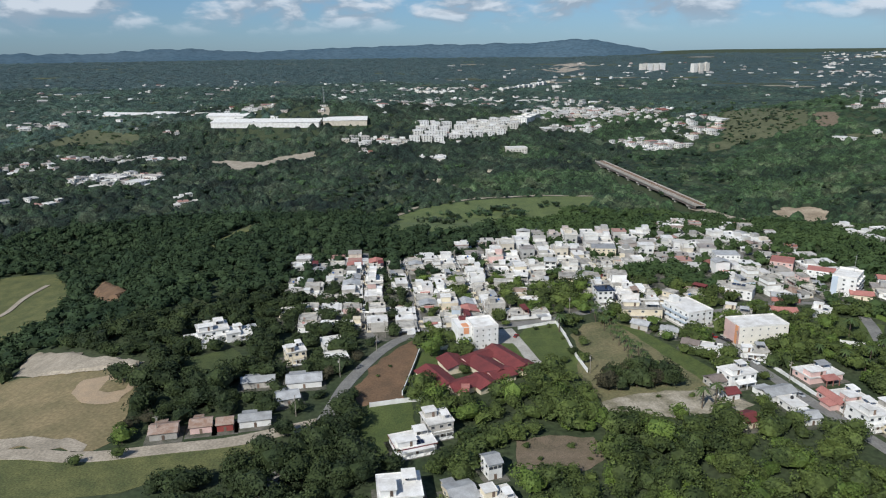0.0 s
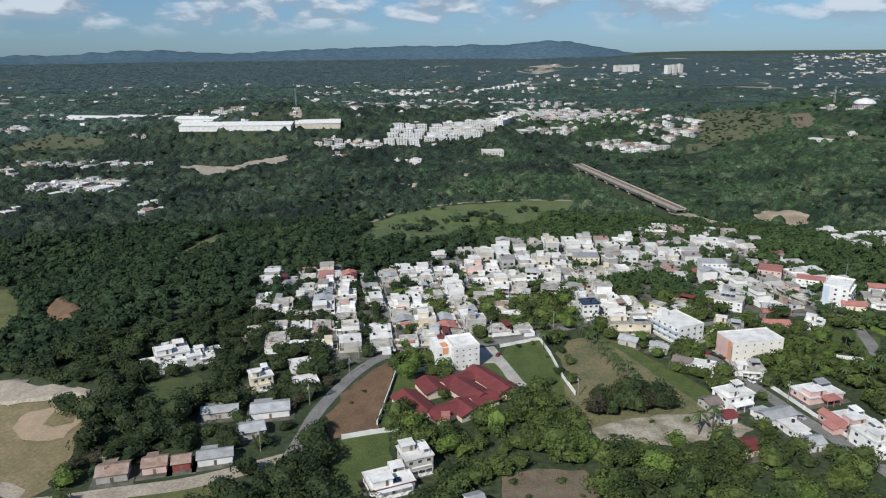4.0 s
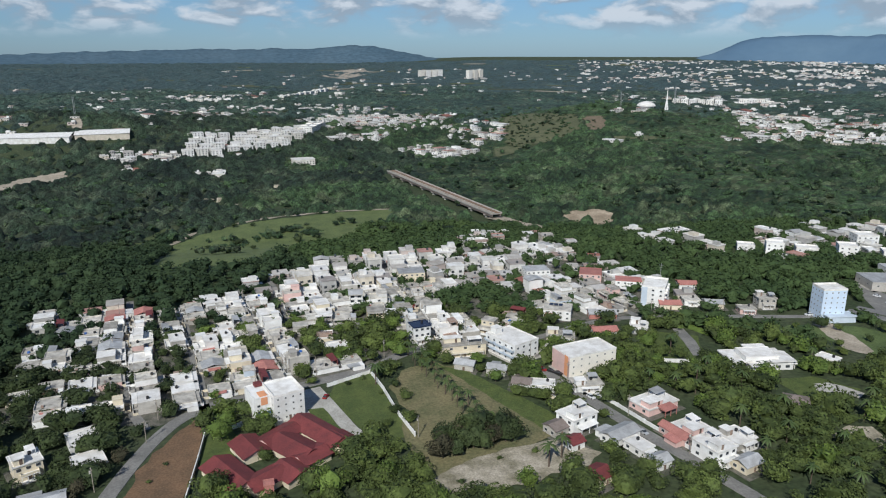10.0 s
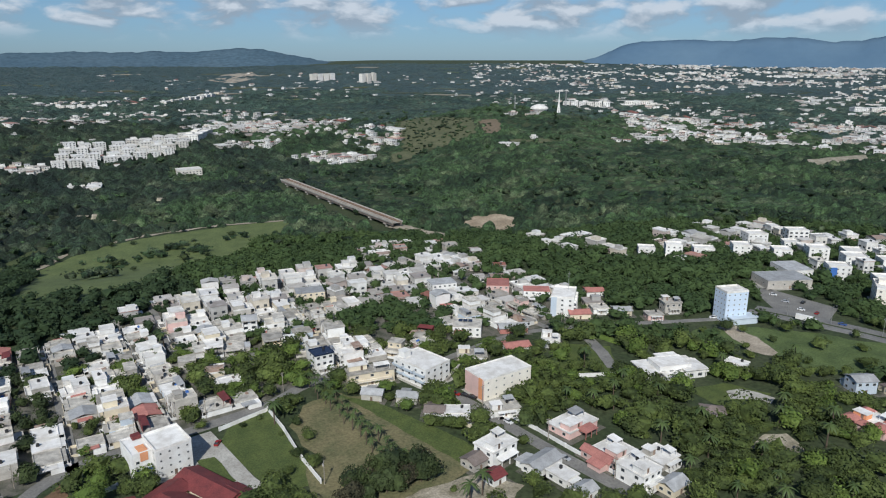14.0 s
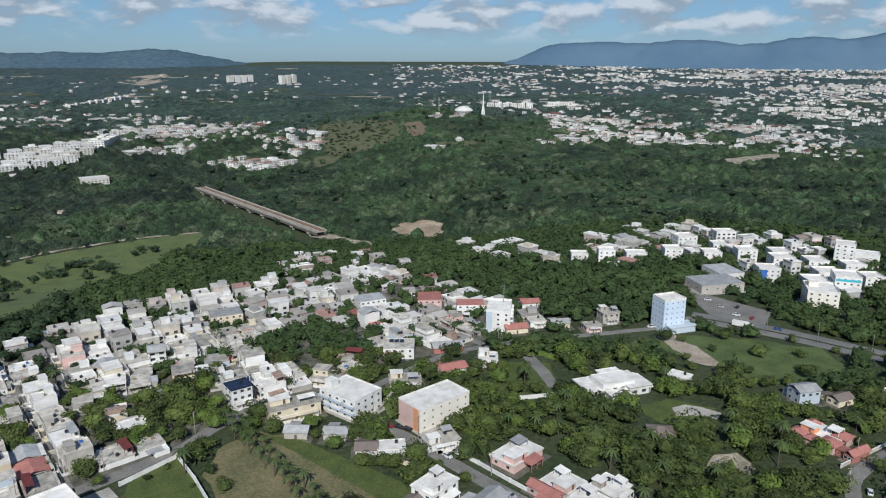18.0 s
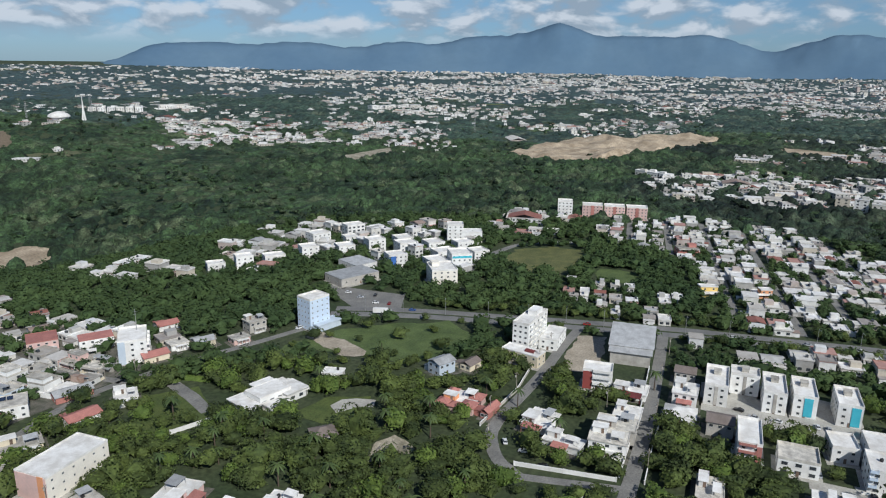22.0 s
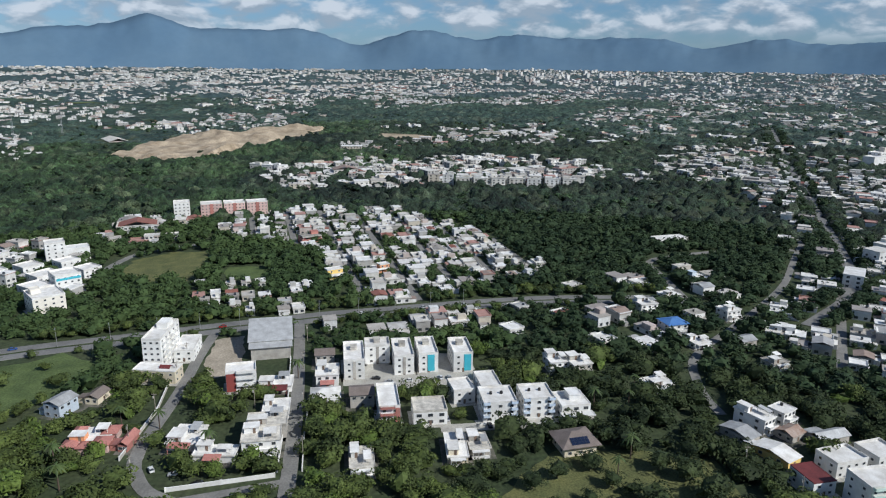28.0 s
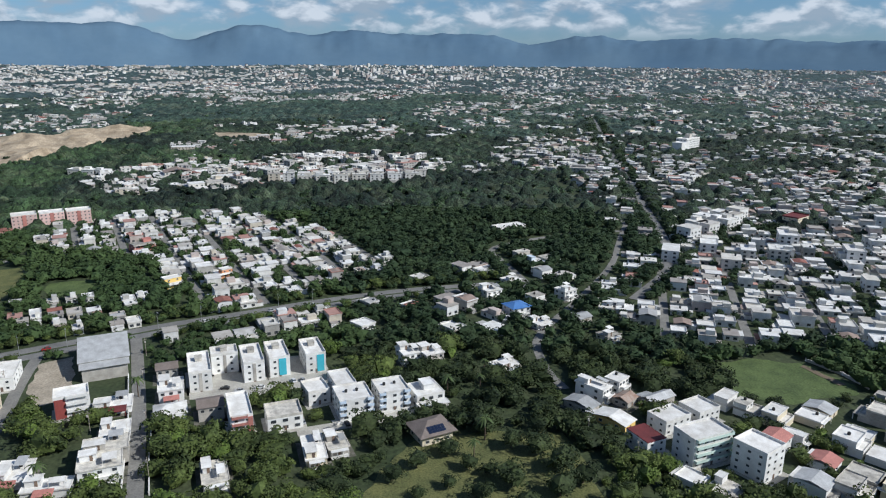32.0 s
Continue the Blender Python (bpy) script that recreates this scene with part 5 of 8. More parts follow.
for i in range(3):
    part("solar_panel", box(2.2, 3.4, 0.1), M_SOLAR, b, (-4 + 2.6 * i, 2.5, 5.95 + 0.3))
SIDES = STREETS + [ROAD_MAIN[6:16]]
TOWN = []
TOWN_TREES = []
for offset in (7.2, 18.8, 30.4, 42.0):
    for pts in SIDES:
        for side in (1, -1):
            run = rng.uniform(0, 3)
            for x0, y0, a in along(pts, 1.1):
                run -= 1.1
                if run > 0:
                    continue
                w, d = rng.uniform(7.0, 11.0), rng.uniform(8.8, 10.2)
                x, y = x0 - math.sin(a) * offset * side, y0 + math.cos(a) * offset * side
                turn = a + (0 if side > 0 else math.pi) + rng.uniform(-0.03, 0.03)
                if not bool(inside(TOWN_AREA, np.float64(x), np.float64(y))) or in_clump(x, y) or not free_for(x, y, turn, w - 0.6, d - 0.6):
                    continue
                if rng.random() < (0.46 if x < -62 else 0.36 if x < 12 else 0.24 if x < 90 else 0.17 if x < 195 else 0.30):
                    run = w * 0.8
                    TOWN_TREES.append((x, y))
                    claim(x, y, turn, 4.5, 4.5, 3, 0.0)
                    continue
                TOWN.append((x, y, turn, w, d))
                claim(x, y, turn, w, d, margin=0.0)
                run = w / 2 + 4.0 + (rng.random() < 0.25) * 2.5
# those nearest to the flight are built singly, the others are joined with the far houses
TOWN.sort(key=lambda q: math.hypot(q[0] - 30, q[1] - 130))
TOWN_FAR = []
for k, (x, y, turn, w, d) in enumerate(TOWN):
    kind = "flat" if rng.random() < 0.89 else rng.choice(("zinc", "zinc", "red", "zinc", "zinc"))
    floors = rng.choice((1, 1, 1, 1, 2, 2, 2, 3)) if 0 < x < 205 else rng.choice((1, 1, 1, 1, 2))
    if k < 143:
        house(x, y, turn, w, d, floors, rng.choice(WALLS), kind, wins="fl" if rng.random() < 0.5 else "f")
    else:
        TOWN_FAR.append((x, y, gz(x, y), turn, w, d, 2.8 * floors, "flat" if kind == "flat" else "zinc"))
# ---- other houses near the flight ----
def villa(x, y, turn, w, d, floors, wall, label, roof=None, kind="flat", terrace=None):
    b = thing("house", x, y, turn, label, "house")
    h = floors * 3.0
    part("wall", box(w, d, h), wall, b)
    if kind == "flat":
        part("roof", tray(w + 0.8, d + 0.8, 0.25, 0.25), roof or M_ROOFW, b, (0, 0, h + 0.004))
    elif kind == "hip":
        part("roof", hip(w + 1.4, d + 1.4, 2.2), roof or M_CORAL, b, (0, 0, h + 0.004))
    else:
        part("roof", gable(w + 1.0, d + 1.0, 1.6), roof or M_ZINC, b, (0, 0, h + 0.004))
    if terrace:
        tw, td, tm = terrace
        part("terrace", joined((box(tw, td, 0.2), (0, 0, 2.8)), (shed(tw + 0.4, td + 0.4, 0.7, 0.12), (0, 0, 3.0)), *[(box(0.25, 0.25, 2.8), (sx * (tw / 2 - 0.2), -td / 2 + 0.2, 0)) for sx in (-1, 0, 1)]), tm, b, (0, -d / 2 - td / 2, 0))
    part("door", DOOR, None, b, (0, -d / 2 - 0.03, 0.02))
    window_row(b, w, d, floors, 3.0, 3, 2, (1.6, 1.3), skip=(("f", 0),))
    r = random.Random(int(x * 7 + y * 13))
    if kind == "flat":
        water_tank(*local(b, (w * 0.2, d * 0.2, h + 0.25)))
        if w * d > 75:
            sw, sd = w * r.uniform(0.32, 0.5), d * r.uniform(0.35, 0.5)
            sx, sy = -(w - sw) / 2 * 0.85, (d - sd) / 2 * r.choice((-0.8, 0.8))
            room = part("roof_room", box(sw, sd, 2.3), wall, b, (sx, sy, h + 0.25))
            part("slab", tray(sw + 0.7, sd + 0.7, 0.18, 0.08), M_ROOFW, room, (0, 0, 2.304))
            part("door", DOOR, None, room, (sw * 0.2, -sd / 2 - 0.04, 0.02))
            part("canopy", joined((shed(w * 0.34, d * 0.4, 0.5, 0.1), (0, 0, 2.1)), *[(box(0.14, 0.14, 2.15), (u * w * 0.16, v * d * 0.18, 0)) for u in (-1, 1) for v in (-1, 1)]), r.choice((M_ZINC, M_ROOFW, M_ROOFW)), b, (w * 0.24, -sy * 0.9, h + 0.25), 0, "roof terrace canopy")
    elif kind == "gable" and w > 7:
        part("side_wall", box(w * 0.45, 3.6, 2.4), wall, b, (-w * 0.2, d / 2 + 1.7, 0))
        part("side_roof", shed(w * 0.5, 4.4, -0.7, 0.12), roof or M_ZINC, b, (-w * 0.2, d / 2 + 2.0, 3.05), 0, "lower sheet roof")
    if not terrace and kind != "gable":
        gw = w * r.uniform(0.55, 0.9)
        part("gallery", joined((box(gw, 2.2, 0.18), (0, 0, 2.7)), (box(gw, 2.2, 0.2), (0, 0, 0)), *[(box(0.22, 0.22, 2.55), (u * (gw / 2 - 0.15), -0.95, 0.17)) for u in (-1, -0.33, 0.33, 1)]), M_WHITE, b, (0, -d / 2 - 1.1, 0), 0, "white front gallery on posts")
        if floors > 1:
            part("balcony_rail", joined((box(gw, 0.1, 0.9), (0, -1.0, 0)), (box(0.1, 2.0, 0.9), (-gw / 2 + 0.05, 0, 0)), (box(0.1, 2.0, 0.9), (gw / 2 - 0.05, 0, 0))), wall, b, (0, -d / 2 - 1.1, 2.88))
    part("paving", box(w + 4, d + 4, 0.3), M_YARD, b, (0, -0.8, -0.18))
    claim(x, y, turn, w + 2, d + 2, margin=1.0)
    return b


b = villa(-12, 232, R(20), 15, 11, 1, M_WHITE, "white house with roof solar panels and red fascia", kind="flat")
for k in range(4):
    panel = part("solar_panel", box(1.1, 2.0, 0.06), M_SOLAR, b, (-1.2 + 1.25 * k, -3.6, 3.75))
    panel.rotation_euler = (math.radians(18), 0, 0)
part("fascia", joined((box(15.9, 0.12, 0.35), (0, -5.95, 0)), (box(0.12, 11.7, 0.35), (-7.95, 0, 0))), M_REDROOF, b, (0, 0, 3.0), 0, "red painted roof edge")
villa(-3, 243, R(20), 10, 10, 2, M_GREY, "grey concrete house block with a bare roof")
villa(-15, 199, R(8), 14, 13, 2, M_WHITE, "white two-storey house with a roof terrace")
villa(5, 200, R(20), 9, 10, 1, M_CREAM, "small house with a zinc roof", kind="gable")
villa(17, 197, R(20), 10, 9, 1, M_CREAM, "cream house with a flat roof")
villa(16, 214, R(20), 5, 7, 2, M_WHITE, "narrow white house with a curved zinc roof", kind="gable")
villa(-71, 309, R(24), 9, 9, 2, M_CREAM, "cream two-storey house with white roof")
villa(-62, 284, R(10), 15, 9, 1, M_WHITE, "low white house with several zinc roofs", kind="gable")
villa(-82, 283, R(10), 14, 6, 1, M_GREY, "long low house with a zinc roof", kind="gable")
villa(-66, 268, R(20), 9, 8, 1, M_GREY, "small grey house with a zinc roof", kind="gable")
b = villa(-119, 337, R(25), 15, 12, 2, M_WHITE, "large white stepped house on a slope")
for dx, dy, w, d, h in ((-10, -4, 8, 9, 3.4), (9, -5, 7, 10, 4.4), (2, 9, 10, 7, 4.8), (-3, -10, 8, 6, 2.8)):
    part("wing", joined((box(w, d, h), (0, 0, 0)), (tray(w + 0.5, d + 0.5, 0.22, 0.3), (0, 0, h))), M_WHITE, b, (dx, dy, 0))
    part("window", WIN[(1.6, 1.3)], None, b, (dx, dy - d / 2 - 0.03, h - 1.4))
villa(-103, 340, R(25), 12, 10, 1, M_WHITE, "white house with a white flat roof")
villa(-108, 242, R(12), 10, 8, 1, M_GREY, "old shack with a rusted sheet roof", roof=M_RUST, kind="gable")
villa(-95, 246, R(12), 8, 7, 1, M_PINK, "pink shack with a rusted sheet roof", roof=M_RUST, kind="gable")
villa(-86, 247, R(12), 6, 6, 1, M_MAROON, "small shack with a pinkish zinc roof", roof=M_RUST, kind="gable")
villa(-75, 250, R(12), 12, 6, 1, M_WHITE, "low shack with a zinc roof", kind="gable")
villa(128, 281, R(18), 13, 9.5, 2, M_WHITE, "white two-storey house with a dark open gallery", terrace=(9, 2.5, M_WHITE))
villa(118, 279, R(18), 7, 7, 1, M_GREY, "small house with a brown sheet roof", roof=M_BROWNROOF, kind="gable")
villa(119.6, 267.5, R(16), 6, 6, 1, M_WHITE, "house with a dark red sheet roof", roof=M_REDROOF, kind="gable")
villa(139.5, 267.5, R(18), 14, 7.5, 1, M_WHITE, "white house with pale zinc roofs", kind="gable")
villa(141.5, 258, R(14), 6.5, 9, 1, M_WHITE, "low white house with a flat roof")
villa(142.7, 247, R(12), 7, 6, 1, M_WHITE, "low white house with a zinc roof", kind="gable")
villa(166, 285.5, R(14), 17, 11, 1, M_PINK, "pink house with white flat roof and red terrace", terrace=(7, 4, M_CORAL))
villa(167.5, 262, R(12), 11.5, 11.5, 1, M_PINK, "pink house with a white flat roof")
villa(160, 261.5, R(102), 13, 4.5, 1, M_PINK, "pink garage with coral-red sheet roofs", roof=M_CORAL, kind="gable")
villa(165, 246, R(12), 10, 11.5, 2, M_WHITE, "white two-storey house with a flat roof")
villa(172, 236.5, R(12), 9, 6.5, 1, M_CREAM, "cream house with a grey sheet roof", kind="gable")
villa(180, 252, R(12), 10, 10, 1, M_GREY, "grey house with bare concrete roof")
villa(118, 246, R(20), 7, 8, 1, M_CREAM, "small house with dark red roof among trees", roof=M_REDROOF, kind="gable")
villa(92, 382, R(5), 9, 8, 3, M_WHITE, "white three-storey house with a dark solar roof", roof=M_SOLAR)
b = villa(275.5, 234, R(-88), 14, 11, 1, M_ORANGE, "orange-pink house with white deck and coral hipped roofs", roof=M_ROOFW)
for dx, dy, w, d, h in ((-5.5, -6, 5, 5, 2.9), (0.5, -7, 5.5, 4.5, 2.7), (5.6, -5, 5.5, 6, 3.1), (6, 3.5, 5, 6, 3.0), (-6, 3.5, 4, 6, 2.8)):
    part("wing_wall", box(w, d, h), M_PINK, b, (dx, dy, 0))
    part("wing_roof", hip(w + 1.2, d + 1.2, 1.5), M_CORAL, b, (dx, dy, h + 0.3), 0, "coral tiled hipped roof")
b = villa(273, 219.5, R(-5), 10, 3.5, 1, M_CORAL, "small garage with a coral sheet roof", roof=M_CORAL, kind="gable")
villa(275, 198, R(-95), 11, 14, 1, M_WHITE, "white house with a flat roof and red parapet", terrace=(8, 3, M_CORAL))
villa(263, 184, R(-92), 15, 7, 1, M_WHITE, "white house with coral terrace roof", terrace=(6, 3, M_CORAL))
villa(297, 168, R(-84), 10.5, 13, 1, M_WHITE, "white house with white flat roof")
villa(281, 168.5, R(-84), 15, 10, 2, M_GREY, "stained grey house with coral roof panel", roof=M_ROOF)
villa(269.5, 168.5, R(-82), 14, 10.5, 2, M_WHITE, "white house with bare concrete roof", roof=M_ROOF)
villa(321, 172.5, R(-86), 14.5, 10.5, 1, M_WHITE, "white house with red terrace roof", terrace=(11, 4, M_REDROOF))
villa(326, 150, R(-85), 10, 12, 2, M_WHITE, "white house with pink terrace roof", terrace=(6, 3, M_CORAL))
villa(309, 149, R(-84), 12, 10, 1, M_WHITE, "low white house with a white hipped roof", roof=M_ROOFW, kind="hip")
villa(346.5, 153.5, R(-84), 9, 8, 2, M_GREY, "dark grey house with brown roof", roof=M_BROWNROOF, kind="gable")
villa(305, 133, R(-84), 10, 9, 2, M_GREY, "grey house with brown sheet roofs", roof=M_BROWNROOF, kind="gable")
villa(257, 130, R(-84), 8.5, 14, 1, M_WHITE, "long low white house with concrete roof", roof=M_ROOF)
villa(264.5, 95, R(-88), 7.5, 17, 1, M_CREAM, "cream house with bare concrete roof")
villa(267, 86.5, R(-84), 7.5, 11, 1, M_GREY, "grey house with concrete roof", roof=M_ROOF)
villa(337, 42.5, R(-80), 9, 11, 2, M_WHITE, "white two-storey house with dark openings")
villa(334, 32.5, R(-75), 9.5, 11, 2, M_GREY, "grey and white two-storey house")
villa(316, 0, R(-70), 12, 10, 1, M_GREY, "old low house with a stained roof")
villa(384, -32, R(-76), 12, 11, 2, M_WHITE, "white house with a bright blue roof", roof=M_BLUEROOF, kind="hip")
villa(416, -27, R(-76), 11, 10, 2, M_WHITE, "white two-storey house among trees")
villa(281, -28, R(-60), 7, 14, 2, M_WHITE, "narrow white house with a white roof")
villa(272, -18, R(-60), 7, 13, 1, M_GREY, "low house with a zinc roof", kind="gable")
villa(284, -41, R(-60), 8, 7, 2, M_WHITE, "small white two-storey house")
villa(257, -25, R(-60), 8, 15, 1, M_YELLOW, "yellow house with a white sheet roof", roof=M_ROOFW, kind="gable")

villa(223, 268, R(-40), 9, 8, 1, M_GREY, "dark grey hipped-roof pavilion among trees", roof=M_BROWNROOF, kind="hip")
villa(300, 257, R(-20), 10, 8, 2, M_BLUE, "pale blue house with a grey zinc roof", kind="gable")
villa(311, 247, R(-10), 9, 6, 1, M_CREAM, "low house with a brown roof", roof=M_BROWNROOF, kind="gable")
villa(270, 298, R(-70), 9, 6, 1, M_WHITE, "small white outbuilding with a flat roof")
drape("driveway", [(246, 282), (253, 281), (257, 276), (260, 268), (254, 265), (251, 271), (247, 273), (242, 276)], M_CONCRETE_G, "curved pale drive in a garden", "driveway", lift=0.3, code=1)
drape("footpath", [(282, 291), (282.5, 272), (279.5, 271), (279, 290)], M_CONCRETE_G, "straight pale concrete garden path", "path", lift=0.3, code=1)
villa(108, 360, R(-4), 21, 7.5, 2, M_CREAM, "long yellowish two-storey building with concrete roof", roof=M_ROOF)
villa(103.5, 344, R(-35), 9, 6, 1, M_GREY, "low shed with a bluish zinc roof", kind="gable")
villa(116, 335, R(-35), 9, 6, 1, M_GREY, "low house with a zinc roof", kind="gable")
villa(121, 318.5, R(-30), 8, 6.5, 1, M_WHITE, "small house with a brown tiled roof", roof=M_BROWNROOF, kind="gable")
villa(129, 314, R(-25), 10, 6.5, 1, M_WHITE, "white house with a flat roof and tank")
villa(147.5, 309, R(-10), 13, 8, 1, M_WHITE, "white house with a grey concrete roof", roof=M_ROOF)
villa(161, 361, R(-25), 14, 9, 1, M_CREAM, "flat-roofed house behind an apartment building", roof=M_ROOF)
villa(186, 361, R(-8), 13, 8, 1, M_WHITE, "house with coral and grey sheet roofs", roof=M_CORAL, kind="gable")
villa(207, 361, R(-35), 9, 9, 1, M_WHITE, "white house beside the park lane")
villa(198, 384, R(-18), 15, 7.5, 1, M_CORAL, "long coral-walled house with a zinc roof", kind="gable")
villa(225, 413, R(-32), 13, 7, 1, M_CREAM, "long low house with an open grey roof", roof=M_ROOF)

villa(243, 386, R(-20), 12, 8, 1, M_CREAM, "cream house with a coral sheet roof", roof=M_CORAL, kind="gable")
villa(259, 388, R(-20), 9, 8, 1, M_WHITE, "small white house with a grey roof", roof=M_ROOF)
villa(268, 379, R(-20), 10, 7, 1, M_CREAM, "cream house with a zinc roof", kind="gable")
villa(280, 366, R(-20), 9, 7, 1, M_PINK, "pink house with a concrete roof", roof=M_ROOF)
villa(297, 371, R(-18), 10, 8, 2, M_GREY, "unfinished grey concrete house with open floors", roof=M_ROOF)
villa(275, 414, R(-20), 11, 8, 1, M_WHITE, "white house with a coral roof among trees", roof=M_CORAL, kind="gable")
villa(364, -38, R(-72), 10, 8, 1, M_WHITE, "white house with a pale flat roof below trees")
villa(404, -72, R(-70), 10, 9, 2, M_WHITE, "white two-storey house below trees")
villa(366, -64, R(-70), 9, 8, 1, M_GREY, "grey house with a zinc roof below trees", kind="gable")
villa(268, -52, R(-75), 14, 6, 1, M_GREY, "low shed with dark zinc roofs", kind="gable")
villa(271, -38, R(-60), 8, 7, 1, M_GREY, "small house with a rusted brown sheet roof", roof=M_RUST, kind="gable")
villa(338, -66, R(-70), 10, 8, 1, M_GREY, "low grey house beside a lane", roof=M_ROOF)
villa(440, -50, R(-70), 11, 9, 1, M_WHITE, "white flat-roofed house by the highway")

# ---- suburbs ----


def suburb(poly, turn, pitch_x, pitch_y, fill, group, floors=(1, 1, 2), detail=True, colours=None, street_every=2, white=0.0, paved=False, cover_share=(0.5, 0.86), dense=False):
    """Houses on a turned grid inside a plot of land, in paired rows with streets between."""
    cx, cy = sum(p[0] for p in poly) / len(poly), sum(p[1] for p in poly) / len(poly)
    c, s = math.cos(turn), math.sin(turn)
    span = max(math.hypot(p[0] - cx, p[1] - cy) for p in poly)
    rows = int(span / pitch_y) + 1
    for j in range(-rows, rows + 1):
        v = j * pitch_y + (j // street_every) * 6.5
        if paved and j % street_every == 0:         # the street in front of this pair of rows
            vs_ = v - pitch_y / 2 - 3.2
            line_ = [u for u in np.arange(-span, span, 6.0) if bool(inside(poly, np.float64(cx + u * c - vs_ * s), np.float64(cy + u * s + vs_ * c)))]
            if len(line_) > 3:
                ribbon("street", [(cx + u * c - vs_ * s, cy + u * s + vs_ * c) for u in (line_[0], (line_[0] + line_[-1]) / 2, line_[-1])], 5.0, M_ASPHALT, "straight asphalt street between suburb houses", "street", margin=0.5)
        for i in range(-int(span / pitch_x) - 1, int(span / pitch_x) + 2):
            u, vv = i * pitch_x + rng.uniform(-1.8, 1.8), v + rng.uniform(-1.6, 1.6)
            x, y = cx + u * c - vv * s + 3.5 * noise.noise((u / 40, v / 40, 2.0)), cy + u * s + vv * c + 3.5 * noise.noise((u / 40, v / 40, 7.0))
            if not bool(inside(poly, np.float64(x), np.float64(y))) or rng.random() > fill:
                continue
            w, d = pitch_x * rng.uniform(*cover_share), pitch_y * rng.uniform(*cover_share)
            if not free_for(x, y, turn, w, d) or in_woods(x, y):
                continue
            wall = rng.choice(colours or WALLS)
            tt = turn + (math.pi if j % 2 else 0)
            kind = "flat" if rng.random() < 0.8 else rng.choice(("zinc", "red", "zinc"))
            if detail:
                house(x, y, tt, w, d, rng.choice(floors), wall, kind, group, wins="f", beside="among garden trees")
            else:
                FAR.append((x, y, gz(x, y), tt, w, d, 2.9 * rng.choice(floors), "white" if rng.random() < white else kind))
                claim(x, y, tt, w, d)
    if "among trees" not in group:
        paint_soft(poly, 2 if dense else 1)




zone = np.zeros_like(cover)
# woods that no house breaks: beyond the suburb, along the far plain and beside the avenue
DEEP_WOODS = ([(650, 52), (720, 58), (838, 20), (806, -99), (900, -215), (845, -290), (610, -190), (560, -119), (525, -66), (478, 8), (560, 30)],
              [(1532, 410), (1586, 150), (1457, -24), (1705, -264), (1993, -460), (2057, -22), (1800, 260)],
              [(1212, -540), (1184, -665), (1010, -690), (930, -600), (1080, -560)], [(875, -553), (892, -714), (800, -560), (726, -401), (700, -340), (790, -450)])


def in_woods(x, y):
    return any(bool(inside(p, np.float64(x), np.float64(y))) for p in DEEP_WOODS)



def paint_soft(poly, code):
    """Marks a quarter where only small garden trees stand."""
    xs, ys = [q[0] for q in poly], [q[1] for q in poly]
    s = cells(min(xs), max(xs), min(ys), max(ys))
    x, y = np.meshgrid(gxs[s[1]], gys[s[0]])
    zone[s][inside(poly, x, y)] = code


def in_suburb(x, y):
    i, j = int((y - GY0) / CELL), int((x - GX0) / CELL)
    return 0 <= i < GNY and 0 <= j < GNX and zone[i, j] > 0


FAR = list(TOWN_FAR)
house(487, 163, R(-62), 11, 9, 2, M_YELLOW, "flat", "suburb houses", "fl", "in a suburb")
house(501, 133, R(-62), 10, 9, 2, M_ORANGE, "flat", "suburb houses", "fl", "in a suburb")
house(584, 193, R(-62), 16, 10, 2, M_CORAL, "flat", "suburb houses", "fl", "in a suburb")
S1 = [(690, 262), (712, 190), (720, 132), (652, 78), (633, 58), (506, 14), (485, 18), (423, 129), (470, 154), (540, 183), (575, 205), (585, 262), (640, 275)]
suburb(S1, R(13), 12.8, 12.6, 0.86, "suburb houses", (1, 1, 1, 2), detail=False, white=0.3, paved=True)
suburb([(506, 485), (544, 456), (569, 408), (518, 328), (432, 315), (450, 365), (441, 438)], R(-20), 12, 14, 0.75, "white houses by the woods", (1, 2, 2, 3), detail=False)
suburb([(344, 497), (491, 527), (545, 490), (450, 440), (388, 437), (332, 468)], R(10), 13, 15, 0.6, "white houses by the woods", (1, 2), detail=False)
suburb([(475, 263), (472, 181), (425, 160), (414, 204), (425, 247)], R(-75), 9, 10.5, 0.68, "low houses along the highway", (1,), detail=False)
suburb([(398, 172), (425, 80), (382, 61), (375, 124), (366, 160)], R(-78), 12, 12, 0.8, "low houses along the highway", (1, 1, 2), detail=False)
suburb([(419, 73), (482, -6), (418, 9), (380, 62)], R(-60), 13, 14, 0.6, "low houses along the highway", (1,), detail=False)
suburb([(300, -105), (330, -96), (369, -81), (463, -126), (505, -218), (400, -280), (285, -190), (311, -173)], R(-31), 11.4, 12.0, 0.9, "suburb houses", (1, 1, 1, 2), detail=False, white=0.35, paved=True, cover_share=(0.62, 1.0), dense=True, street_every=3)
suburb([(275, -60), (262, -90), (249, -160), (175, -130), (188, -90), (204, -29), (234, -34)], R(-62), 10.6, 11, 1.0, "suburb houses", (1, 1, 2, 2), colours=[M_WHITE] * 5 + [M_CREAM, M_GREY, M_GREY], cover_share=(0.75, 1.0), dense=True, street_every=4)
suburb([(505, -218), (532, -456), (278, -300), (285, -190), (400, -280)], R(-31), 12, 12.5, 0.82, "suburb houses", (1, 1, 2, 3), detail=False, white=0.3, cover_share=(0.6, 1.0), dense=True, street_every=3)
suburb([(440, -20), (520, -60), (470, -120), (380, -80), (340, -60)], R(-70), 15, 17, 0.35, "low houses among trees", (1, 1, 2))
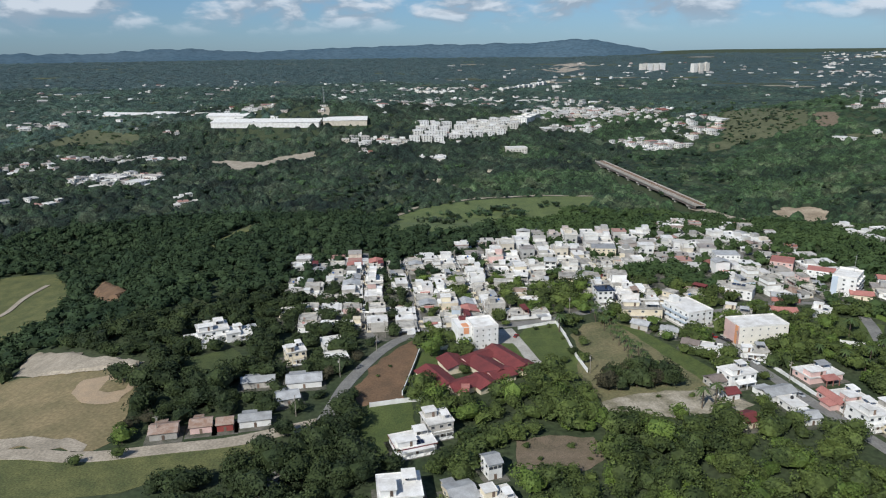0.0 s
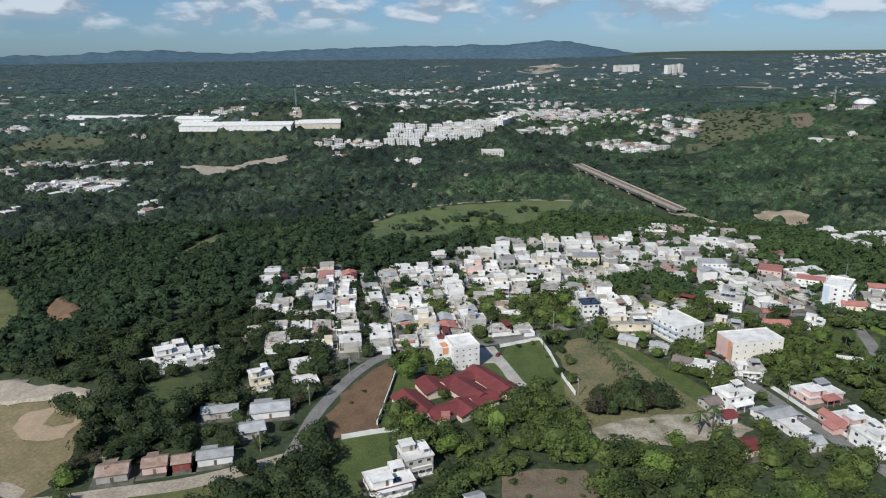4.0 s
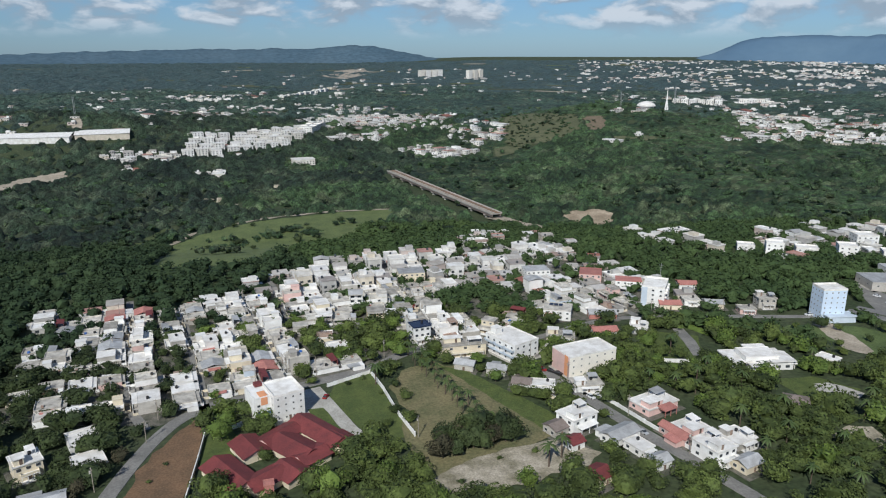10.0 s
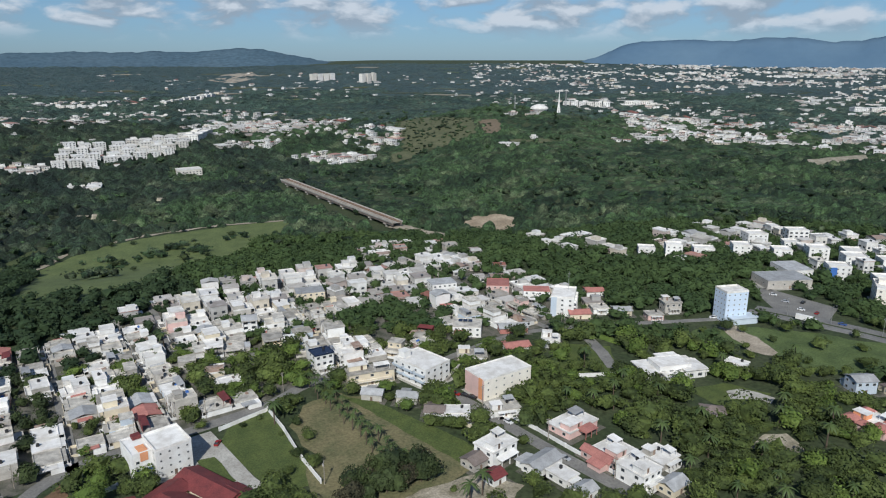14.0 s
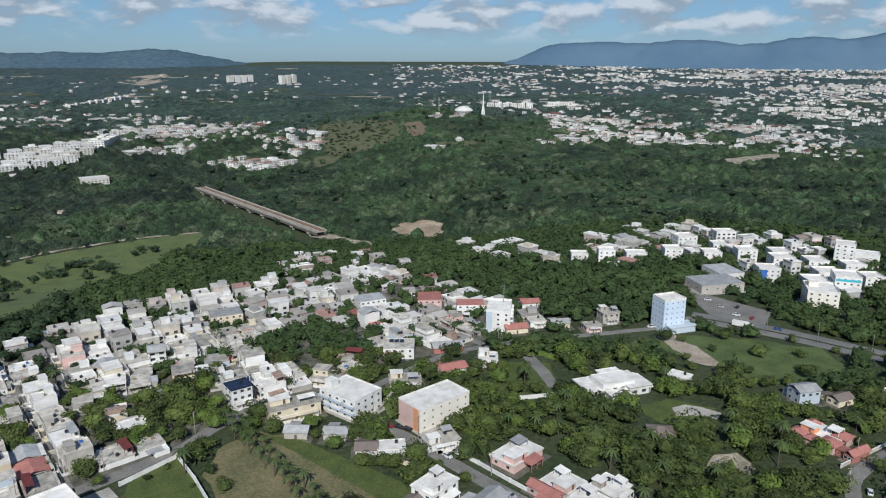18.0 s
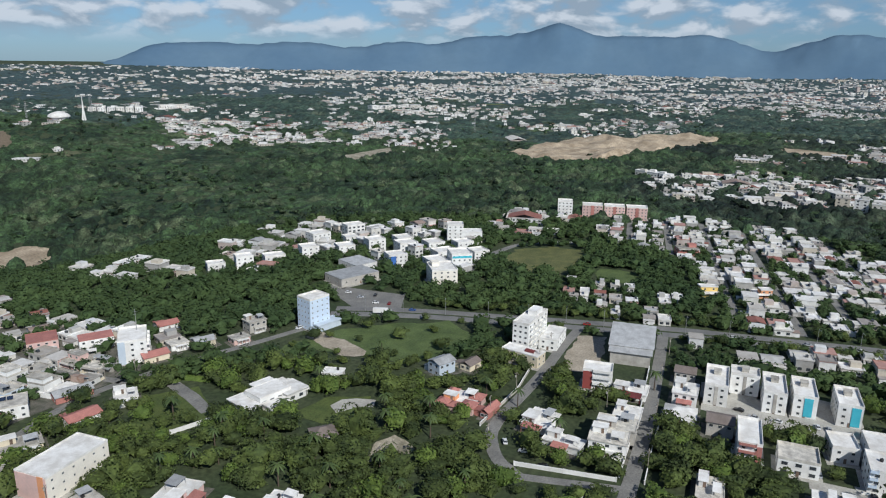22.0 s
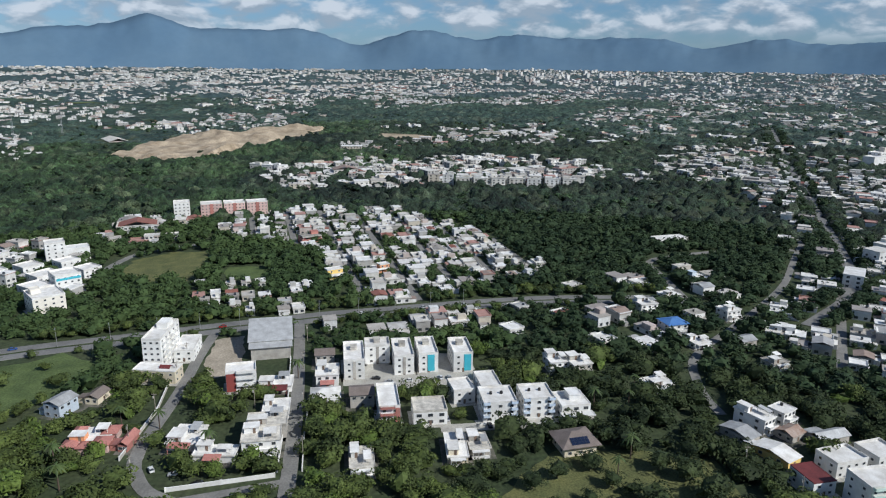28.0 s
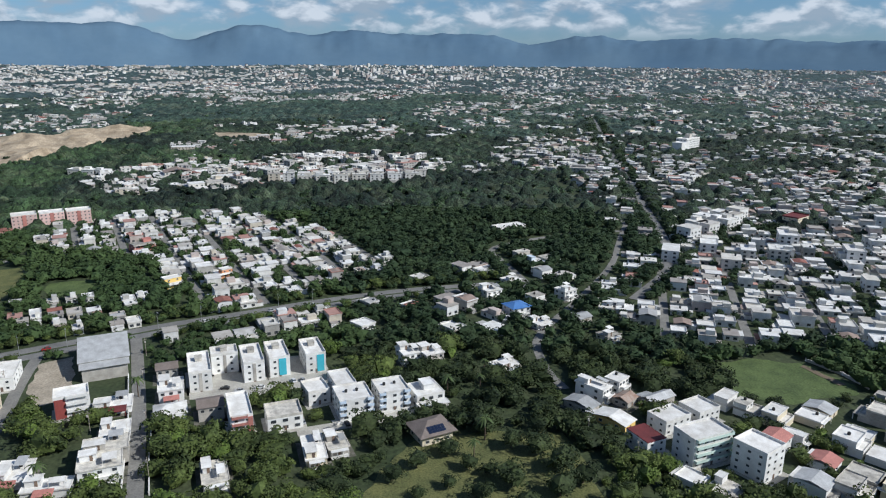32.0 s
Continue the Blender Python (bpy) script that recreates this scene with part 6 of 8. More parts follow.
suburb([(330, 290), (300, 300), (262, 345), (262, 380), (310, 372)], R(-20), 15, 17, 0.3, "low houses among trees", (1,))
suburb([(178, 560), (176, 610), (200, 668), (270, 668), (275, 600), (255, 520), (230, 545)], R(-10), 13, 15, 0.6, "low houses among trees", (1, 1, 2), detail=False)
suburb([(300, 520), (330, 600), (380, 560), (370, 500), (330, 480)], R(10), 15, 17, 0.45, "low houses among trees", (1, 1, 2), detail=False)
suburb([(450, 13), (485, -46), (478, -98), (420, -84), (373, -62), (345, -15), (367, 19), (410, 4)], R(-64), 15, 16, 0.6, "low houses among trees", (1, 1, 2), detail=False)
suburb([(-60, 262), (-52, 300), (-40, 325), (-90, 345), (-70, 300)], R(20), 13, 14, 0.4, "low houses among trees", (1, 2))

suburb([(505, -148), (700, -240), (900, -340), (1100, -560), (900, -700), (532, -456)], R(-30), 14, 16, 0.55, "suburb houses among trees", (1, 1, 2), detail=False, street_every=3)
suburb([(640, -178), (700, -150), (830, -260), (800, -300)], R(-65), 13, 15, 0.5, "suburb houses", (1, 2), detail=False)

# further quarters of the city, too far to tell their parts
def far_size(g_, size):
    """Most buildings are small; some are long halls or flats."""
    q = rng.random()
    k = 0.62 if q < 0.45 else 1.0 if q < 0.88 else 1.5
    return g_ * k * rng.uniform(*size), g_ * k * rng.uniform(*size) * (1.7 if q > 0.94 else 1.0)


def far_roof():
    return rng.choice(("flat", "flat", "flat", "flat", "zinc", "white"))


def blocked(x, y):
    return (-800 < x < 1690 and -690 < y < 1490 and cover_at(x, y) in (1, 2, 3)) or in_woods(x, y)


def quarter(cx, cy, rx, ry, n, floors=(1, 1, 2), size=(9, 14), turn=None):
    for _ in range(n):
        a, q = rng.uniform(0, 2 * math.pi), math.sqrt(rng.random())
        x, y = cx + rx * q * math.cos(a), cy + ry * q * math.sin(a)
        if blocked(x, y):
            continue
        w, d = far_size(1.0, size)
        claim(x, y, 0.0, w, d, margin=1.0)
        FAR.append((x, y, gz(x, y), (turn if turn is not None else 0.4 + 1.2 * noise.noise((x / 300.0, y / 300.0, 0.5))) + rng.uniform(-0.1, 0.1), w, d, 3.0 * rng.choice(floors), far_roof()))


def band(a0, a1, d0, d1, n, floors=(1, 1, 2), size=(8, 13), clump=0.0):
    """Houses strewn in clumps and along streets over a sector seen from the flight."""
    for _ in range(n):
        az, d = radians(rng.uniform(a0, a1)), math.sqrt(rng.uniform(d0 * d0, d1 * d1))
        x, y = 25 + d * math.sin(az), 100 + d * math.cos(az)
        if noise.noise((x / 210.0, y / 210.0, 3.7)) + 0.5 * noise.noise((x / 70.0, y / 70.0, 1.7)) < rng.uniform(-0.32, 0.10) + clump or blocked(x, y):
            continue
        w, dd = far_size(1 + d / 12000, size)
        FAR.append((x, y, gz(x, y), 0.4 + 1.2 * noise.noise((x / 300.0, y / 300.0, 0.5)) + rng.uniform(-0.12, 0.12), w, dd, 3.0 * rng.choice(floors), far_roof()))


def far_row(x0, y0, x1, y1, n, w, d, h, kind="white"):
    """A row of equal blocks."""
    for k in range(n):
        u = (k + 0.5) / n
        x, y = x0 + (x1 - x0) * u, y0 + (y1 - y0) * u
        FAR.append((x, y, gz(x, y), math.atan2(y1 - y0, x1 - x0), w, d, h, kind))


for k in range(9):      # apartment blocks beyond the dense white quarter
    x, y = 512 + 17 * (k % 3) + 9 * (k // 3), -232 - 24 * (k // 3) - 19 * (k % 3)
    FAR.append((x, y, gz(x, y), R(-68), 15, 13, 11.5, "white" if k % 3 else "flat"))
for x, y, w, d, h in ((465, -185, 22, 12, 9), (472, -222, 18, 12, 9), (432, -212, 16, 13, 9), (444, -262, 18, 14, 9), (470, -292, 20, 14, 12), (420, -306, 20, 12, 12), (450, -240, 16, 10, 9)):
    FAR.append((x, y, gz(x, y), R(-35), w, d, h, "white"))
# white housing estate beyond the river: rows of stepped slabs on both sides of a street
for i in range(9):
    for j in range(4):
        x, y = -48 + 21 * i + 5 * j + (7 if i > 2 else 0), 1240 + 27 * j + 9 * max(0, i - 2)
        if i < 8 or j > 0:
            FAR.append((x, y, gz(x, y), R(14), 15.5, 17, 10.5 + 1.5 * ((i + j) % 2), "white"))
far_row(150, 1352, 182, 1405, 3, 22, 26, 13)
far_row(172, 2103, 340, 2356, 9, 24, 14, 8)
far_row(-78, 2065, 40, 2047, 5, 20, 14, 8)
far_row(858, 92, 842, -95, 11, 13, 12, 12, "flat")
far_row(848, 60, 836, -85, 7, 16, 10, 10, "white")
far_row(838, 178, 846, 140, 2, 17, 12, 7, "white")
far_row(968, 322, 950, 272, 3, 15, 11, 8, "white")
far_row(1113, 1633, 1202, 1551, 6, 17, 15, 14)
far_row(1682, 1228, 1833, 1152, 4, 36, 24, 9)
far_row(1288, 1598, 1342, 1570, 3, 22, 16, 11)
far_row(-37, 1120, 8, 1116, 2, 18, 22, 5, "white")
FAR.append((124, 1180, gz(124, 1180), 0.1, 34, 22, 8, "white"))
quarter(760, 1262, 40, 20, 10)
quarter(310, 1470, 140, 110, 110, (1, 1, 2))
quarter(470, 1310, 70, 90, 55)
quarter(370, 1200, 55, 25, 30)
quarter(-118, 1235, 58, 28, 36)
quarter(150, 1750, 260, 150, 80)
quarter(-452, 962, 64, 50, 75)
quarter(-505, 1130, 95, 24, 44)
quarter(-635, 1055, 60, 45, 24)
quarter(-770, 1360, 60, 25, 26)
quarter(-480, 806, 40, 14, 9)
quarter(250, 1322, 55, 25, 26)
quarter(320, 1530, 180, 60, 90, (1, 2, 2))
quarter(336, 1222, 45, 22, 22)
quarter(-20, 1142, 28, 16, 7)
quarter(-132, 1172, 16, 14, 5)
quarter(-20, 2160, 120, 50, 40)
quarter(-400, 1425, 110, 25, 24)
quarter(-250, 2110, 60, 60, 18)
quarter(-305, 815, 16, 35, 9)
quarter(-300, 1075, 60, 30, 6)
quarter(660, 1090, 40, 20, 6)
quarter(-130, 1640, 170, 110, 60)
quarter(880, 1030, 90, 30, 30)
quarter(620, 330, 50, 40, 24, turn=0.3)
quarter(930, 190, 120, 120, 110, (1, 1, 2), turn=0.3)
quarter(960, -20, 110, 130, 150, (1, 2, 2, 3), turn=0.5)
quarter(900, -330, 110, 70, 60, (1, 2, 2), turn=-0.5)
band(-42, 5, 1150, 2600, 300, clump=0.06)
band(0, 30, 1900, 3600, 260, clump=0.08)
band(40, 62, 1180, 1650, 950, clump=-0.10)
band(30, 62, 1650, 2900, 900, clump=0.04)
band(58, 72, 1560, 3200, 1050)
band(70, 92, 1450, 3200, 2000)
band(84, 140, 860, 1300, 1350, (1, 1, 2), clump=0.0)
band(92, 140, 1300, 2700, 4500, clump=0.0)
band(84, 97, 2000, 2900, 700)
band(28, 46, 2600, 4450, 900, (1, 1, 2), (8, 14), clump=0.04)
band(44, 140, 2700, 4450, 9000, (1, 1, 2, 2, 3), (8, 15), clump=-0.05)
for _ in range(60):     # taller blocks of the city centre
    az, d = radians(rng.gauss(101, 6)), rng.uniform(3000, 4300)
    x, y = 25 + d * math.sin(az), 100 + d * math.cos(az)
    FAR.append((x, y, gz(x, y), 0.3, rng.uniform(10, 18), rng.uniform(10, 18), rng.uniform(9, 24), rng.choice(("flat", "white"))))
far_row(807, 2954, 920, 2988, 4, 22, 20, 30)        # white towers on the northern plain
far_row(972, 2822, 1056, 2864, 3, 20, 18, 34)
# long low factory halls with pale grey roofs
for x, y, w, d, turn in ((-665, 1535, 125, 80, -0.25), (-560, 1500, 100, 60, -0.4), (-402, 1378, 92, 36, -0.14), (-322, 1328, 200, 58, -0.05), (-180, 1338, 80, 60, 0.08), (1320, 640, 60, 30, 0.6)):
    FAR.append((x, y, gz(x, y) - 1.5, turn, w, d, 2.6, "plain"))


PANE_X = ([(-0.95, 0, -0.1), (0.95, 0, -0.1), (0.95, 0, 1.4), (-0.95, 0, 1.4)], [(0, 1, 2, 3)])
PANE_Y = ([(0, -0.95, -0.1), (0, 0.95, -0.1), (0, 0.95, 1.4), (0, -0.95, 1.4)], [(0, 1, 2, 3)])


def far_houses():
    """All the distant houses as joined walls, roofs and window strips."""
    sets = {"w": ([], []), "k": ([], []), "r": ([], []), "z": ([], []), "g": ([], [])}

    def add(key, shape, m):
        v, f = sets[key]
        k = len(v)
        v.extend(tuple(m @ Vector(p)) for p in shape[0])
        for q in shape[1]:
            f.append((k + q[0], k + q[1], k + q[2]))
            if len(q) == 4:
                f.append((k + q[0], k + q[2], k + q[3]))

    r2 = random.Random(21)
    for x, y, z, turn, w, d, h, kind in FAR:
        m = Matrix.Translation((x, y, z - 0.3)) @ Matrix.Rotation(turn, 4, "Z")
        add("k" if kind == "white" else "w", box(w, d, h + (7.3 if kind == "plain" else 2.3), -7 if kind == "plain" else -2), m)
        far = math.hypot(x - 25, y - 100)
        if kind in ("white", "plain"):
            add("k", box(w + 0.6, d + 0.6, 0.35, h + 0.3) if kind == "white" else gable(w + 2, d + 2, 4.5), m if kind == "white" else m @ Matrix.Translation((0, 0, h + 0.3)))
            if kind == "white":
                if r2.random() < 0.45:
                    add("k", box(w * 0.5, d * 0.45, 2.4, h + 0.65), m @ Matrix.Translation((w * r2.choice((-0.24, 0.24)), d * r2.choice((-0.26, 0.26)), 0)))
        if far < 1150 and kind != "plain":       # lower annexes, terraces and tanks break up the outlines
            aw, ad = w * r2.uniform(0.4, 0.9), d * r2.uniform(0.25, 0.5)
            sx, sy = (w - aw) / 2 * r2.choice((-1, 1)), (d + ad) / 2 * r2.choice((-1, 1))
            ma = m @ Matrix.Translation((sx, sy, 0))
            add(r2.choice(("w", "k")), box(aw, ad, 4.7, -2), ma)
            add(r2.choice(("r", "z", "r", "k")), box(aw + 0.5, ad + 0.5, 0.25, 2.7), ma)
            if r2.random() < 0.5:
                add(r2.choice(("r", "k")), tray(w + 0.7, d + 0.7, 0.1, 0.55), m @ Matrix.Translation((0, 0, h + 0.66)))
            if r2.random() < 0.4:
                add("g", box(1.2, 1.2, 1.3, h + 0.65), m @ Matrix.Translation((w * r2.uniform(-0.35, 0.35), d * r2.uniform(-0.35, 0.35), 0)))
        if kind == "flat":
            add("r", box(w + 0.6, d + 0.6, 0.35, h + 0.3), m)
            if r2.random() < 0.35:
                add("w", box(w * 0.5, d * 0.5, 2.6, h + 0.65), m @ Matrix.Translation((w * 0.2, d * 0.15, 0)))
        elif kind not in ("white", "plain"):
            add("z", gable(w + 0.8, d + 0.8, min(4.0, d * 0.13)), m @ Matrix.Translation((0, 0, h + 0.3)))
        if far < 2500 and kind != "plain":
            for k in range(max(1, int(h / 3.0))):
                for side in (-1, 1):
                    n = max(2, int(w / 4.5))
                    for i in range(n):
                        add("g", PANE_X, m @ Matrix.Translation((0, 0, 3.0 * k + 1.2)) @ Matrix.Translation(((i + 0.5) / n * w - w / 2, side * (d / 2 + 0.04), 0)))
                    n = max(2, int(d / 4.5)) if far < 1300 else 1
                    for i in range(n):
                        add("g", PANE_Y, m @ Matrix.Translation((0, 0, 3.0 * k + 1.2)) @ Matrix.Translation((side * (w / 2 + 0.04), (i + 0.5) / n * d - d / 2, 0)))
    for key, nm, mat, label in (("k", "distant_white_blocks", M_FARWHITE, "white estate blocks and pale warehouses beyond the river"), ("w", "distant_house_walls", M_FARHOUSE, "pale painted walls of distant houses"), ("r", "distant_flat_roofs", M_FARROOF, "whitish flat roofs of distant houses"),
                                ("z", "distant_sheet_roofs", M_ZINCFAR, "grey and rusty sheet roofs of distant houses"), ("g", "distant_windows", M_GLASS, "dark windows of distant houses")):
        v, f = sets[key]
        ob = new(nm, big_mesh(nm, np.array(v), np.array(f), mat))
        tagged(ob, label, "houses", kind="stuff")


M_FARWHITE = palette("distant_white_paint", [(0.84, 0.83, 0.80), (0.78, 0.76, 0.71), (0.70, 0.67, 0.61), (0.82, 0.81, 0.79), (0.74, 0.73, 0.71)])
M_FARROOF = palette("distant_roof_concrete", [(0.78, 0.77, 0.74), (0.60, 0.57, 0.53), (0.44, 0.41, 0.37), (0.74, 0.72, 0.69), (0.36, 0.33, 0.31), (0.66, 0.64, 0.60), (0.80, 0.79, 0.77), (0.52, 0.49, 0.45), (0.46, 0.27, 0.23)])
M_ZINCFAR = palette("distant_sheet_metal", [(0.42, 0.42, 0.42), (0.34, 0.26, 0.22), (0.50, 0.49, 0.47), (0.30, 0.13, 0.10), (0.36, 0.33, 0.30)], 0.7)
far_houses()

# ---- rail bridge over the river ----
BA, BB = Vector((236, 1052, 0)), Vector((277, 740, 0))
bd = BB - BA
bl = bd.length
bt = math.atan2(bd.y, bd.x)
bmid = (BA + BB) / 2
bridge = thing("bridge", bmid.x, bmid.y, bt, "long weathered concrete railway bridge on piers", "bridge", z=-24.5)
part("deck", box(bl, 13, 0.9, 1.1), M_GREY, bridge)
for sy in (-1, 1):
    part("girder", box(bl, 0.9, 2.6, -1.5), M_BROWNROOF, bridge, (0, sy * 5.0, 0), 0, "dark brown girder")
    part("parapet", box(bl, 0.4, 1.0), M_GREY, bridge, (0, sy * 6.3, 2.0))
    part("rail", box(bl, 0.2, 0.25), M_RUST, bridge, (0, 2.6 + sy * 0.75, 2.3))
part("track_bed", box(bl, 4.5, 0.3), M_DIRT, bridge, (0, 2.6, 2.0), 0, "brown ballasted track bed")
part("walkway", box(bl, 3.6, 0.12), M_SAND, bridge, (0, -3.4, 2.0), 0, "pale dusty roadway")
for k in range(9):
    u = -bl / 2 + bl * (k + 0.5) / 9
    pier = part("pier", box(2.2, 8.5, 17, -17), M_GREY, bridge, (u, 0, -1.5))
    part("cap", box(3.2, 12.4, 1.2), M_GREY, pier, (0, 0, -1.2))
paint_line([(230, 1050), (271, 742)], 34, 3)
drape("approach", [(268, 748), (286, 752), (300, 715), (318, 680), (306, 672), (286, 706)], M_SAND, "dusty bridge approach", "road", lift=2.0)

# ---- distant mountains: a ring of ridges behind everything ----
def ridge_height(az):
    """Height of the skyline over the ground, by compass degrees."""
    bumps = ((-32, 9, 43), (-20, 5, 56), (-10, 5, 42), (-3, 5, 61), (4.5, 5, 66), (11.5, 4, 91), (40, 3, 79), (44, 4, 118), (51, 5, 148), (58, 3.2, 136), (64, 4, 191), (70, 3.6, 217), (71, 1.8, 47), (76, 4, 197), (82, 4, 212), (89, 3, 183), (92.5, 3, 131), (98, 4, 190), (104, 4, 135), (109, 4, 138), (116, 4, 148), (124, 6, 149), (134, 8, 117), (148, 10, 189))
    return 6 + sum(h * math.exp(-((az - c) / s) ** 2) for c, s, h in bumps)


mv, mf = [], []
AZ = np.arange(-70, 170.01, 0.25)
LAYERS = ((4400, 0.0), (4520, 0.30), (4620, 0.62), (4700, 0.86), (4760, 1.0), (4860, 0.6))
for az in AZ:
    h = ridge_height(float(az))
    for k, (r, q) in enumerate(LAYERS):
        a = radians(float(az))
        n1 = noise.fractal((math.sin(a) * 14 + 5, math.cos(a) * 14, k * 0.9), 1.0, 2.0, 5)
        x, y = CX + r * math.sin(a), CY + r * math.cos(a)
        mv.append((x, y, gz(x, y) - float(far_swell(np.float64(x), np.float64(y))) - 6 + h * q * (1 + 0.06 * n1) + (3 * n1 + 9 * noise.fractal((math.sin(a) * 60, math.cos(a) * 60, k * 0.7), 1.0, 2.0, 4)) * q))
nl = len(LAYERS)
for nm, lo, hi, mt, label in (("northern_ridge", -70, 30, M_RIDGE, "low wooded ridge on the northern horizon, tinted with haze slate"), ("mountains", 30, 170, M_MOUNT, "long mountain range on the horizon, haze blue in its colour")):
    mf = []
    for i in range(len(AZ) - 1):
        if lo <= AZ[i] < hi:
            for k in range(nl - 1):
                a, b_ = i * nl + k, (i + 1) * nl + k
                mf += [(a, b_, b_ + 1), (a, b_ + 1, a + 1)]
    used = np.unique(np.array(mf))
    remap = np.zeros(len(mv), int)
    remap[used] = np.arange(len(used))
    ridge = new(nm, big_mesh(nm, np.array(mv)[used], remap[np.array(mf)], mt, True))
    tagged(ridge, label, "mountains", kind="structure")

# ---- trees ----


def ico(sub):
    bm = bmesh.new()
    bmesh.ops.create_icosphere(bm, subdivisions=sub, radius=1.0)
    v = np.array([p.co[:] for p in bm.verts])
    f = np.array([[p.index for p in q.verts] for q in bm.faces])
    bm.free()
    return v, f


ICO1, ICO2 = ico(1), ico(2)


def crown(seed, cards, size, core=ICO2, flat=0.8, lobes=6):
    """A lumpy crown of leaf clumps round a shaded core; radius about 1, base at z 0."""
    g = np.random.RandomState(seed)
    lc = g.normal(size=(lobes, 3)) * (0.42, 0.42, 0.26)
    lr = g.uniform(0.42, 0.66, lobes)
    v, f = core
    n = v / np.linalg.norm(v, axis=1)[:, None]
    reach = np.max(np.maximum(0.25, (n @ lc.T) + np.sqrt(np.maximum(0.02, lr ** 2 - (np.sum(lc ** 2, 1) - (n @ lc.T) ** 2)))), axis=1)
    cv = n * (reach * 0.92 * g.uniform(0.88, 1.06, len(n)))[:, None]
    verts, tris = [cv], [f]
    k = len(cv)
    which = g.randint(0, lobes, cards)
    dirs = g.normal(size=(cards, 3))
    dirs[:, 2] = np.abs(dirs[:, 2]) * 0.9 + dirs[:, 2] * 0.25
    dirs /= np.linalg.norm(dirs, axis=1)[:, None]
    pos = lc[which] + dirs * (lr[which] * g.uniform(0.90, 1.08, cards))[:, None]
    nrm = dirs + g.normal(size=(cards, 3)) * 0.45
    nrm /= np.linalg.norm(nrm, axis=1)[:, None]
    up = g.normal(size=(cards, 3))
    ta = np.cross(nrm, up)
    ta /= np.linalg.norm(ta, axis=1)[:, None]
    tb = np.cross(nrm, ta)
    sa, sb = size * g.uniform(0.6, 1.3, (cards, 1)), size * g.uniform(0.6, 1.2, (cards, 1))
    leaf = np.stack([pos - ta * sa - tb * sb * 0.6, pos + ta * sa - tb * sb * 0.6, pos + tb * sb * 1.2 - nrm * size * 0.2], 1)
    verts.append(leaf.reshape(-1, 3))
    tris.append(k + np.arange(cards)[:, None] * 3 + [[0, 1, 2]])
    v = np.concatenate(verts)
    v[:, 2] = v[:, 2] * flat
    v[:, 2] -= v[:len(cv), 2].min()
    return v, np.concatenate(tris)


CROWNS = [crown(100 + k, 660, 0.082, ICO1, lobes=9) for k in range(8)]
CROWNS += [crown(150 + k, 340, 0.112, ICO1, lobes=9) for k in range(8)]      # lighter ones to stand further off
MIDS = [crown(200 + k, 70, 0.17, ICO1, 0.75) for k in range(8)]


def scatter(name, places, protos, mat, label, seed=1):
    """Many trees joined into one mesh; places are rows of x, y, z, radius, height factor."""
    g = np.random.RandomState(seed)
    places = np.asarray(places)
    vs, ts, k = [], [], 0
    which = g.randint(0, len(protos), len(places))
    if protos is CROWNS:
        which = which // 2 + 8 * (np.hypot(places[:, 0] - 25, places[:, 1] - 100) > 215)
    for p, (v, f) in enumerate(protos):
        sel = places[which == p]
        if not len(sel):
            continue
        a = g.uniform(0, 2 * np.pi, len(sel))
        c, s = np.cos(a)[:, None], np.sin(a)[:, None]
        r = sel[:, 3:4]
        x = (v[:, 0] * c - v[:, 1] * s) * r + sel[:, 0:1]
        y = (v[:, 0] * s + v[:, 1] * c) * r + sel[:, 1:2]
        z = v[:, 2] * r * sel[:, 4:5] + sel[:, 2:3]
        vs.append(np.stack([x, y, z], 2).reshape(-1, 3))
        ts.append((f[None] + (np.arange(len(sel)) * len(v))[:, None, None] + k).reshape(-1, 3))
        k += len(sel) * len(v)
    ob = new(name, big_mesh(name, np.concatenate(vs), np.concatenate(ts), mat))
    return tagged(ob, label, "trees", kind="stuff")


def tree_chance(x, y):
    if bool(inside(TOWN_AREA, np.float64(x), np.float64(y))):
        return 1.0 if in_clump(x, y) else 0.9 if x < -62 or x > 195 else 0.85
    return (0.45 if zone[int((y - GY0) / CELL), int((x - GX0) / CELL)] == 2 else 1.0) if in_suburb(x, y) else 0.88


g = np.random.RandomState(5)
near, mid = [], []
step = 5.3
for y in np.arange(-330, 760, step):
    for x in np.arange(-420, 780, step):
        d = math.hypot(x - 25, y - 100)
        az = math.degrees(math.atan2(x - 25, y - 100))
        if d < 90 or d > 660 or az < -50 or az > 150:
            continue
        px, py = x + g.uniform(-2.4, 2.4), y + g.uniform(-2.4, 2.4)
        if g.rand() > tree_chance(px, py) * (0.78 if d > 380 else 0.66 if d > 120 else 0.8):
            continue
        tight = bool(inside(TOWN_AREA, np.float64(px), np.float64(py))) and not in_clump(px, py)
        q = 0.5 if tight else 0.7 if in_suburb(px, py) else 2.4
        if any(cover_at(px + dx, py + dy) in (1, 2, 3) for dx, dy in ((0, 0), (q, 0), (-q, 0), (0, q), (0, -q))):
            continue
        r = g.uniform(2.0, 4.5) if tight else g.uniform(2.0, 4.3) if in_suburb(px, py) else g.uniform(2.8, 6.2) if d > 330 else g.uniform(2.7, 6.0) if g.rand() < 0.85 else g.uniform(1.4, 2.6)
        (near if d < 330 else mid).append((px, py, gz(px, py) + r * 0.18, r, g.uniform(0.8, 1.25)))
for x, y in TOWN_TREES:
    r = g.uniform(2.4, 4.4)
    (near if math.hypot(x - 25, y - 100) < 330 else mid).append((x, y, gz(x, y) + r * 0.25, r, g.uniform(0.9, 1.25)))
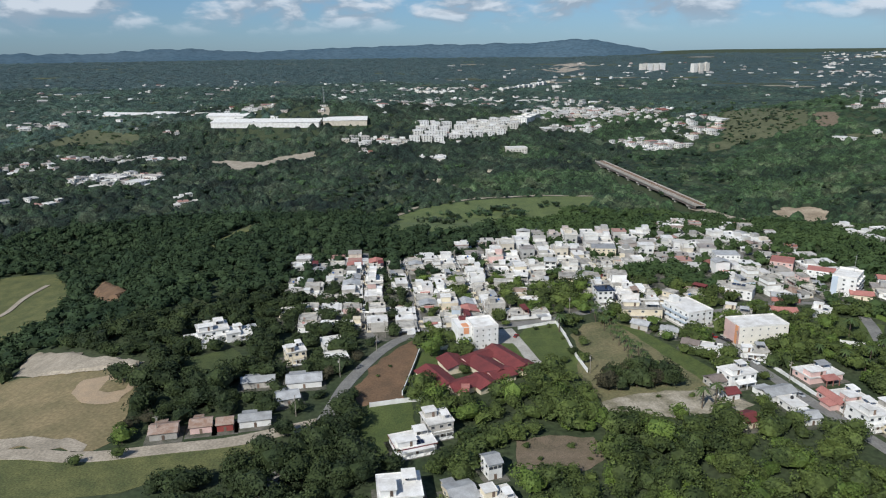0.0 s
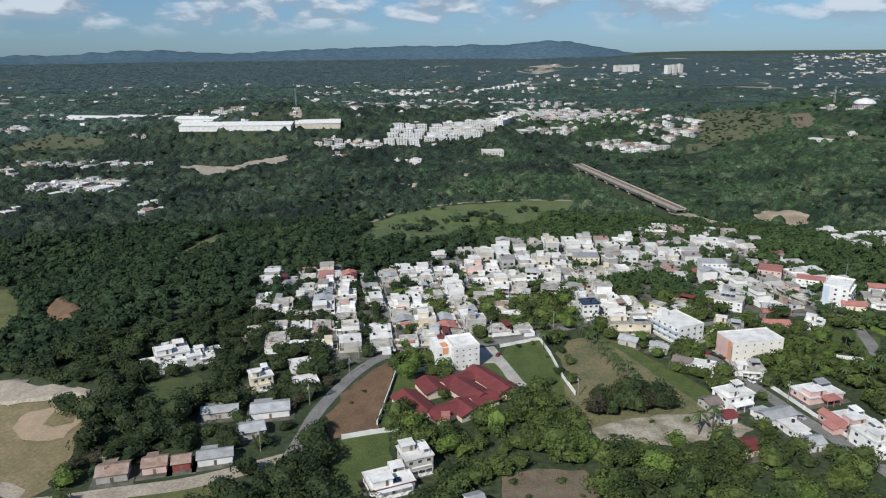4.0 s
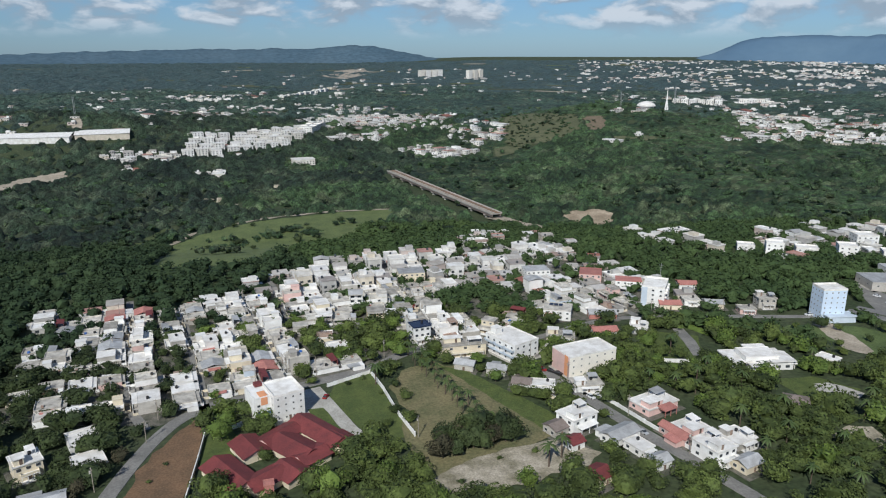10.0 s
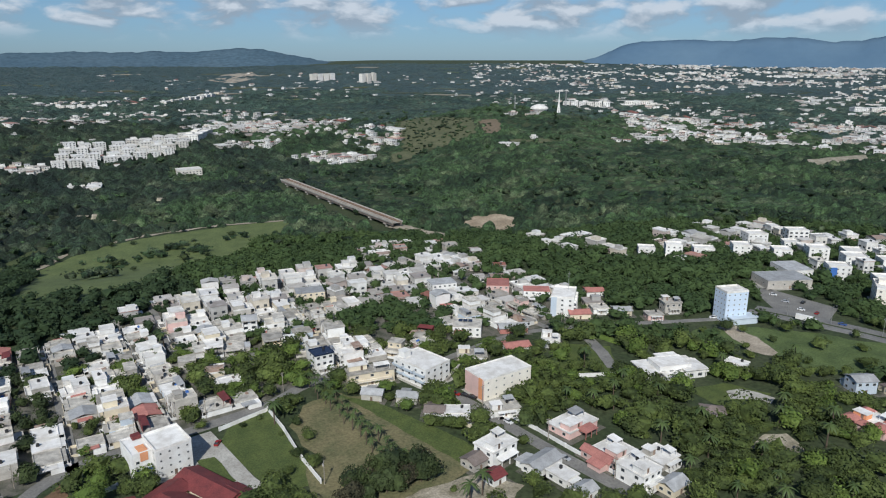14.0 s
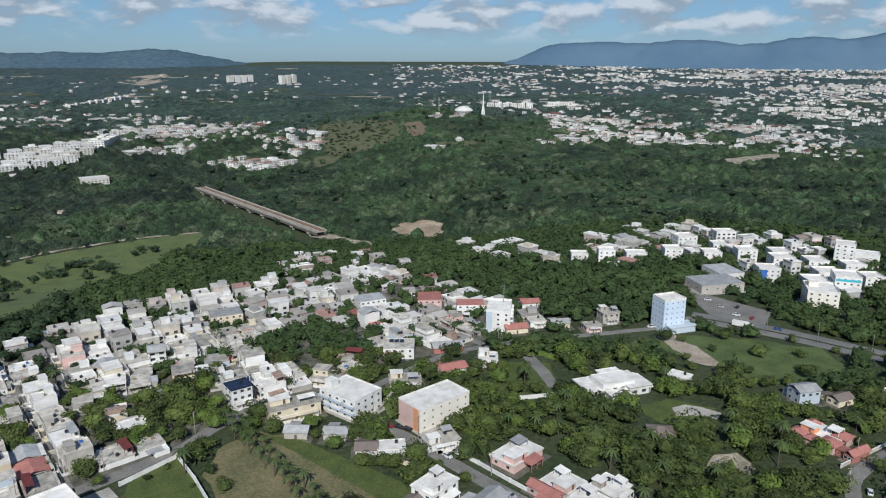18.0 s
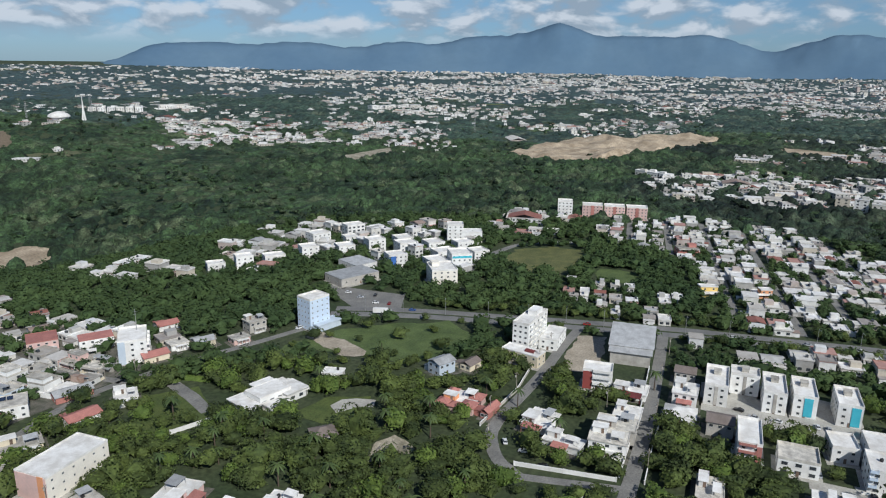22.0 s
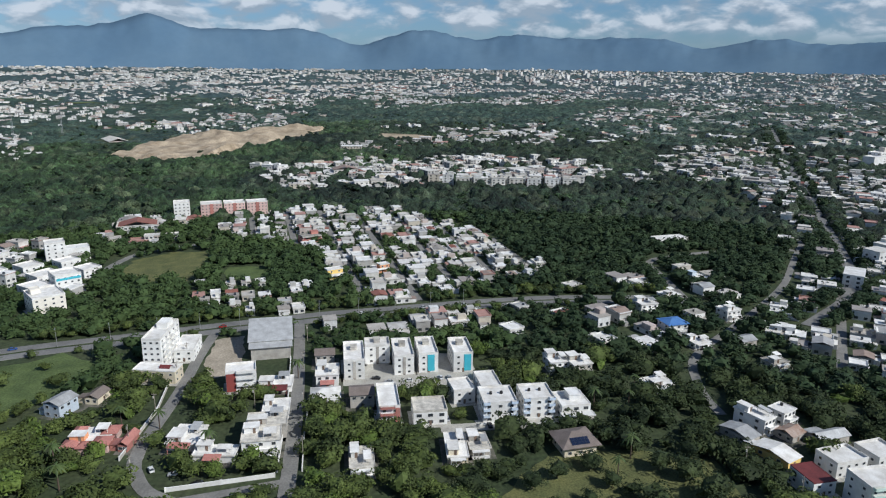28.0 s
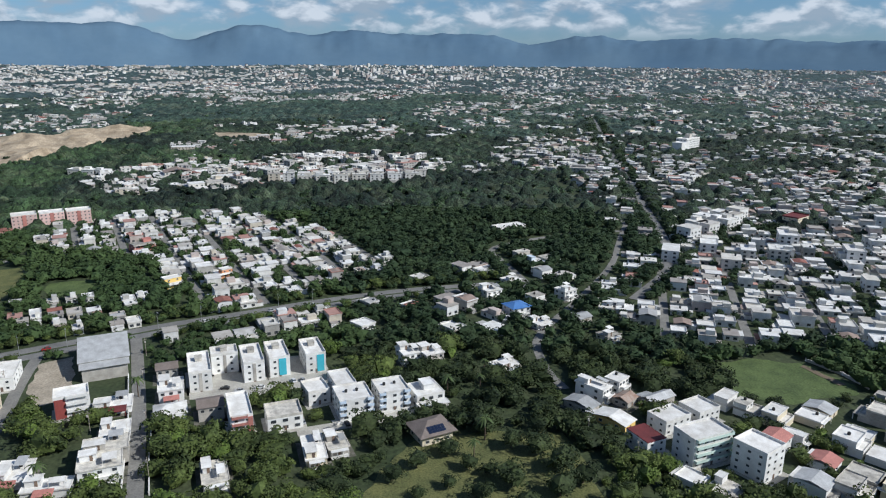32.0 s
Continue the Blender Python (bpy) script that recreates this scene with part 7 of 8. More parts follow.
near.sort(key=lambda q: math.hypot(q[0] - 25, q[1] - 100))

# the first three hundred stand alone, each with trunk and crown
leaf_sets = []
for k, (v, f) in enumerate(CROWNS[:6]):
    leaf_sets.append([big_mesh("crown", v, f, m) for m in (M_LEAF, M_LEAF_B, M_LEAF_G, M_LEAF_D)])


def trunk_shape(h):
    parts = [(cylinder(0.05, h, 7, 0.6), (0, 0, 0))]
    v, f = joined(*parts)
    for k in range(4):
        a = k * 1.6 + 0.4
        n = len(v)
        tip = (0.34 * math.cos(a), 0.34 * math.sin(a), h + 0.42)
        base = [(0.03 * math.cos(a + q), 0.03 * math.sin(a + q), h * 0.75) for q in (0, 2.1, 4.2)]
        v += base + [tip]
        f += [(n, n + 1, n + 3), (n + 1, n + 2, n + 3), (n + 2, n, n + 3)]
    return v, f


TRUNK = mesh_from("trunk", *trunk_shape(0.55), M_BARK)
pick = np.random.RandomState(9)


def tree(x, y, r, tall, leaf, label, category="tree", group="garden trees"):
    t = thing("tree", x, y, pick.uniform(0, 6.28), label, category, group)
    tr = part("trunk", TRUNK, None, t)
    tr.scale = (r, r, r)
    cr = part("crown", leaf_sets[pick.randint(0, 6)][leaf], None, t, (0, 0, 0.32 * r))
    cr.scale = (r, r, r * tall)
    return t


def shaded_side(q):
    """Where cloud shade is put into the leaf colour: west of the street, and south of the white blocks."""
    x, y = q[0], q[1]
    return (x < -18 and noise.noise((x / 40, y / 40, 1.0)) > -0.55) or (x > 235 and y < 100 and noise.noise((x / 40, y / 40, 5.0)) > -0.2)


stand = near[:110]
for x, y, z, r, tall in stand:
    leaf = 3 if shaded_side((x, y)) else 1 if pick.rand() < 0.2 else 0
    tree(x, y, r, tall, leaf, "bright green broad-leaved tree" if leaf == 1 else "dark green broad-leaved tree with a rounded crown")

for x, y in ((-48, 229), (-42, 237), (-34, 225), (-43, 215), (-34, 208), (-28, 215), (-50, 212), (-58, 220), (-108, 280), (-124, 291), (-133, 280), (-144, 286), (-96, 274), (-86, 279), (-63, 279)):      # tall dark trees along the dirt road and the street
    if cover_at(x, y) not in (1, 2):
        tree(x, y, pick.uniform(5.0, 6.8), pick.uniform(1.0, 1.25), 3, "tall dark green broad-leaved tree beside a road")
rest = near[110:]
bright = [q for k, q in enumerate(rest) if k % 6 == 0 and not shaded_side(q)]
darker = [q for q in rest if shaded_side(q)]
others = [q for k, q in enumerate(rest) if k % 6 and not shaded_side(q)]
scatter("woodland_trees", others, CROWNS, M_LEAF, "dense green broad-leaved trees round the houses", 2)
scatter("bright_woodland_trees", bright, CROWNS, M_LEAF_B, "brighter yellow-green trees among the dark ones", 6)
scatter("dark_woodland_trees", darker, CROWNS, M_LEAF_D, "broad-leaved trees with shade put into their leaf colour", 7)
# the valley woods that get the leaf colour darkened for shade
def west_wood(q):
    return (q[0] > 300 and q[1] < 60) or q[0] < 60 + 60 * noise.noise((q[0] / 90, q[1] / 90, 2.0)) - 0.25 * (q[1] - 450)


scatter("valley_woods", [q for q in mid if not west_wood(q)], MIDS, M_WOODS, "thick green woods in the valley", 3)
scatter("dark_valley_woods", [q for q in mid if west_wood(q)], MIDS, M_WOODS_D, "thick woods in the gorge and south-east, darkened for shade", 9)


# ---- the woods beyond: a canopy of crowns over valley, plain and horizon ----
def hash01(i, j, k):
    v = np.sin(i * 127.1 + j * 311.7 + k * 74.7) * 43758.5453
    return v - np.floor(v)


def vnoise(x, y, k=0.0):
    """Smooth value noise, 0 to 1."""
    i, j = np.floor(x), np.floor(y)
    u, v = step01(x - i), step01(y - j)
    return (hash01(i, j, k) * (1 - u) + hash01(i + 1, j, k) * u) * (1 - v) + (hash01(i, j + 1, k) * (1 - u) + hash01(i + 1, j + 1, k) * u) * v


lived = np.zeros((900, 900), bool)          # ground that far houses take, twelve metres a cell
for q in FAR:
    i, j = int((q[1] + 5400) / 12), int((q[0] + 5400) / 12)
    e = int(max(q[4], q[5]) / 26)
    lived[i - e:i + e + 1, j - e:j + e + 1] = True


bare = np.zeros_like(lived)                 # open fields of the far plain
fr = random.Random(31)
for k in range(46):
    az, d = radians(fr.uniform(-40, 70)), fr.uniform(1750, 4200)
    x, y = 25 + d * math.sin(az), 100 + d * math.cos(az)
    a_, w_, l_ = fr.uniform(-0.5, 0.5) + az + 1.57, fr.uniform(18, 45) * d / 2000, fr.uniform(50, 150) * d / 2000
    c_, s_ = math.cos(a_), math.sin(a_)
    u_ = [(-1, -0.7), (-0.4, -1), (0.5, -0.9), (1, -0.3), (0.9, 0.7), (0.2, 1), (-0.7, 0.8)]
    poly = [(x + (p * l_ * s_ - q * w_ * c_) / 2 * fr.uniform(0.8, 1.1), y + (p * l_ * c_ + q * w_ * s_) / 2 * fr.uniform(0.8, 1.1)) for p, q in u_]
    drape("far_field", poly, fr.choice((M_MEADOW, M_HILLGRASS, M_HILLGRASS, M_PASTURE, M_SLAB)), "pale open field on the far plain", "field", lift=1.2, code=None, edge=60)
    for p in range(-8, 9):
        for q in range(-8, 9):
            bx, by = x + (p / 8 * l_ * s_ - q / 8 * w_ * c_) / 2, y + (p / 8 * l_ * c_ + q / 8 * w_ * s_) / 2
            bare[int((by + 5400) / 12), int((bx + 5400) / 12)] = True


def crown_stands(x, y, rnd):
    """Whether a crown may stand at these places."""
    i, j = ((y - GY0) / CELL).astype(int), ((x - GX0) / CELL).astype(int)
    on = (i >= 0) & (i < GNY) & (j >= 0) & (j < GNX)
    c = np.where(on, cover[np.clip(i, 0, GNY - 1), np.clip(j, 0, GNX - 1)], 0)
    z_ = np.where(on, zone[np.clip(i, 0, GNY - 1), np.clip(j, 0, GNX - 1)], 0)
    town = lived[np.clip(((y + 5400) / 12).astype(int), 0, 899), np.clip(((x + 5400) / 12).astype(int), 0, 899)]
    town = town & ~bare[np.clip(((y + 5400) / 12).astype(int), 0, 899), np.clip(((x + 5400) / 12).astype(int), 0, 899)]
    rnd = np.where(bare[np.clip(((y + 5400) / 12).astype(int), 0, 899), np.clip(((x + 5400) / 12).astype(int), 0, 899)], 2.0, rnd)
    gap = vnoise(x / 60, y / 60, 3.0) * 0.6 + vnoise(x / 21, y / 21, 5.0) * 0.4
    return ~((c == 1) | (c == 2) | (c == 3)) & (~town | (rnd < 0.28)) & ((z_ == 0) | (rnd < 0.4)) & (rnd < 0.42 + 1.15 * gap)


def canopy(x, y, d):
    """Height of the leaves over the ground: the highest of the rounded crowns near each place."""
    s_ = np.where(d < 1350, 9.2, np.where(d < 2300, 12.0, 19.0))
    low = np.clip(1.25 - 1.0 * step01((vnoise(x / 150, y / 150, 8.0) - 0.42) / 0.2) * (x > 250) * (y > 380), 0.4, 1)
    ci, cj = np.floor(x / s_), np.floor(y / s_)
    h = np.zeros_like(x)
    for di in (-1, 0, 1):
        for dj in (-1, 0, 1):
            i, j = ci + di, cj + dj
            cx, cy = (i + 0.1 + 0.8 * hash01(i, j, 1)) * s_, (j + 0.1 + 0.8 * hash01(i, j, 2)) * s_
            ok = crown_stands(cx, cy, hash01(i, j, 3))
            r = s_ * (0.36 + 0.56 * hash01(i, j, 4) ** 2)
            top = r * (0.62 + 0.75 * hash01(i, j, 5) ** 2) * low * np.where(d < 1350, 1.0, np.where(d < 2300, 0.7, 0.4)) + 1.2 * low
            q = ((x - cx) ** 2 + (y - cy) ** 2) / r ** 2
            h = np.maximum(h, np.where(ok & (q < 1), top * np.sqrt(np.maximum(0, 1 - q)), 0))
    return h


wa = np.radians(np.linspace(-50, 148, 1030))
wr = np.exp(np.arange(math.log(640), math.log(4420), 0.0046))
wj = np.random.RandomState(12)
WR, WA = np.meshgrid(wr, wa, indexing="ij")
WR = WR * (1 + 0.0017 * wj.uniform(-1, 1, WR.shape))
WA = WA + 0.0013 * wj.uniform(-1, 1, WA.shape)
wx, wy = 25 + WR * np.sin(WA), 100 + WR * np.cos(WA)
wh = canopy(wx.ravel(), wy.ravel(), WR.ravel()).reshape(wx.shape) * wj.uniform(0.78, 1.12, wx.shape) * np.clip((WR - 640) / 25, 0, 1)
wz = ground_z(wx, wy) + np.where(wh > 0, wh, -0.8)
ni, nj = wx.shape
a = (np.arange(ni - 1)[:, None] * nj + np.arange(nj - 1)[None]).ravel()
tri = np.concatenate([np.stack([a, a + 1, a + nj + 1], 1), np.stack([a, a + nj + 1, a + nj], 1)])
hf = wh.ravel()
tri = tri[hf[tri].max(1) > 0.4]
wv = np.stack([wx, wy, wz], 2).reshape(-1, 3)
tc = wv[tri].mean(1)
# the farther the woods, the more haze blue their colour holds
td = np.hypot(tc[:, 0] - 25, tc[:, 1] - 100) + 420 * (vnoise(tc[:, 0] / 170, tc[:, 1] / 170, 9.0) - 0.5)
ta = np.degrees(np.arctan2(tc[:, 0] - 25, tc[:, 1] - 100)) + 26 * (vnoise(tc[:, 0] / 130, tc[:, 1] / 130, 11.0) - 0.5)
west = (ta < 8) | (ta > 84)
for nm, mat, label, sel in (("gorge_woods", M_CANOPY_W, "woods in the gorge and west of the river, darkened for shade", (td < 1450) & west), ("river_woods", M_CANOPY, "dense green woods and scrub across the river", (td < 1450) & ~west), ("plain_woods", M_CANOPY_P, "woods and hedges between the far quarters, tinted for haze", (td >= 1450) & (td < 2350)), ("distant_woods", M_FAR, "distant woods of the plain, haze blue in the colour", td >= 2350)):
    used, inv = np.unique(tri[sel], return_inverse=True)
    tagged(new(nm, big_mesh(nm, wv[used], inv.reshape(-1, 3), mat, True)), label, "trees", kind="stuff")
tall = []
for _ in range(5200):      # single trees that stand over the canopy or in its gaps
    az, d = radians(g.uniform(-48, 148)), 620 * (1700 / 620) ** g.rand()
    x, y = 25 + d * math.sin(az), 100 + d * math.cos(az)
    town = lived[int((y + 5400) / 12), int((x + 5400) / 12)]
    if cover_at(x, y) in (1, 2) or (cover_at(x, y) == 3 and g.rand() > (0.6 if x > 430 and y > 1050 else 0.04)) or (town and g.rand() < 0.8) or noise.noise((x / 120.0, y / 120.0, 1.3)) < g.uniform(-0.5, 0.3):
        continue
    r = g.uniform(2.2, 4.2) if town or in_suburb(x, y) else g.uniform(2.6, 6.5)
    tall.append((x, y, gz(x, y) + r * 0.35, r, g.uniform(0.8, 1.25)))
for _ in range(330):       # bushes over the dry hillside
    x, y = g.uniform(480, 665), g.uniform(1150, 1440)
    if cover_at(x, y) == 3:
        r = g.uniform(1.6, 4.2)
        tall.append((x, y, gz(x, y) + 0.8, r, 0.8))
for _ in range(70):        # palms and bushes over the far pasture
    x, y = g.uniform(-700, -530), g.uniform(1235, 1335)
    if cover_at(x, y) == 3:
        tall.append((x, y, gz(x, y) + 0.8, g.uniform(1.8, 4.0), 1.0))
for cx, cy, n, e in ((52, 740, 14, 16), (5, 640, 10, 12), (120, 770, 4, 6), (-5, 735, 4, 7)):      # clumps in the riverside meadow
    for _ in range(n):
        x, y = g.normal(cx, e), g.normal(cy, e * 0.6)
        tall.append((x, y, gz(x, y) + 1.2, g.uniform(2.8, 6.0), 1.0))
for k in range(34):        # a hedge across the riverside meadow
    u = k / 33
    r = g.uniform(2.0, 4.6)
    x, y = -18 + 95 * u + g.uniform(-5, 5), 688 + 86 * u + g.uniform(-5, 5)
    tall.append((x, y, gz(x, y) + 0.4, r, 0.85))
scatter("river_trees", tall, [crown(250 + k, 22, 0.23, ICO1, 0.75) for k in range(6)], M_CANOPY, "single trees standing over the far woods", 4)
avenue_trees = []
for (ax, ay), (bx, by) in zip(AVENUE, AVENUE[1:]):
    n = int(math.hypot(bx - ax, by - ay) / 6)
    for i in range(n):
        for o in (-16, -10, 10, 16, 22):
            if g.rand() < 0.3:
                continue
            x, y = ax + (bx - ax) * i / n + g.uniform(-2, 2), ay + (by - ay) * i / n + o + g.uniform(-2, 2)
            avenue_trees.append((x, y, gz(x, y) + 0.5, g.uniform(3.0, 5.8), g.uniform(0.8, 1.1)))
scatter("avenue_trees", avenue_trees, MIDS, M_WOODS_D, "dark trees lining the straight avenue", 8)
# ---- single trees, shrubs and palms ----
def shrub(x, y, r, leaf=2, label="grey-brown scrubby tree in dry grass", tall=0.9, group="scrub trees"):
    return tree(x, y, r, tall, leaf, label, "tree", group)


for k in range(16):         # dark thicket at its end
    shrub(72 + 4.0 * (k % 8) + pick.uniform(-1, 1), 275 + 8 * (k // 8) + 0.15 * 4.0 * (k % 8) + pick.uniform(-1.5, 1.5), pick.uniform(3.4, 5.0), 3 if k % 5 else 2, "dark grey-green thicket tree", 1.4)
for x, y, r in ((34, 222, 1.2), (46, 230, 1.6), (52, 222, 1.0), (40, 217, 1.3), (30, 230, 1.5), (72, 258, 1.4), (90, 268, 1.2), (104, 268, 1.5), (-30, 290, 0.9), (-25, 300, 1.0)):
    shrub(x, y, r, 0, "low green shrub on bare ground", 0.7, "low shrubs")
for x, y, r in ((-52, 292, 3.4), (-47, 300, 3.8), (-41, 308, 3.2), (-55, 285, 3.0), (-118, 250, 3.2), (-124, 246, 3.6)):
    shrub(x, y, r, label="bare grey-brown tree beside the street")
for x, y, r in ((75, 374, 4.0), (78, 366, 4.2), (71, 381, 3.8), (84, 376, 3.0), (-6, 311, 5.2), (-4, 321, 4.2), (8, 314, 3.6), (33, 349, 2.5), (62, 312, 3.0), (66, 303, 3.2), (56, 302, 2.2), (52, 296, 2.6), (60, 330, 1.2), (48, 343, 1.6), (55, 346, 1.4), (9, 293, 3.2), (68, 335, 2.6), (69, 322, 3.0), (-132.6, 221.6, 2.6), (-119, 226, 2.6), (-122, 236, 4.5), (145, 380, 4.2), (150, 344, 3.6)):
    tree(x, y, r, 0.95, 1 if r > 3.9 else 0, "round green garden tree", group="garden trees")
for _ in range(38):         # scattered trees on the grass beside the highway
    x, y = pick.uniform(265, 350), pick.uniform(258, 348)
    if cover_at(x, y) == 3:
        tree(x, y, pick.uniform(2.2, 4.6), 0.95, 0, "dark tree on rough grass beside the highway", group="meadow trees")
for x, y, r in ((250, 22, 4.0), (240, 42, 3.2), (236, 36, 3.0), (231, 52, 2.6), (226, 30, 5.5), (217, 17, 5.0), (246, 60, 3.5), (233, 8, 6.0), (251, 47, 4.2), (258, 8, 4.5), (228, 64, 2.6), (243, 14, 5), (222, 44, 4), (212, 30, 5), (204, 44, 4.5), (198, 58, 5), (208, 66, 3.6), (222, 6, 4.5), (262, 28, 4), (240, 70, 3.4)):
    tree(x, y, r * 1.15, 0.9, 3, "dark tree standing in a sunlit meadow", group="meadow trees")
for _ in range(30):         # clumps on the riverside meadow
    x, y = pick.uniform(-40, 170), pick.uniform(630, 800)
    if cover_at(x, y) == 3 and noise.noise((x / 45.0, y / 45.0, 8.0)) > -0.05:
        tree(x, y, pick.uniform(2.0, 4.5), 0.8, 3, "low dark tree in the riverside meadow", group="meadow trees")

for x, y, r in ((97, 351, 4), (110, 346, 3.4), (109, 338, 3), (122, 330, 4), (125, 324, 3.6), (112, 327, 3.5), (134, 322, 3), (137, 307, 3.2), (133, 303, 4.4), (126, 305, 3.5), (115, 311, 3), (152, 342, 4.2), (150, 348, 3.5), (168, 346, 3.5), (176, 350, 4), (182, 346, 4), (191, 351, 4), (197, 356, 3.5), (172, 336, 4), (177, 330, 4.5), (184, 325, 4), (160, 318, 3.2), (155, 316, 3), (154, 298, 3), (160, 302, 4), (168, 306, 4.6), (198, 340, 4.5), (206, 348, 4), (212, 340, 3.4), (198, 328, 4.5), (206, 322, 4), (112, 372, 2.2), (98, 366, 3), (90, 358, 3.6), (86, 352, 3.6)):
    if cover_at(x, y) not in (1, 2):
        tree(x, y, r, 1.05, int(pick.randint(0, 4) == 0), "full green garden tree near the street", group="garden trees")

for x, y, r in ((-50, 232, 5.5), (-45, 243, 5.0), (-58, 214, 5.8), (-52, 222, 5.2), (-62, 200, 5.6), (-42, 254, 4.6), (-65, 224, 5.0), (-70, 206, 5.5), (-64, 190, 5.6), (-56, 196, 5.0), (-40, 262, 4.4), (-60, 240, 4.6), (-74, 194, 5.0), (-39, 236, 5.2), (-44, 224, 5.4)):
    tree(x, y, r, 1.15, 3, "tall dark tree overhanging the street", group="street trees")

# ---- palms ----


def frond_mesh():
    vs, fs = [], []
    gp = random.Random(4)
    for k in range(11):
        a = k * 2 * math.pi / 11 + gp.uniform(-0.2, 0.2)
        lift = gp.uniform(-0.15, 0.9)
        n = 5
        base = len(vs)
        for i in range(n + 1):
            u = i / n
            r, z = 2.6 * u, lift * 1.6 * u - 1.9 * u * u
            wd = 0.34 * math.sin(math.pi * min(0.98, u * 0.9 + 0.08))
            cx, cy = r * math.cos(a), r * math.sin(a)
            nx, ny = -math.sin(a) * wd, math.cos(a) * wd
            vs += [(cx + nx, cy + ny, z - 0.12), (cx, cy, z), (cx - nx, cy - ny, z - 0.12)]
            if i:
                p, q = base + 3 * (i - 1), base + 3 * i
                fs += [(p, p + 1, q + 1, q), (p + 1, p + 2, q + 2, q + 1)]
    return mesh_from("fronds", vs, fs, M_PALM)


FRONDS = frond_mesh()
PALM_TRUNK = mesh_from("trunk", *cylinder(0.22, 6.5, 8, 0.6), M_BARK)
palm = thing("palm_tree", 103, 452, 0.0, "slender palm tree with drooping green fronds", "palm tree", "palm trees")
part("trunk", PALM_TRUNK, None, palm)
part("fronds", FRONDS, None, palm, (0, 0, 6.5))
for k in range(26):         # young palms in two lines across the dry plot
    u = (k // 2) / 12
    copy_thing(palm, Matrix.Translation((81 + 9 * u + (4.5 if k % 2 else 0) + pick.uniform(-0.8, 0.8), 366 - 76 * u, 0.0)) @ Matrix.Rotation(pick.uniform(0, 6), 4, "Z") @ Matrix.Diagonal((*([pick.uniform(0.8, 1.15)] * 3), 1)))
for x, y in ((112, 436), (128, 462), (134, 466), (27, 437), (160, 258), (105, 258), (112, 262), (183, 240), (210, 262), (222, 270), (288, 228), (285, 212), (268, 188), (330, 164), (297, 34), (258, 30), (247, 38), (300, 18), (312, 12), (262, 300), (205, 330), (198, 300), (190, 290), (184, 296), (176, 304), (60, 340), (302, 292), (220, 205), (205, 222), (214, 236), (198, 246), (190, 262), (202, 275), (212, 288), (228, 292), (186, 222), (196, 212), (240, 250), (252, 258), (244, 232), (258, 240), (206, 304), (222, 310)):
    if cover_at(x, y) != 2:
        copy_thing(palm, Matrix.Translation((x, y, gz(x, y))) @ Matrix.Rotation(pick.uniform(0, 6), 4, "Z") @ Matrix.Diagonal((*([pick.uniform(1.0, 1.55)] * 3), 1)))

# ---- utility poles, lamps, walls, cars ----
pole = thing("utility_pole", -33, 318, 0.0, "wooden utility pole with a crossarm by the street", "utility pole", "utility poles")
part("post", cylinder(0.16, 9.5, 8, 0.7), M_POLE, pole)
part("crossarm", box(2.2, 0.14, 0.16), M_POLE, pole, (0, 0, 8.7))
part("transformer", cylinder(0.3, 0.9, 10), M_GREY, pole, (0.35, 0.35, 7.2))
for x, y in ((-47, 290), (-30, 335), (9, 352), (36, 357), (70, 367), (94, 379), (116, 380), (137, 345), (143, 318), (152, 282), (158, 250), (250, 210), (272, 219), (298, 218), (330, 219), (352, 221), (300, 157), (262, 152), (340, 163), (375, 166), (-50, 360), (-55, 410), (-58, 460), (12, 430), (8, 465), (105, 430), (106, 470), (190, 420), (195, 470), (225, 377), (265, 367), (302, 178), (215, 385), (66, 291), (-60, 255), (-110, 240), (230, -20), (250, -10)):
    copy_thing(pole, Matrix.Translation((x, y, gz(x, y))) @ Matrix.Rotation(pick.uniform(0, 3), 4, "Z"))
lamp = thing("street_lamp", 362, 316, 0.0, "tall grey steel street lamp beside the highway", "street lamp", "highway lamps")
part("post", cylinder(0.14, 10.5, 8, 0.6), M_METAL, lamp)
lamp_arm = part("arm", box(2.4, 0.12, 0.12), M_METAL, lamp, (1.2, 0, 10.4))
part("lantern", box(0.8, 0.3, 0.16), M_METAL, lamp_arm, (1.2, 0, -0.1))
for x, y in ((352, 336), (370, 292), (377, 268), (384, 246), (391, 226), (397, 206), (404, 184), (410, 164), (414, 142), (419, 121), (424, 100), (429, 80)):
    copy_thing(lamp, Matrix.Translation((x, y, gz(x, y))) @ Matrix.Rotation(R(-160), 4, "Z"))


def wall_run(pts, h, mat, label, t=0.25):
    for (ax, ay), (bx, by) in zip(pts, pts[1:]):
        ln = math.hypot(bx - ax, by - ay)
        b = thing("garden_wall", (ax + bx) / 2, (ay + by) / 2, math.atan2(by - ay, bx - ax), label, "wall", "garden walls")
        part("panel", box(ln, t, h), mat, b)
        part("coping", box(ln, t + 0.12, 0.1), M_WHITE, b, (0, 0, h + 0.002))
        for e in (-1, 1):
            part("pillar", box(0.45, 0.45, h + 0.3), M_WHITE, b, (e * (ln / 2 - 0.22), 0, 0))


wall_run([(60, 352), (62, 333), (63, 309), (65, 292)], 2.0, M_WHITE, "long white plastered garden wall beside a lawn")
wall_run([(39, 344), (60, 352)], 1.6, M_WHITE, "low white front wall of a lawn")
wall_run([(-31, 262), (-20, 265), (-6, 268)], 2.0, M_WHITE, "white plastered wall by a yard")
wall_run([(-12, 316), (-14, 300), (-18, 272)], 1.8, M_GREY, "grey block wall beside bare earth")
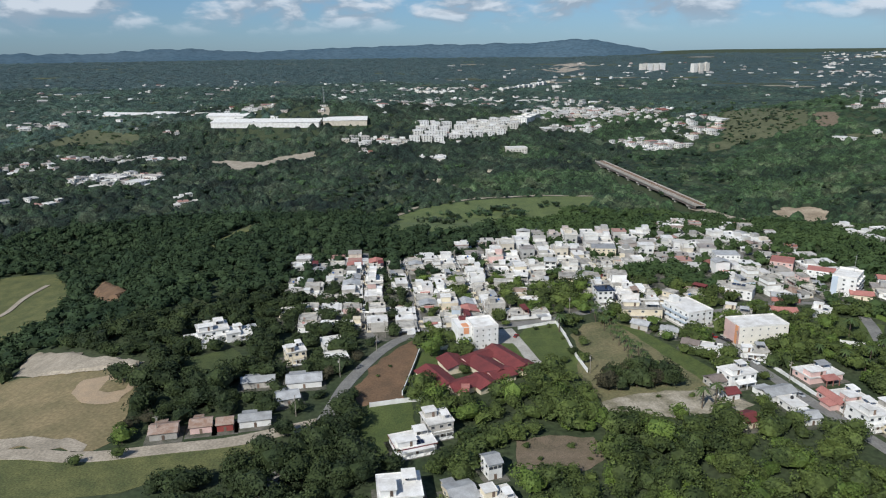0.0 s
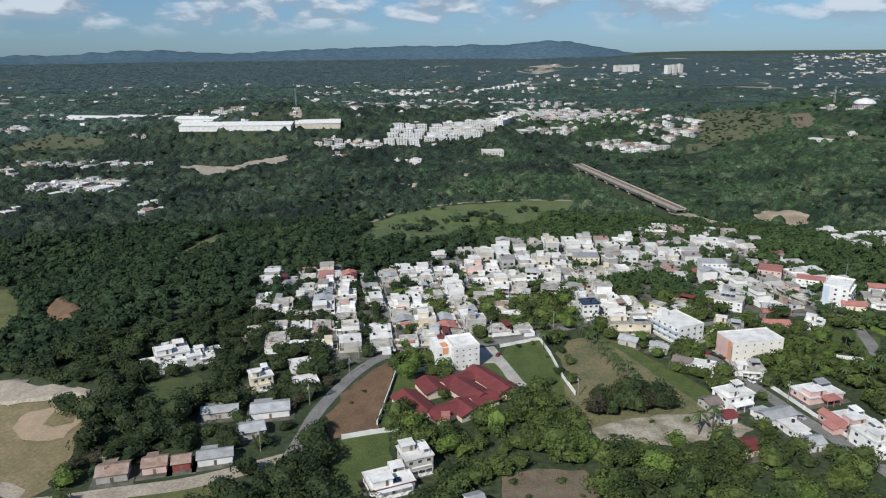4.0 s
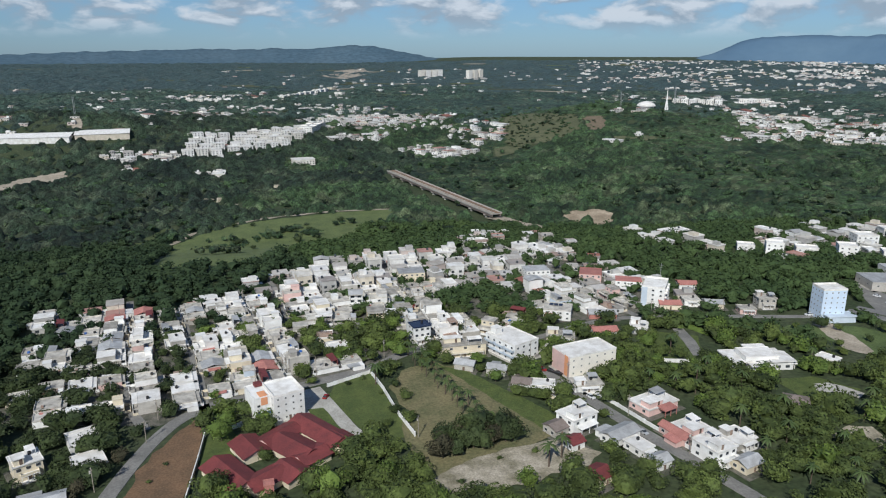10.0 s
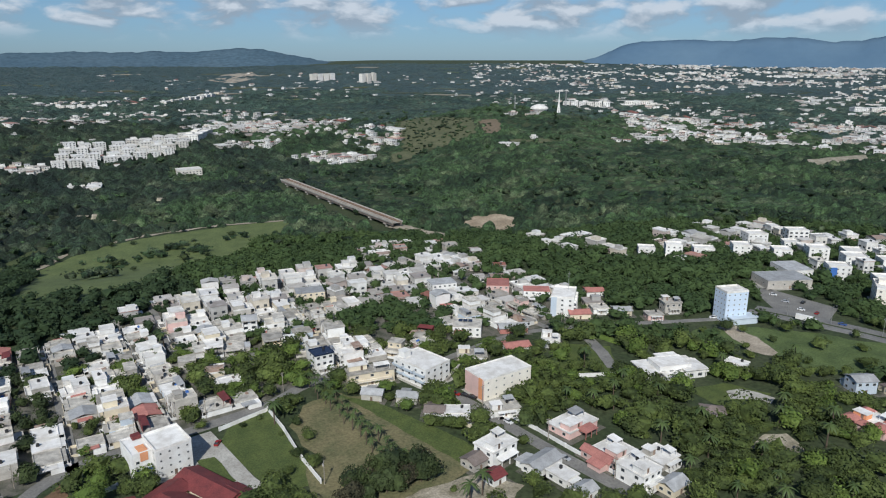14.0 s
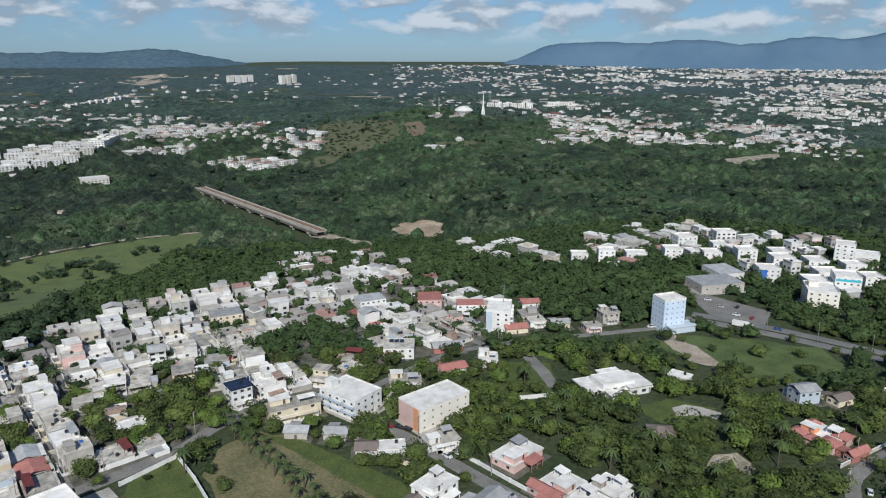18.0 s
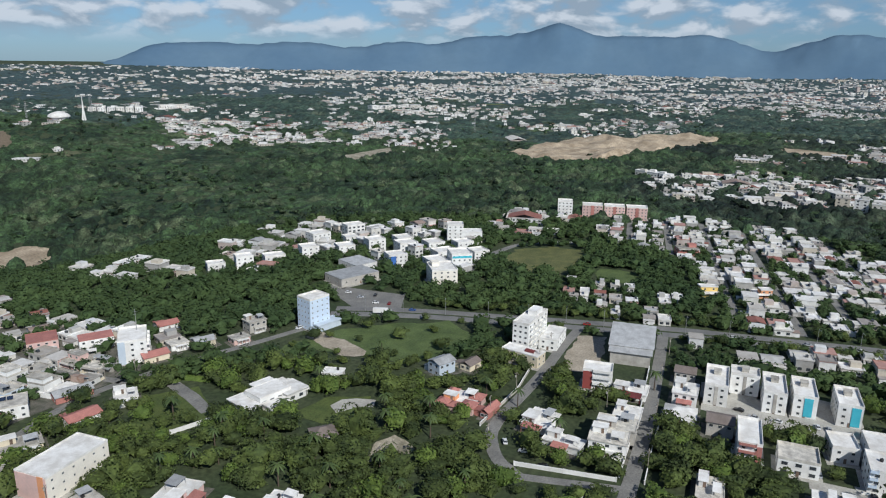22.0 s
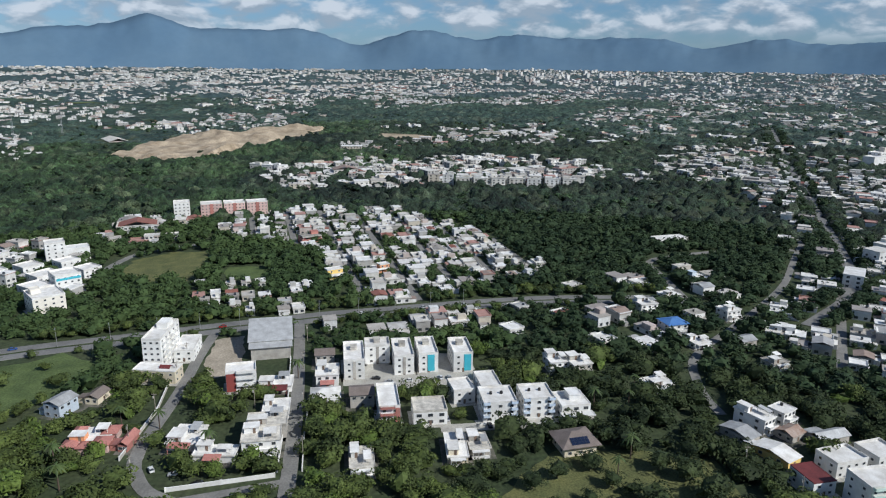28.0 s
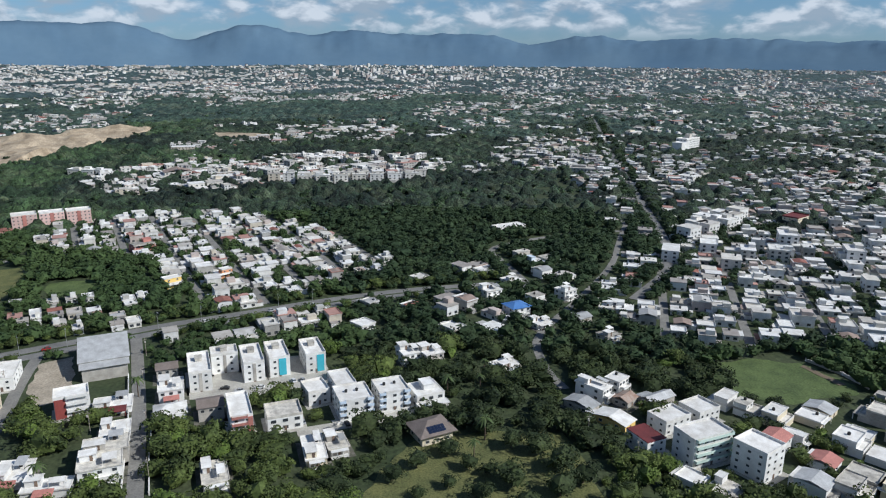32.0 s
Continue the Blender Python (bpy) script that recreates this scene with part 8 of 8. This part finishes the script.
wall_run([(-8, 317), (2, 320)], 1.8, M_WHITE, "white school wall")
wall_run([(118, 340), (124, 318), (132, 296)], 1.8, M_CREAM, "cream wall along dry grass")
wall_run([(146, 312), (152, 290), (155, 275), (160, 252)], 1.5, M_WHITE, "white street wall with pillars")
wall_run([(262, 219), (300, 218), (330, 222)], 1.6, M_GREY, "long grey wall beside a side street")
wall_run([(253, 151), (280, 154), (310, 156)], 1.4, M_WHITE, "white wall along a side street")
wall_run([(250, 160), (246, 178), (242, 196)], 1.6, M_WHITE, "white wall along a lane")
wall_run([(253, 160), (300, 164), (330, 168), (352, 171)], 1.5, M_WHITE, "white wall with pillars along a street")
wall_run([(288, -147), (270, -152), (255, -152)], 1.4, M_GREY, "grey wall round a sports field")
wall_run([(284, 84), (287, 68), (290, 50)], 0.9, M_WHITE, "low white kerb wall of a car park")
wall_run([(196, 322), (212, 316)], 1.8, M_WHITE, "white wall among park trees")
wall_run([(236, 168), (226, 166), (214, 176)], 1.8, M_GREY, "pale grey boundary wall")

CAR_PAINT = [material("car_paint_" + n, c, tuple(q * 0.85 for q in c), scale=3, rough=0.25, spec=0.6) for n, c in (("red", (0.30, 0.025, 0.02)), ("white", (0.75, 0.75, 0.74)), ("silver", (0.42, 0.43, 0.44)), ("black", (0.02, 0.02, 0.022)), ("blue", (0.05, 0.10, 0.28)))]
CAR_NAME = ("red", "white", "silver-grey", "black", "blue")


def loft(sections):
    """A car body from (x, half width, bottom, top) stations."""
    vs, fs = [], []
    for x, hw, z0, z1 in sections:
        vs += [(x, -hw, z0), (x, hw, z0), (x, hw * 0.97, z1), (x, -hw * 0.97, z1)]
    for k in range(len(sections) - 1):
        a, b = 4 * k, 4 * k + 4
        for i in range(4):
            j = (i + 1) % 4
            fs.append((a + i, a + j, b + j, b + i))
    fs += [(3, 2, 1, 0), tuple(len(vs) - 4 + i for i in range(4))]
    return vs, fs


def car(x, y, turn, colour, where):
    b = thing("car", x, y, R(turn), "%s parked car %s" % (CAR_NAME[colour], where), "car", "parked cars", z=gz(x, y) + 0.22)
    part("body", loft([(-2.1, 0.78, 0.35, 0.80), (-1.9, 0.86, 0.25, 0.92), (0.7, 0.88, 0.22, 0.95), (1.9, 0.85, 0.25, 0.80), (2.15, 0.75, 0.35, 0.65)]), CAR_PAINT[colour], b)
    part("cabin", loft([(-1.75, 0.70, 0.90, 0.95), (-1.2, 0.68, 0.90, 1.42), (0.25, 0.68, 0.90, 1.45), (1.05, 0.72, 0.90, 0.95)]), M_GLASS, b)
    part("roof", box(1.4, 1.26, 0.07), CAR_PAINT[colour], b, (-0.45, 0, 1.42))
    for wx in (-1.3, 1.3):
        for wy in (-0.8, 0.8):
            w = part("wheel", CAR_WHEEL, None, b, (wx, wy, 0.31))
            w.rotation_euler = (math.pi / 2, 0, 0)


CAR_WHEEL = mesh_from("wheel", *joined((cylinder(0.31, 0.2, 12), (0, 0, -0.1))), M_TYRE)
for x, y, turn, c, where in ((37, 334, 60, 0, "on a pale driveway"), (-16, 226, 40, 1, "beside a white house"), (137, 331, -60, 0, "outside the cream building"), (140, 328, -60, 3, "outside the cream building"), (142, 325, -55, 3, "outside the cream building"),
                             (283, 80, 10, 3, "in a concrete car park"), (283, 76, 10, 2, "in a concrete car park"), (285, 66, 10, 3, "in a concrete car park"), (328, 128, 80, 3, "in an apartment yard"), (324, 122, 80, 2, "in an apartment yard"), (325, 113, 80, 1, "in an apartment yard"), (328, 98, 10, 1, "by the white blocks"), (328, 94, 10, 2, "by the white blocks"),
                             (280, 120, 10, 2, "below the balconies"), (280, 117, 10, 2, "below the balconies"), (163, 256, 100, 3, "on a house forecourt"), (150, 268, -72, 2, "at the street kerb"), (145, 300, -75, 1, "at the street kerb"), (-45, 372, 95, 1, "on a narrow street"), (-52, 442, 95, 1, "on a narrow street"), (17, 420, 100, 2, "on a narrow street"), (102, 430, 90, 0, "on a narrow street"),
                             (360, 300, -68, 1, "stopped on the highway"), (372, 271, -68, 2, "stopped on the highway"), (386, 228, -72, 1, "stopped on the highway"), (401, 180, -74, 3, "stopped on the highway"), (395, 215, 108, 0, "stopped on the highway"), (366, 312, -70, 4, "stopped on the highway"), (310, 351, 165, 1, "on a side street"), (366, 338, -60, 1, "on an asphalt forecourt"), (370, 352, -60, 2, "on an asphalt forecourt"), (374, 364, -62, 1, "on an asphalt forecourt"), (369, 330, 20, 0, "on an asphalt forecourt"), (378, 346, 20, 3, "on an asphalt forecourt"), (415, 140, -76, 1, "stopped on the highway"), (424, 104, -76, 2, "stopped on the highway"), (428, 80, 104, 1, "stopped on the highway"), (289, 97, 8, 2, "below a white house"), (255, 205, 30, 1, "at a corner"), (246, 186, 100, 3, "in a lane"), (252, 196, 100, 2, "in a lane")):
    car(x, y, turn, c, where)
truck = thing("truck", 352, 324, R(-66), "white box lorry on the highway", "truck", z=gz(352, 324) + 0.24)
part("cargo_box", box(8.5, 2.4, 2.6), M_WHITE, truck, (-1.2, 0, 1.1))
part("cab", loft([(-1.0, 1.15, 0.5, 2.7), (0.6, 1.15, 0.5, 2.7), (1.1, 1.1, 0.5, 1.7), (1.2, 1.05, 0.5, 1.4)]), CAR_PAINT[1], truck, (4.3, 0, 0))
part("chassis", box(10, 1.0, 0.3), M_TANK, truck, (0, 0, 0.8))
for wx in (-4.2, -3.1, 3.6):
    for wy in (-1.05, 1.05):
        w = part("wheel", mesh_from("wheel", *cylinder(0.48, 0.3, 12), M_TYRE), None, truck, (wx, wy + 0.15, 0.48))
        w.rotation_euler = (math.pi / 2, 0, 0)

church = thing("church", 798, 1270, R(-30), "round white church with a low dome on a hill", "church")
part("wall", cylinder(15, 5, 28), M_WHITE, church, (0, 0, -1))
part("dome", joined(*[(cylinder(18 * math.cos(a_), 2.0, 28, math.cos(a_ + 0.26) / math.cos(a_)), (0, 0, 4 + 8 * math.sin(a_))) for a_ in (0.0, 0.26, 0.52, 0.78, 1.04, 1.3)]), M_ROOFW, church, (0, 0, 0), 0, "pale shallow dome")
spire = thing("church_spire", 822, 1238, 0.0, "slender white concrete church spire on splayed legs", "spire")
for k in range(4):
    leg = part("leg", cylinder(1.6, 26, 6, 0.45), M_WHITE, spire, (3.2 * math.cos(k * 1.571), 3.2 * math.sin(k * 1.571), -1))
    leg.rotation_euler = (0.11 * math.sin(k * 1.571), -0.11 * math.cos(k * 1.571), 0)
part("needle", cylinder(1.5, 20, 8, 0.12), M_WHITE, spire, (0, 0, 23))

# masts on the far hill and ridge
for x, y, h in ((905, 1330, 42), (760, 1300, 30), (-236, 1440, 34), (1010, 1480, 44), (1330, 820, 60), (1385, 760, 55)):
    m = thing("radio_mast", x, y, 0.0, "slim steel lattice mast on a distant hill", "radio mast", "radio masts")
    for k, (dx, dy) in enumerate(((1.4, 0), (-0.7, 1.2), (-0.7, -1.2))):
        part("leg", cylinder(0.35, h, 6, 0.5), M_METAL, m, (dx, dy, 0))
    for k in range(8):
        part("brace", box(2.6, 0.3, 0.3), M_METAL, m, (0, 0, h * (k + 1) / 9), R(60 * k))

# rows of trees beside the highway
for k in range(2, len(HIGHWAY) - 1):
    (ax, ay), (bx, by) = HIGHWAY[k], HIGHWAY[k + 1]
    n = int(math.hypot(bx - ax, by - ay) / 6.5)
    for i in range(n):
        x, y = ax + (bx - ax) * i / n, ay + (by - ay) * i / n
        for o in (13, 17.5, -11):
            if pick.rand() < (0.85 if o > 0 else 0.45) and cover_at(x + o, y + o * 0.25) not in (1, 2, 3):
                tree(x + o + pick.uniform(-1, 1), y + o * 0.25, pick.uniform(2.2, 3.8), 1.0, 0, "dense roadside tree along the highway", group="roadside trees")

# clipped hedges by the park lane


def hedge(x, y, turn, ln, w, h):
    gh = np.random.RandomState(int(x))
    nx, ny = max(4, int(ln / 0.8)), 4
    vs, fs = [], []
    for i in range(nx + 1):
        for j in range(ny + 1):
            u, v = i / nx * 2 - 1, j / ny * 2 - 1
            top = h * (1 - 0.25 * abs(v) ** 3) * (1 - 0.25 * abs(u) ** 6)
            vs.append((u * ln / 2 + gh.uniform(-0.2, 0.2), v * w / 2 + gh.uniform(-0.15, 0.15), (top if 0 < i < nx and 0 < j < ny else 0.0) + gh.uniform(-0.12, 0.12)))
    for i in range(nx):
        for j in range(ny):
            a = i * (ny + 1) + j
            fs.append((a, a + ny + 1, a + ny + 2, a + 1))
    ob = new("hedge", mesh_from("hedge", vs, fs, M_LEAF_B))
    ob.matrix_basis = Matrix.Translation((x, y, gz(x, y) + 0.1)) @ Matrix.Rotation(turn, 4, "Z")
    return tagged(ob, "yellow-green clipped hedge beside a lane", "hedge", "clipped hedges")


hedge(236, 352, R(-72), 18, 3.6, 1.8)
hedge(229, 359, R(-60), 8, 3.4, 1.7)
hedge(222, 362, R(-30), 5, 3.0, 1.5)
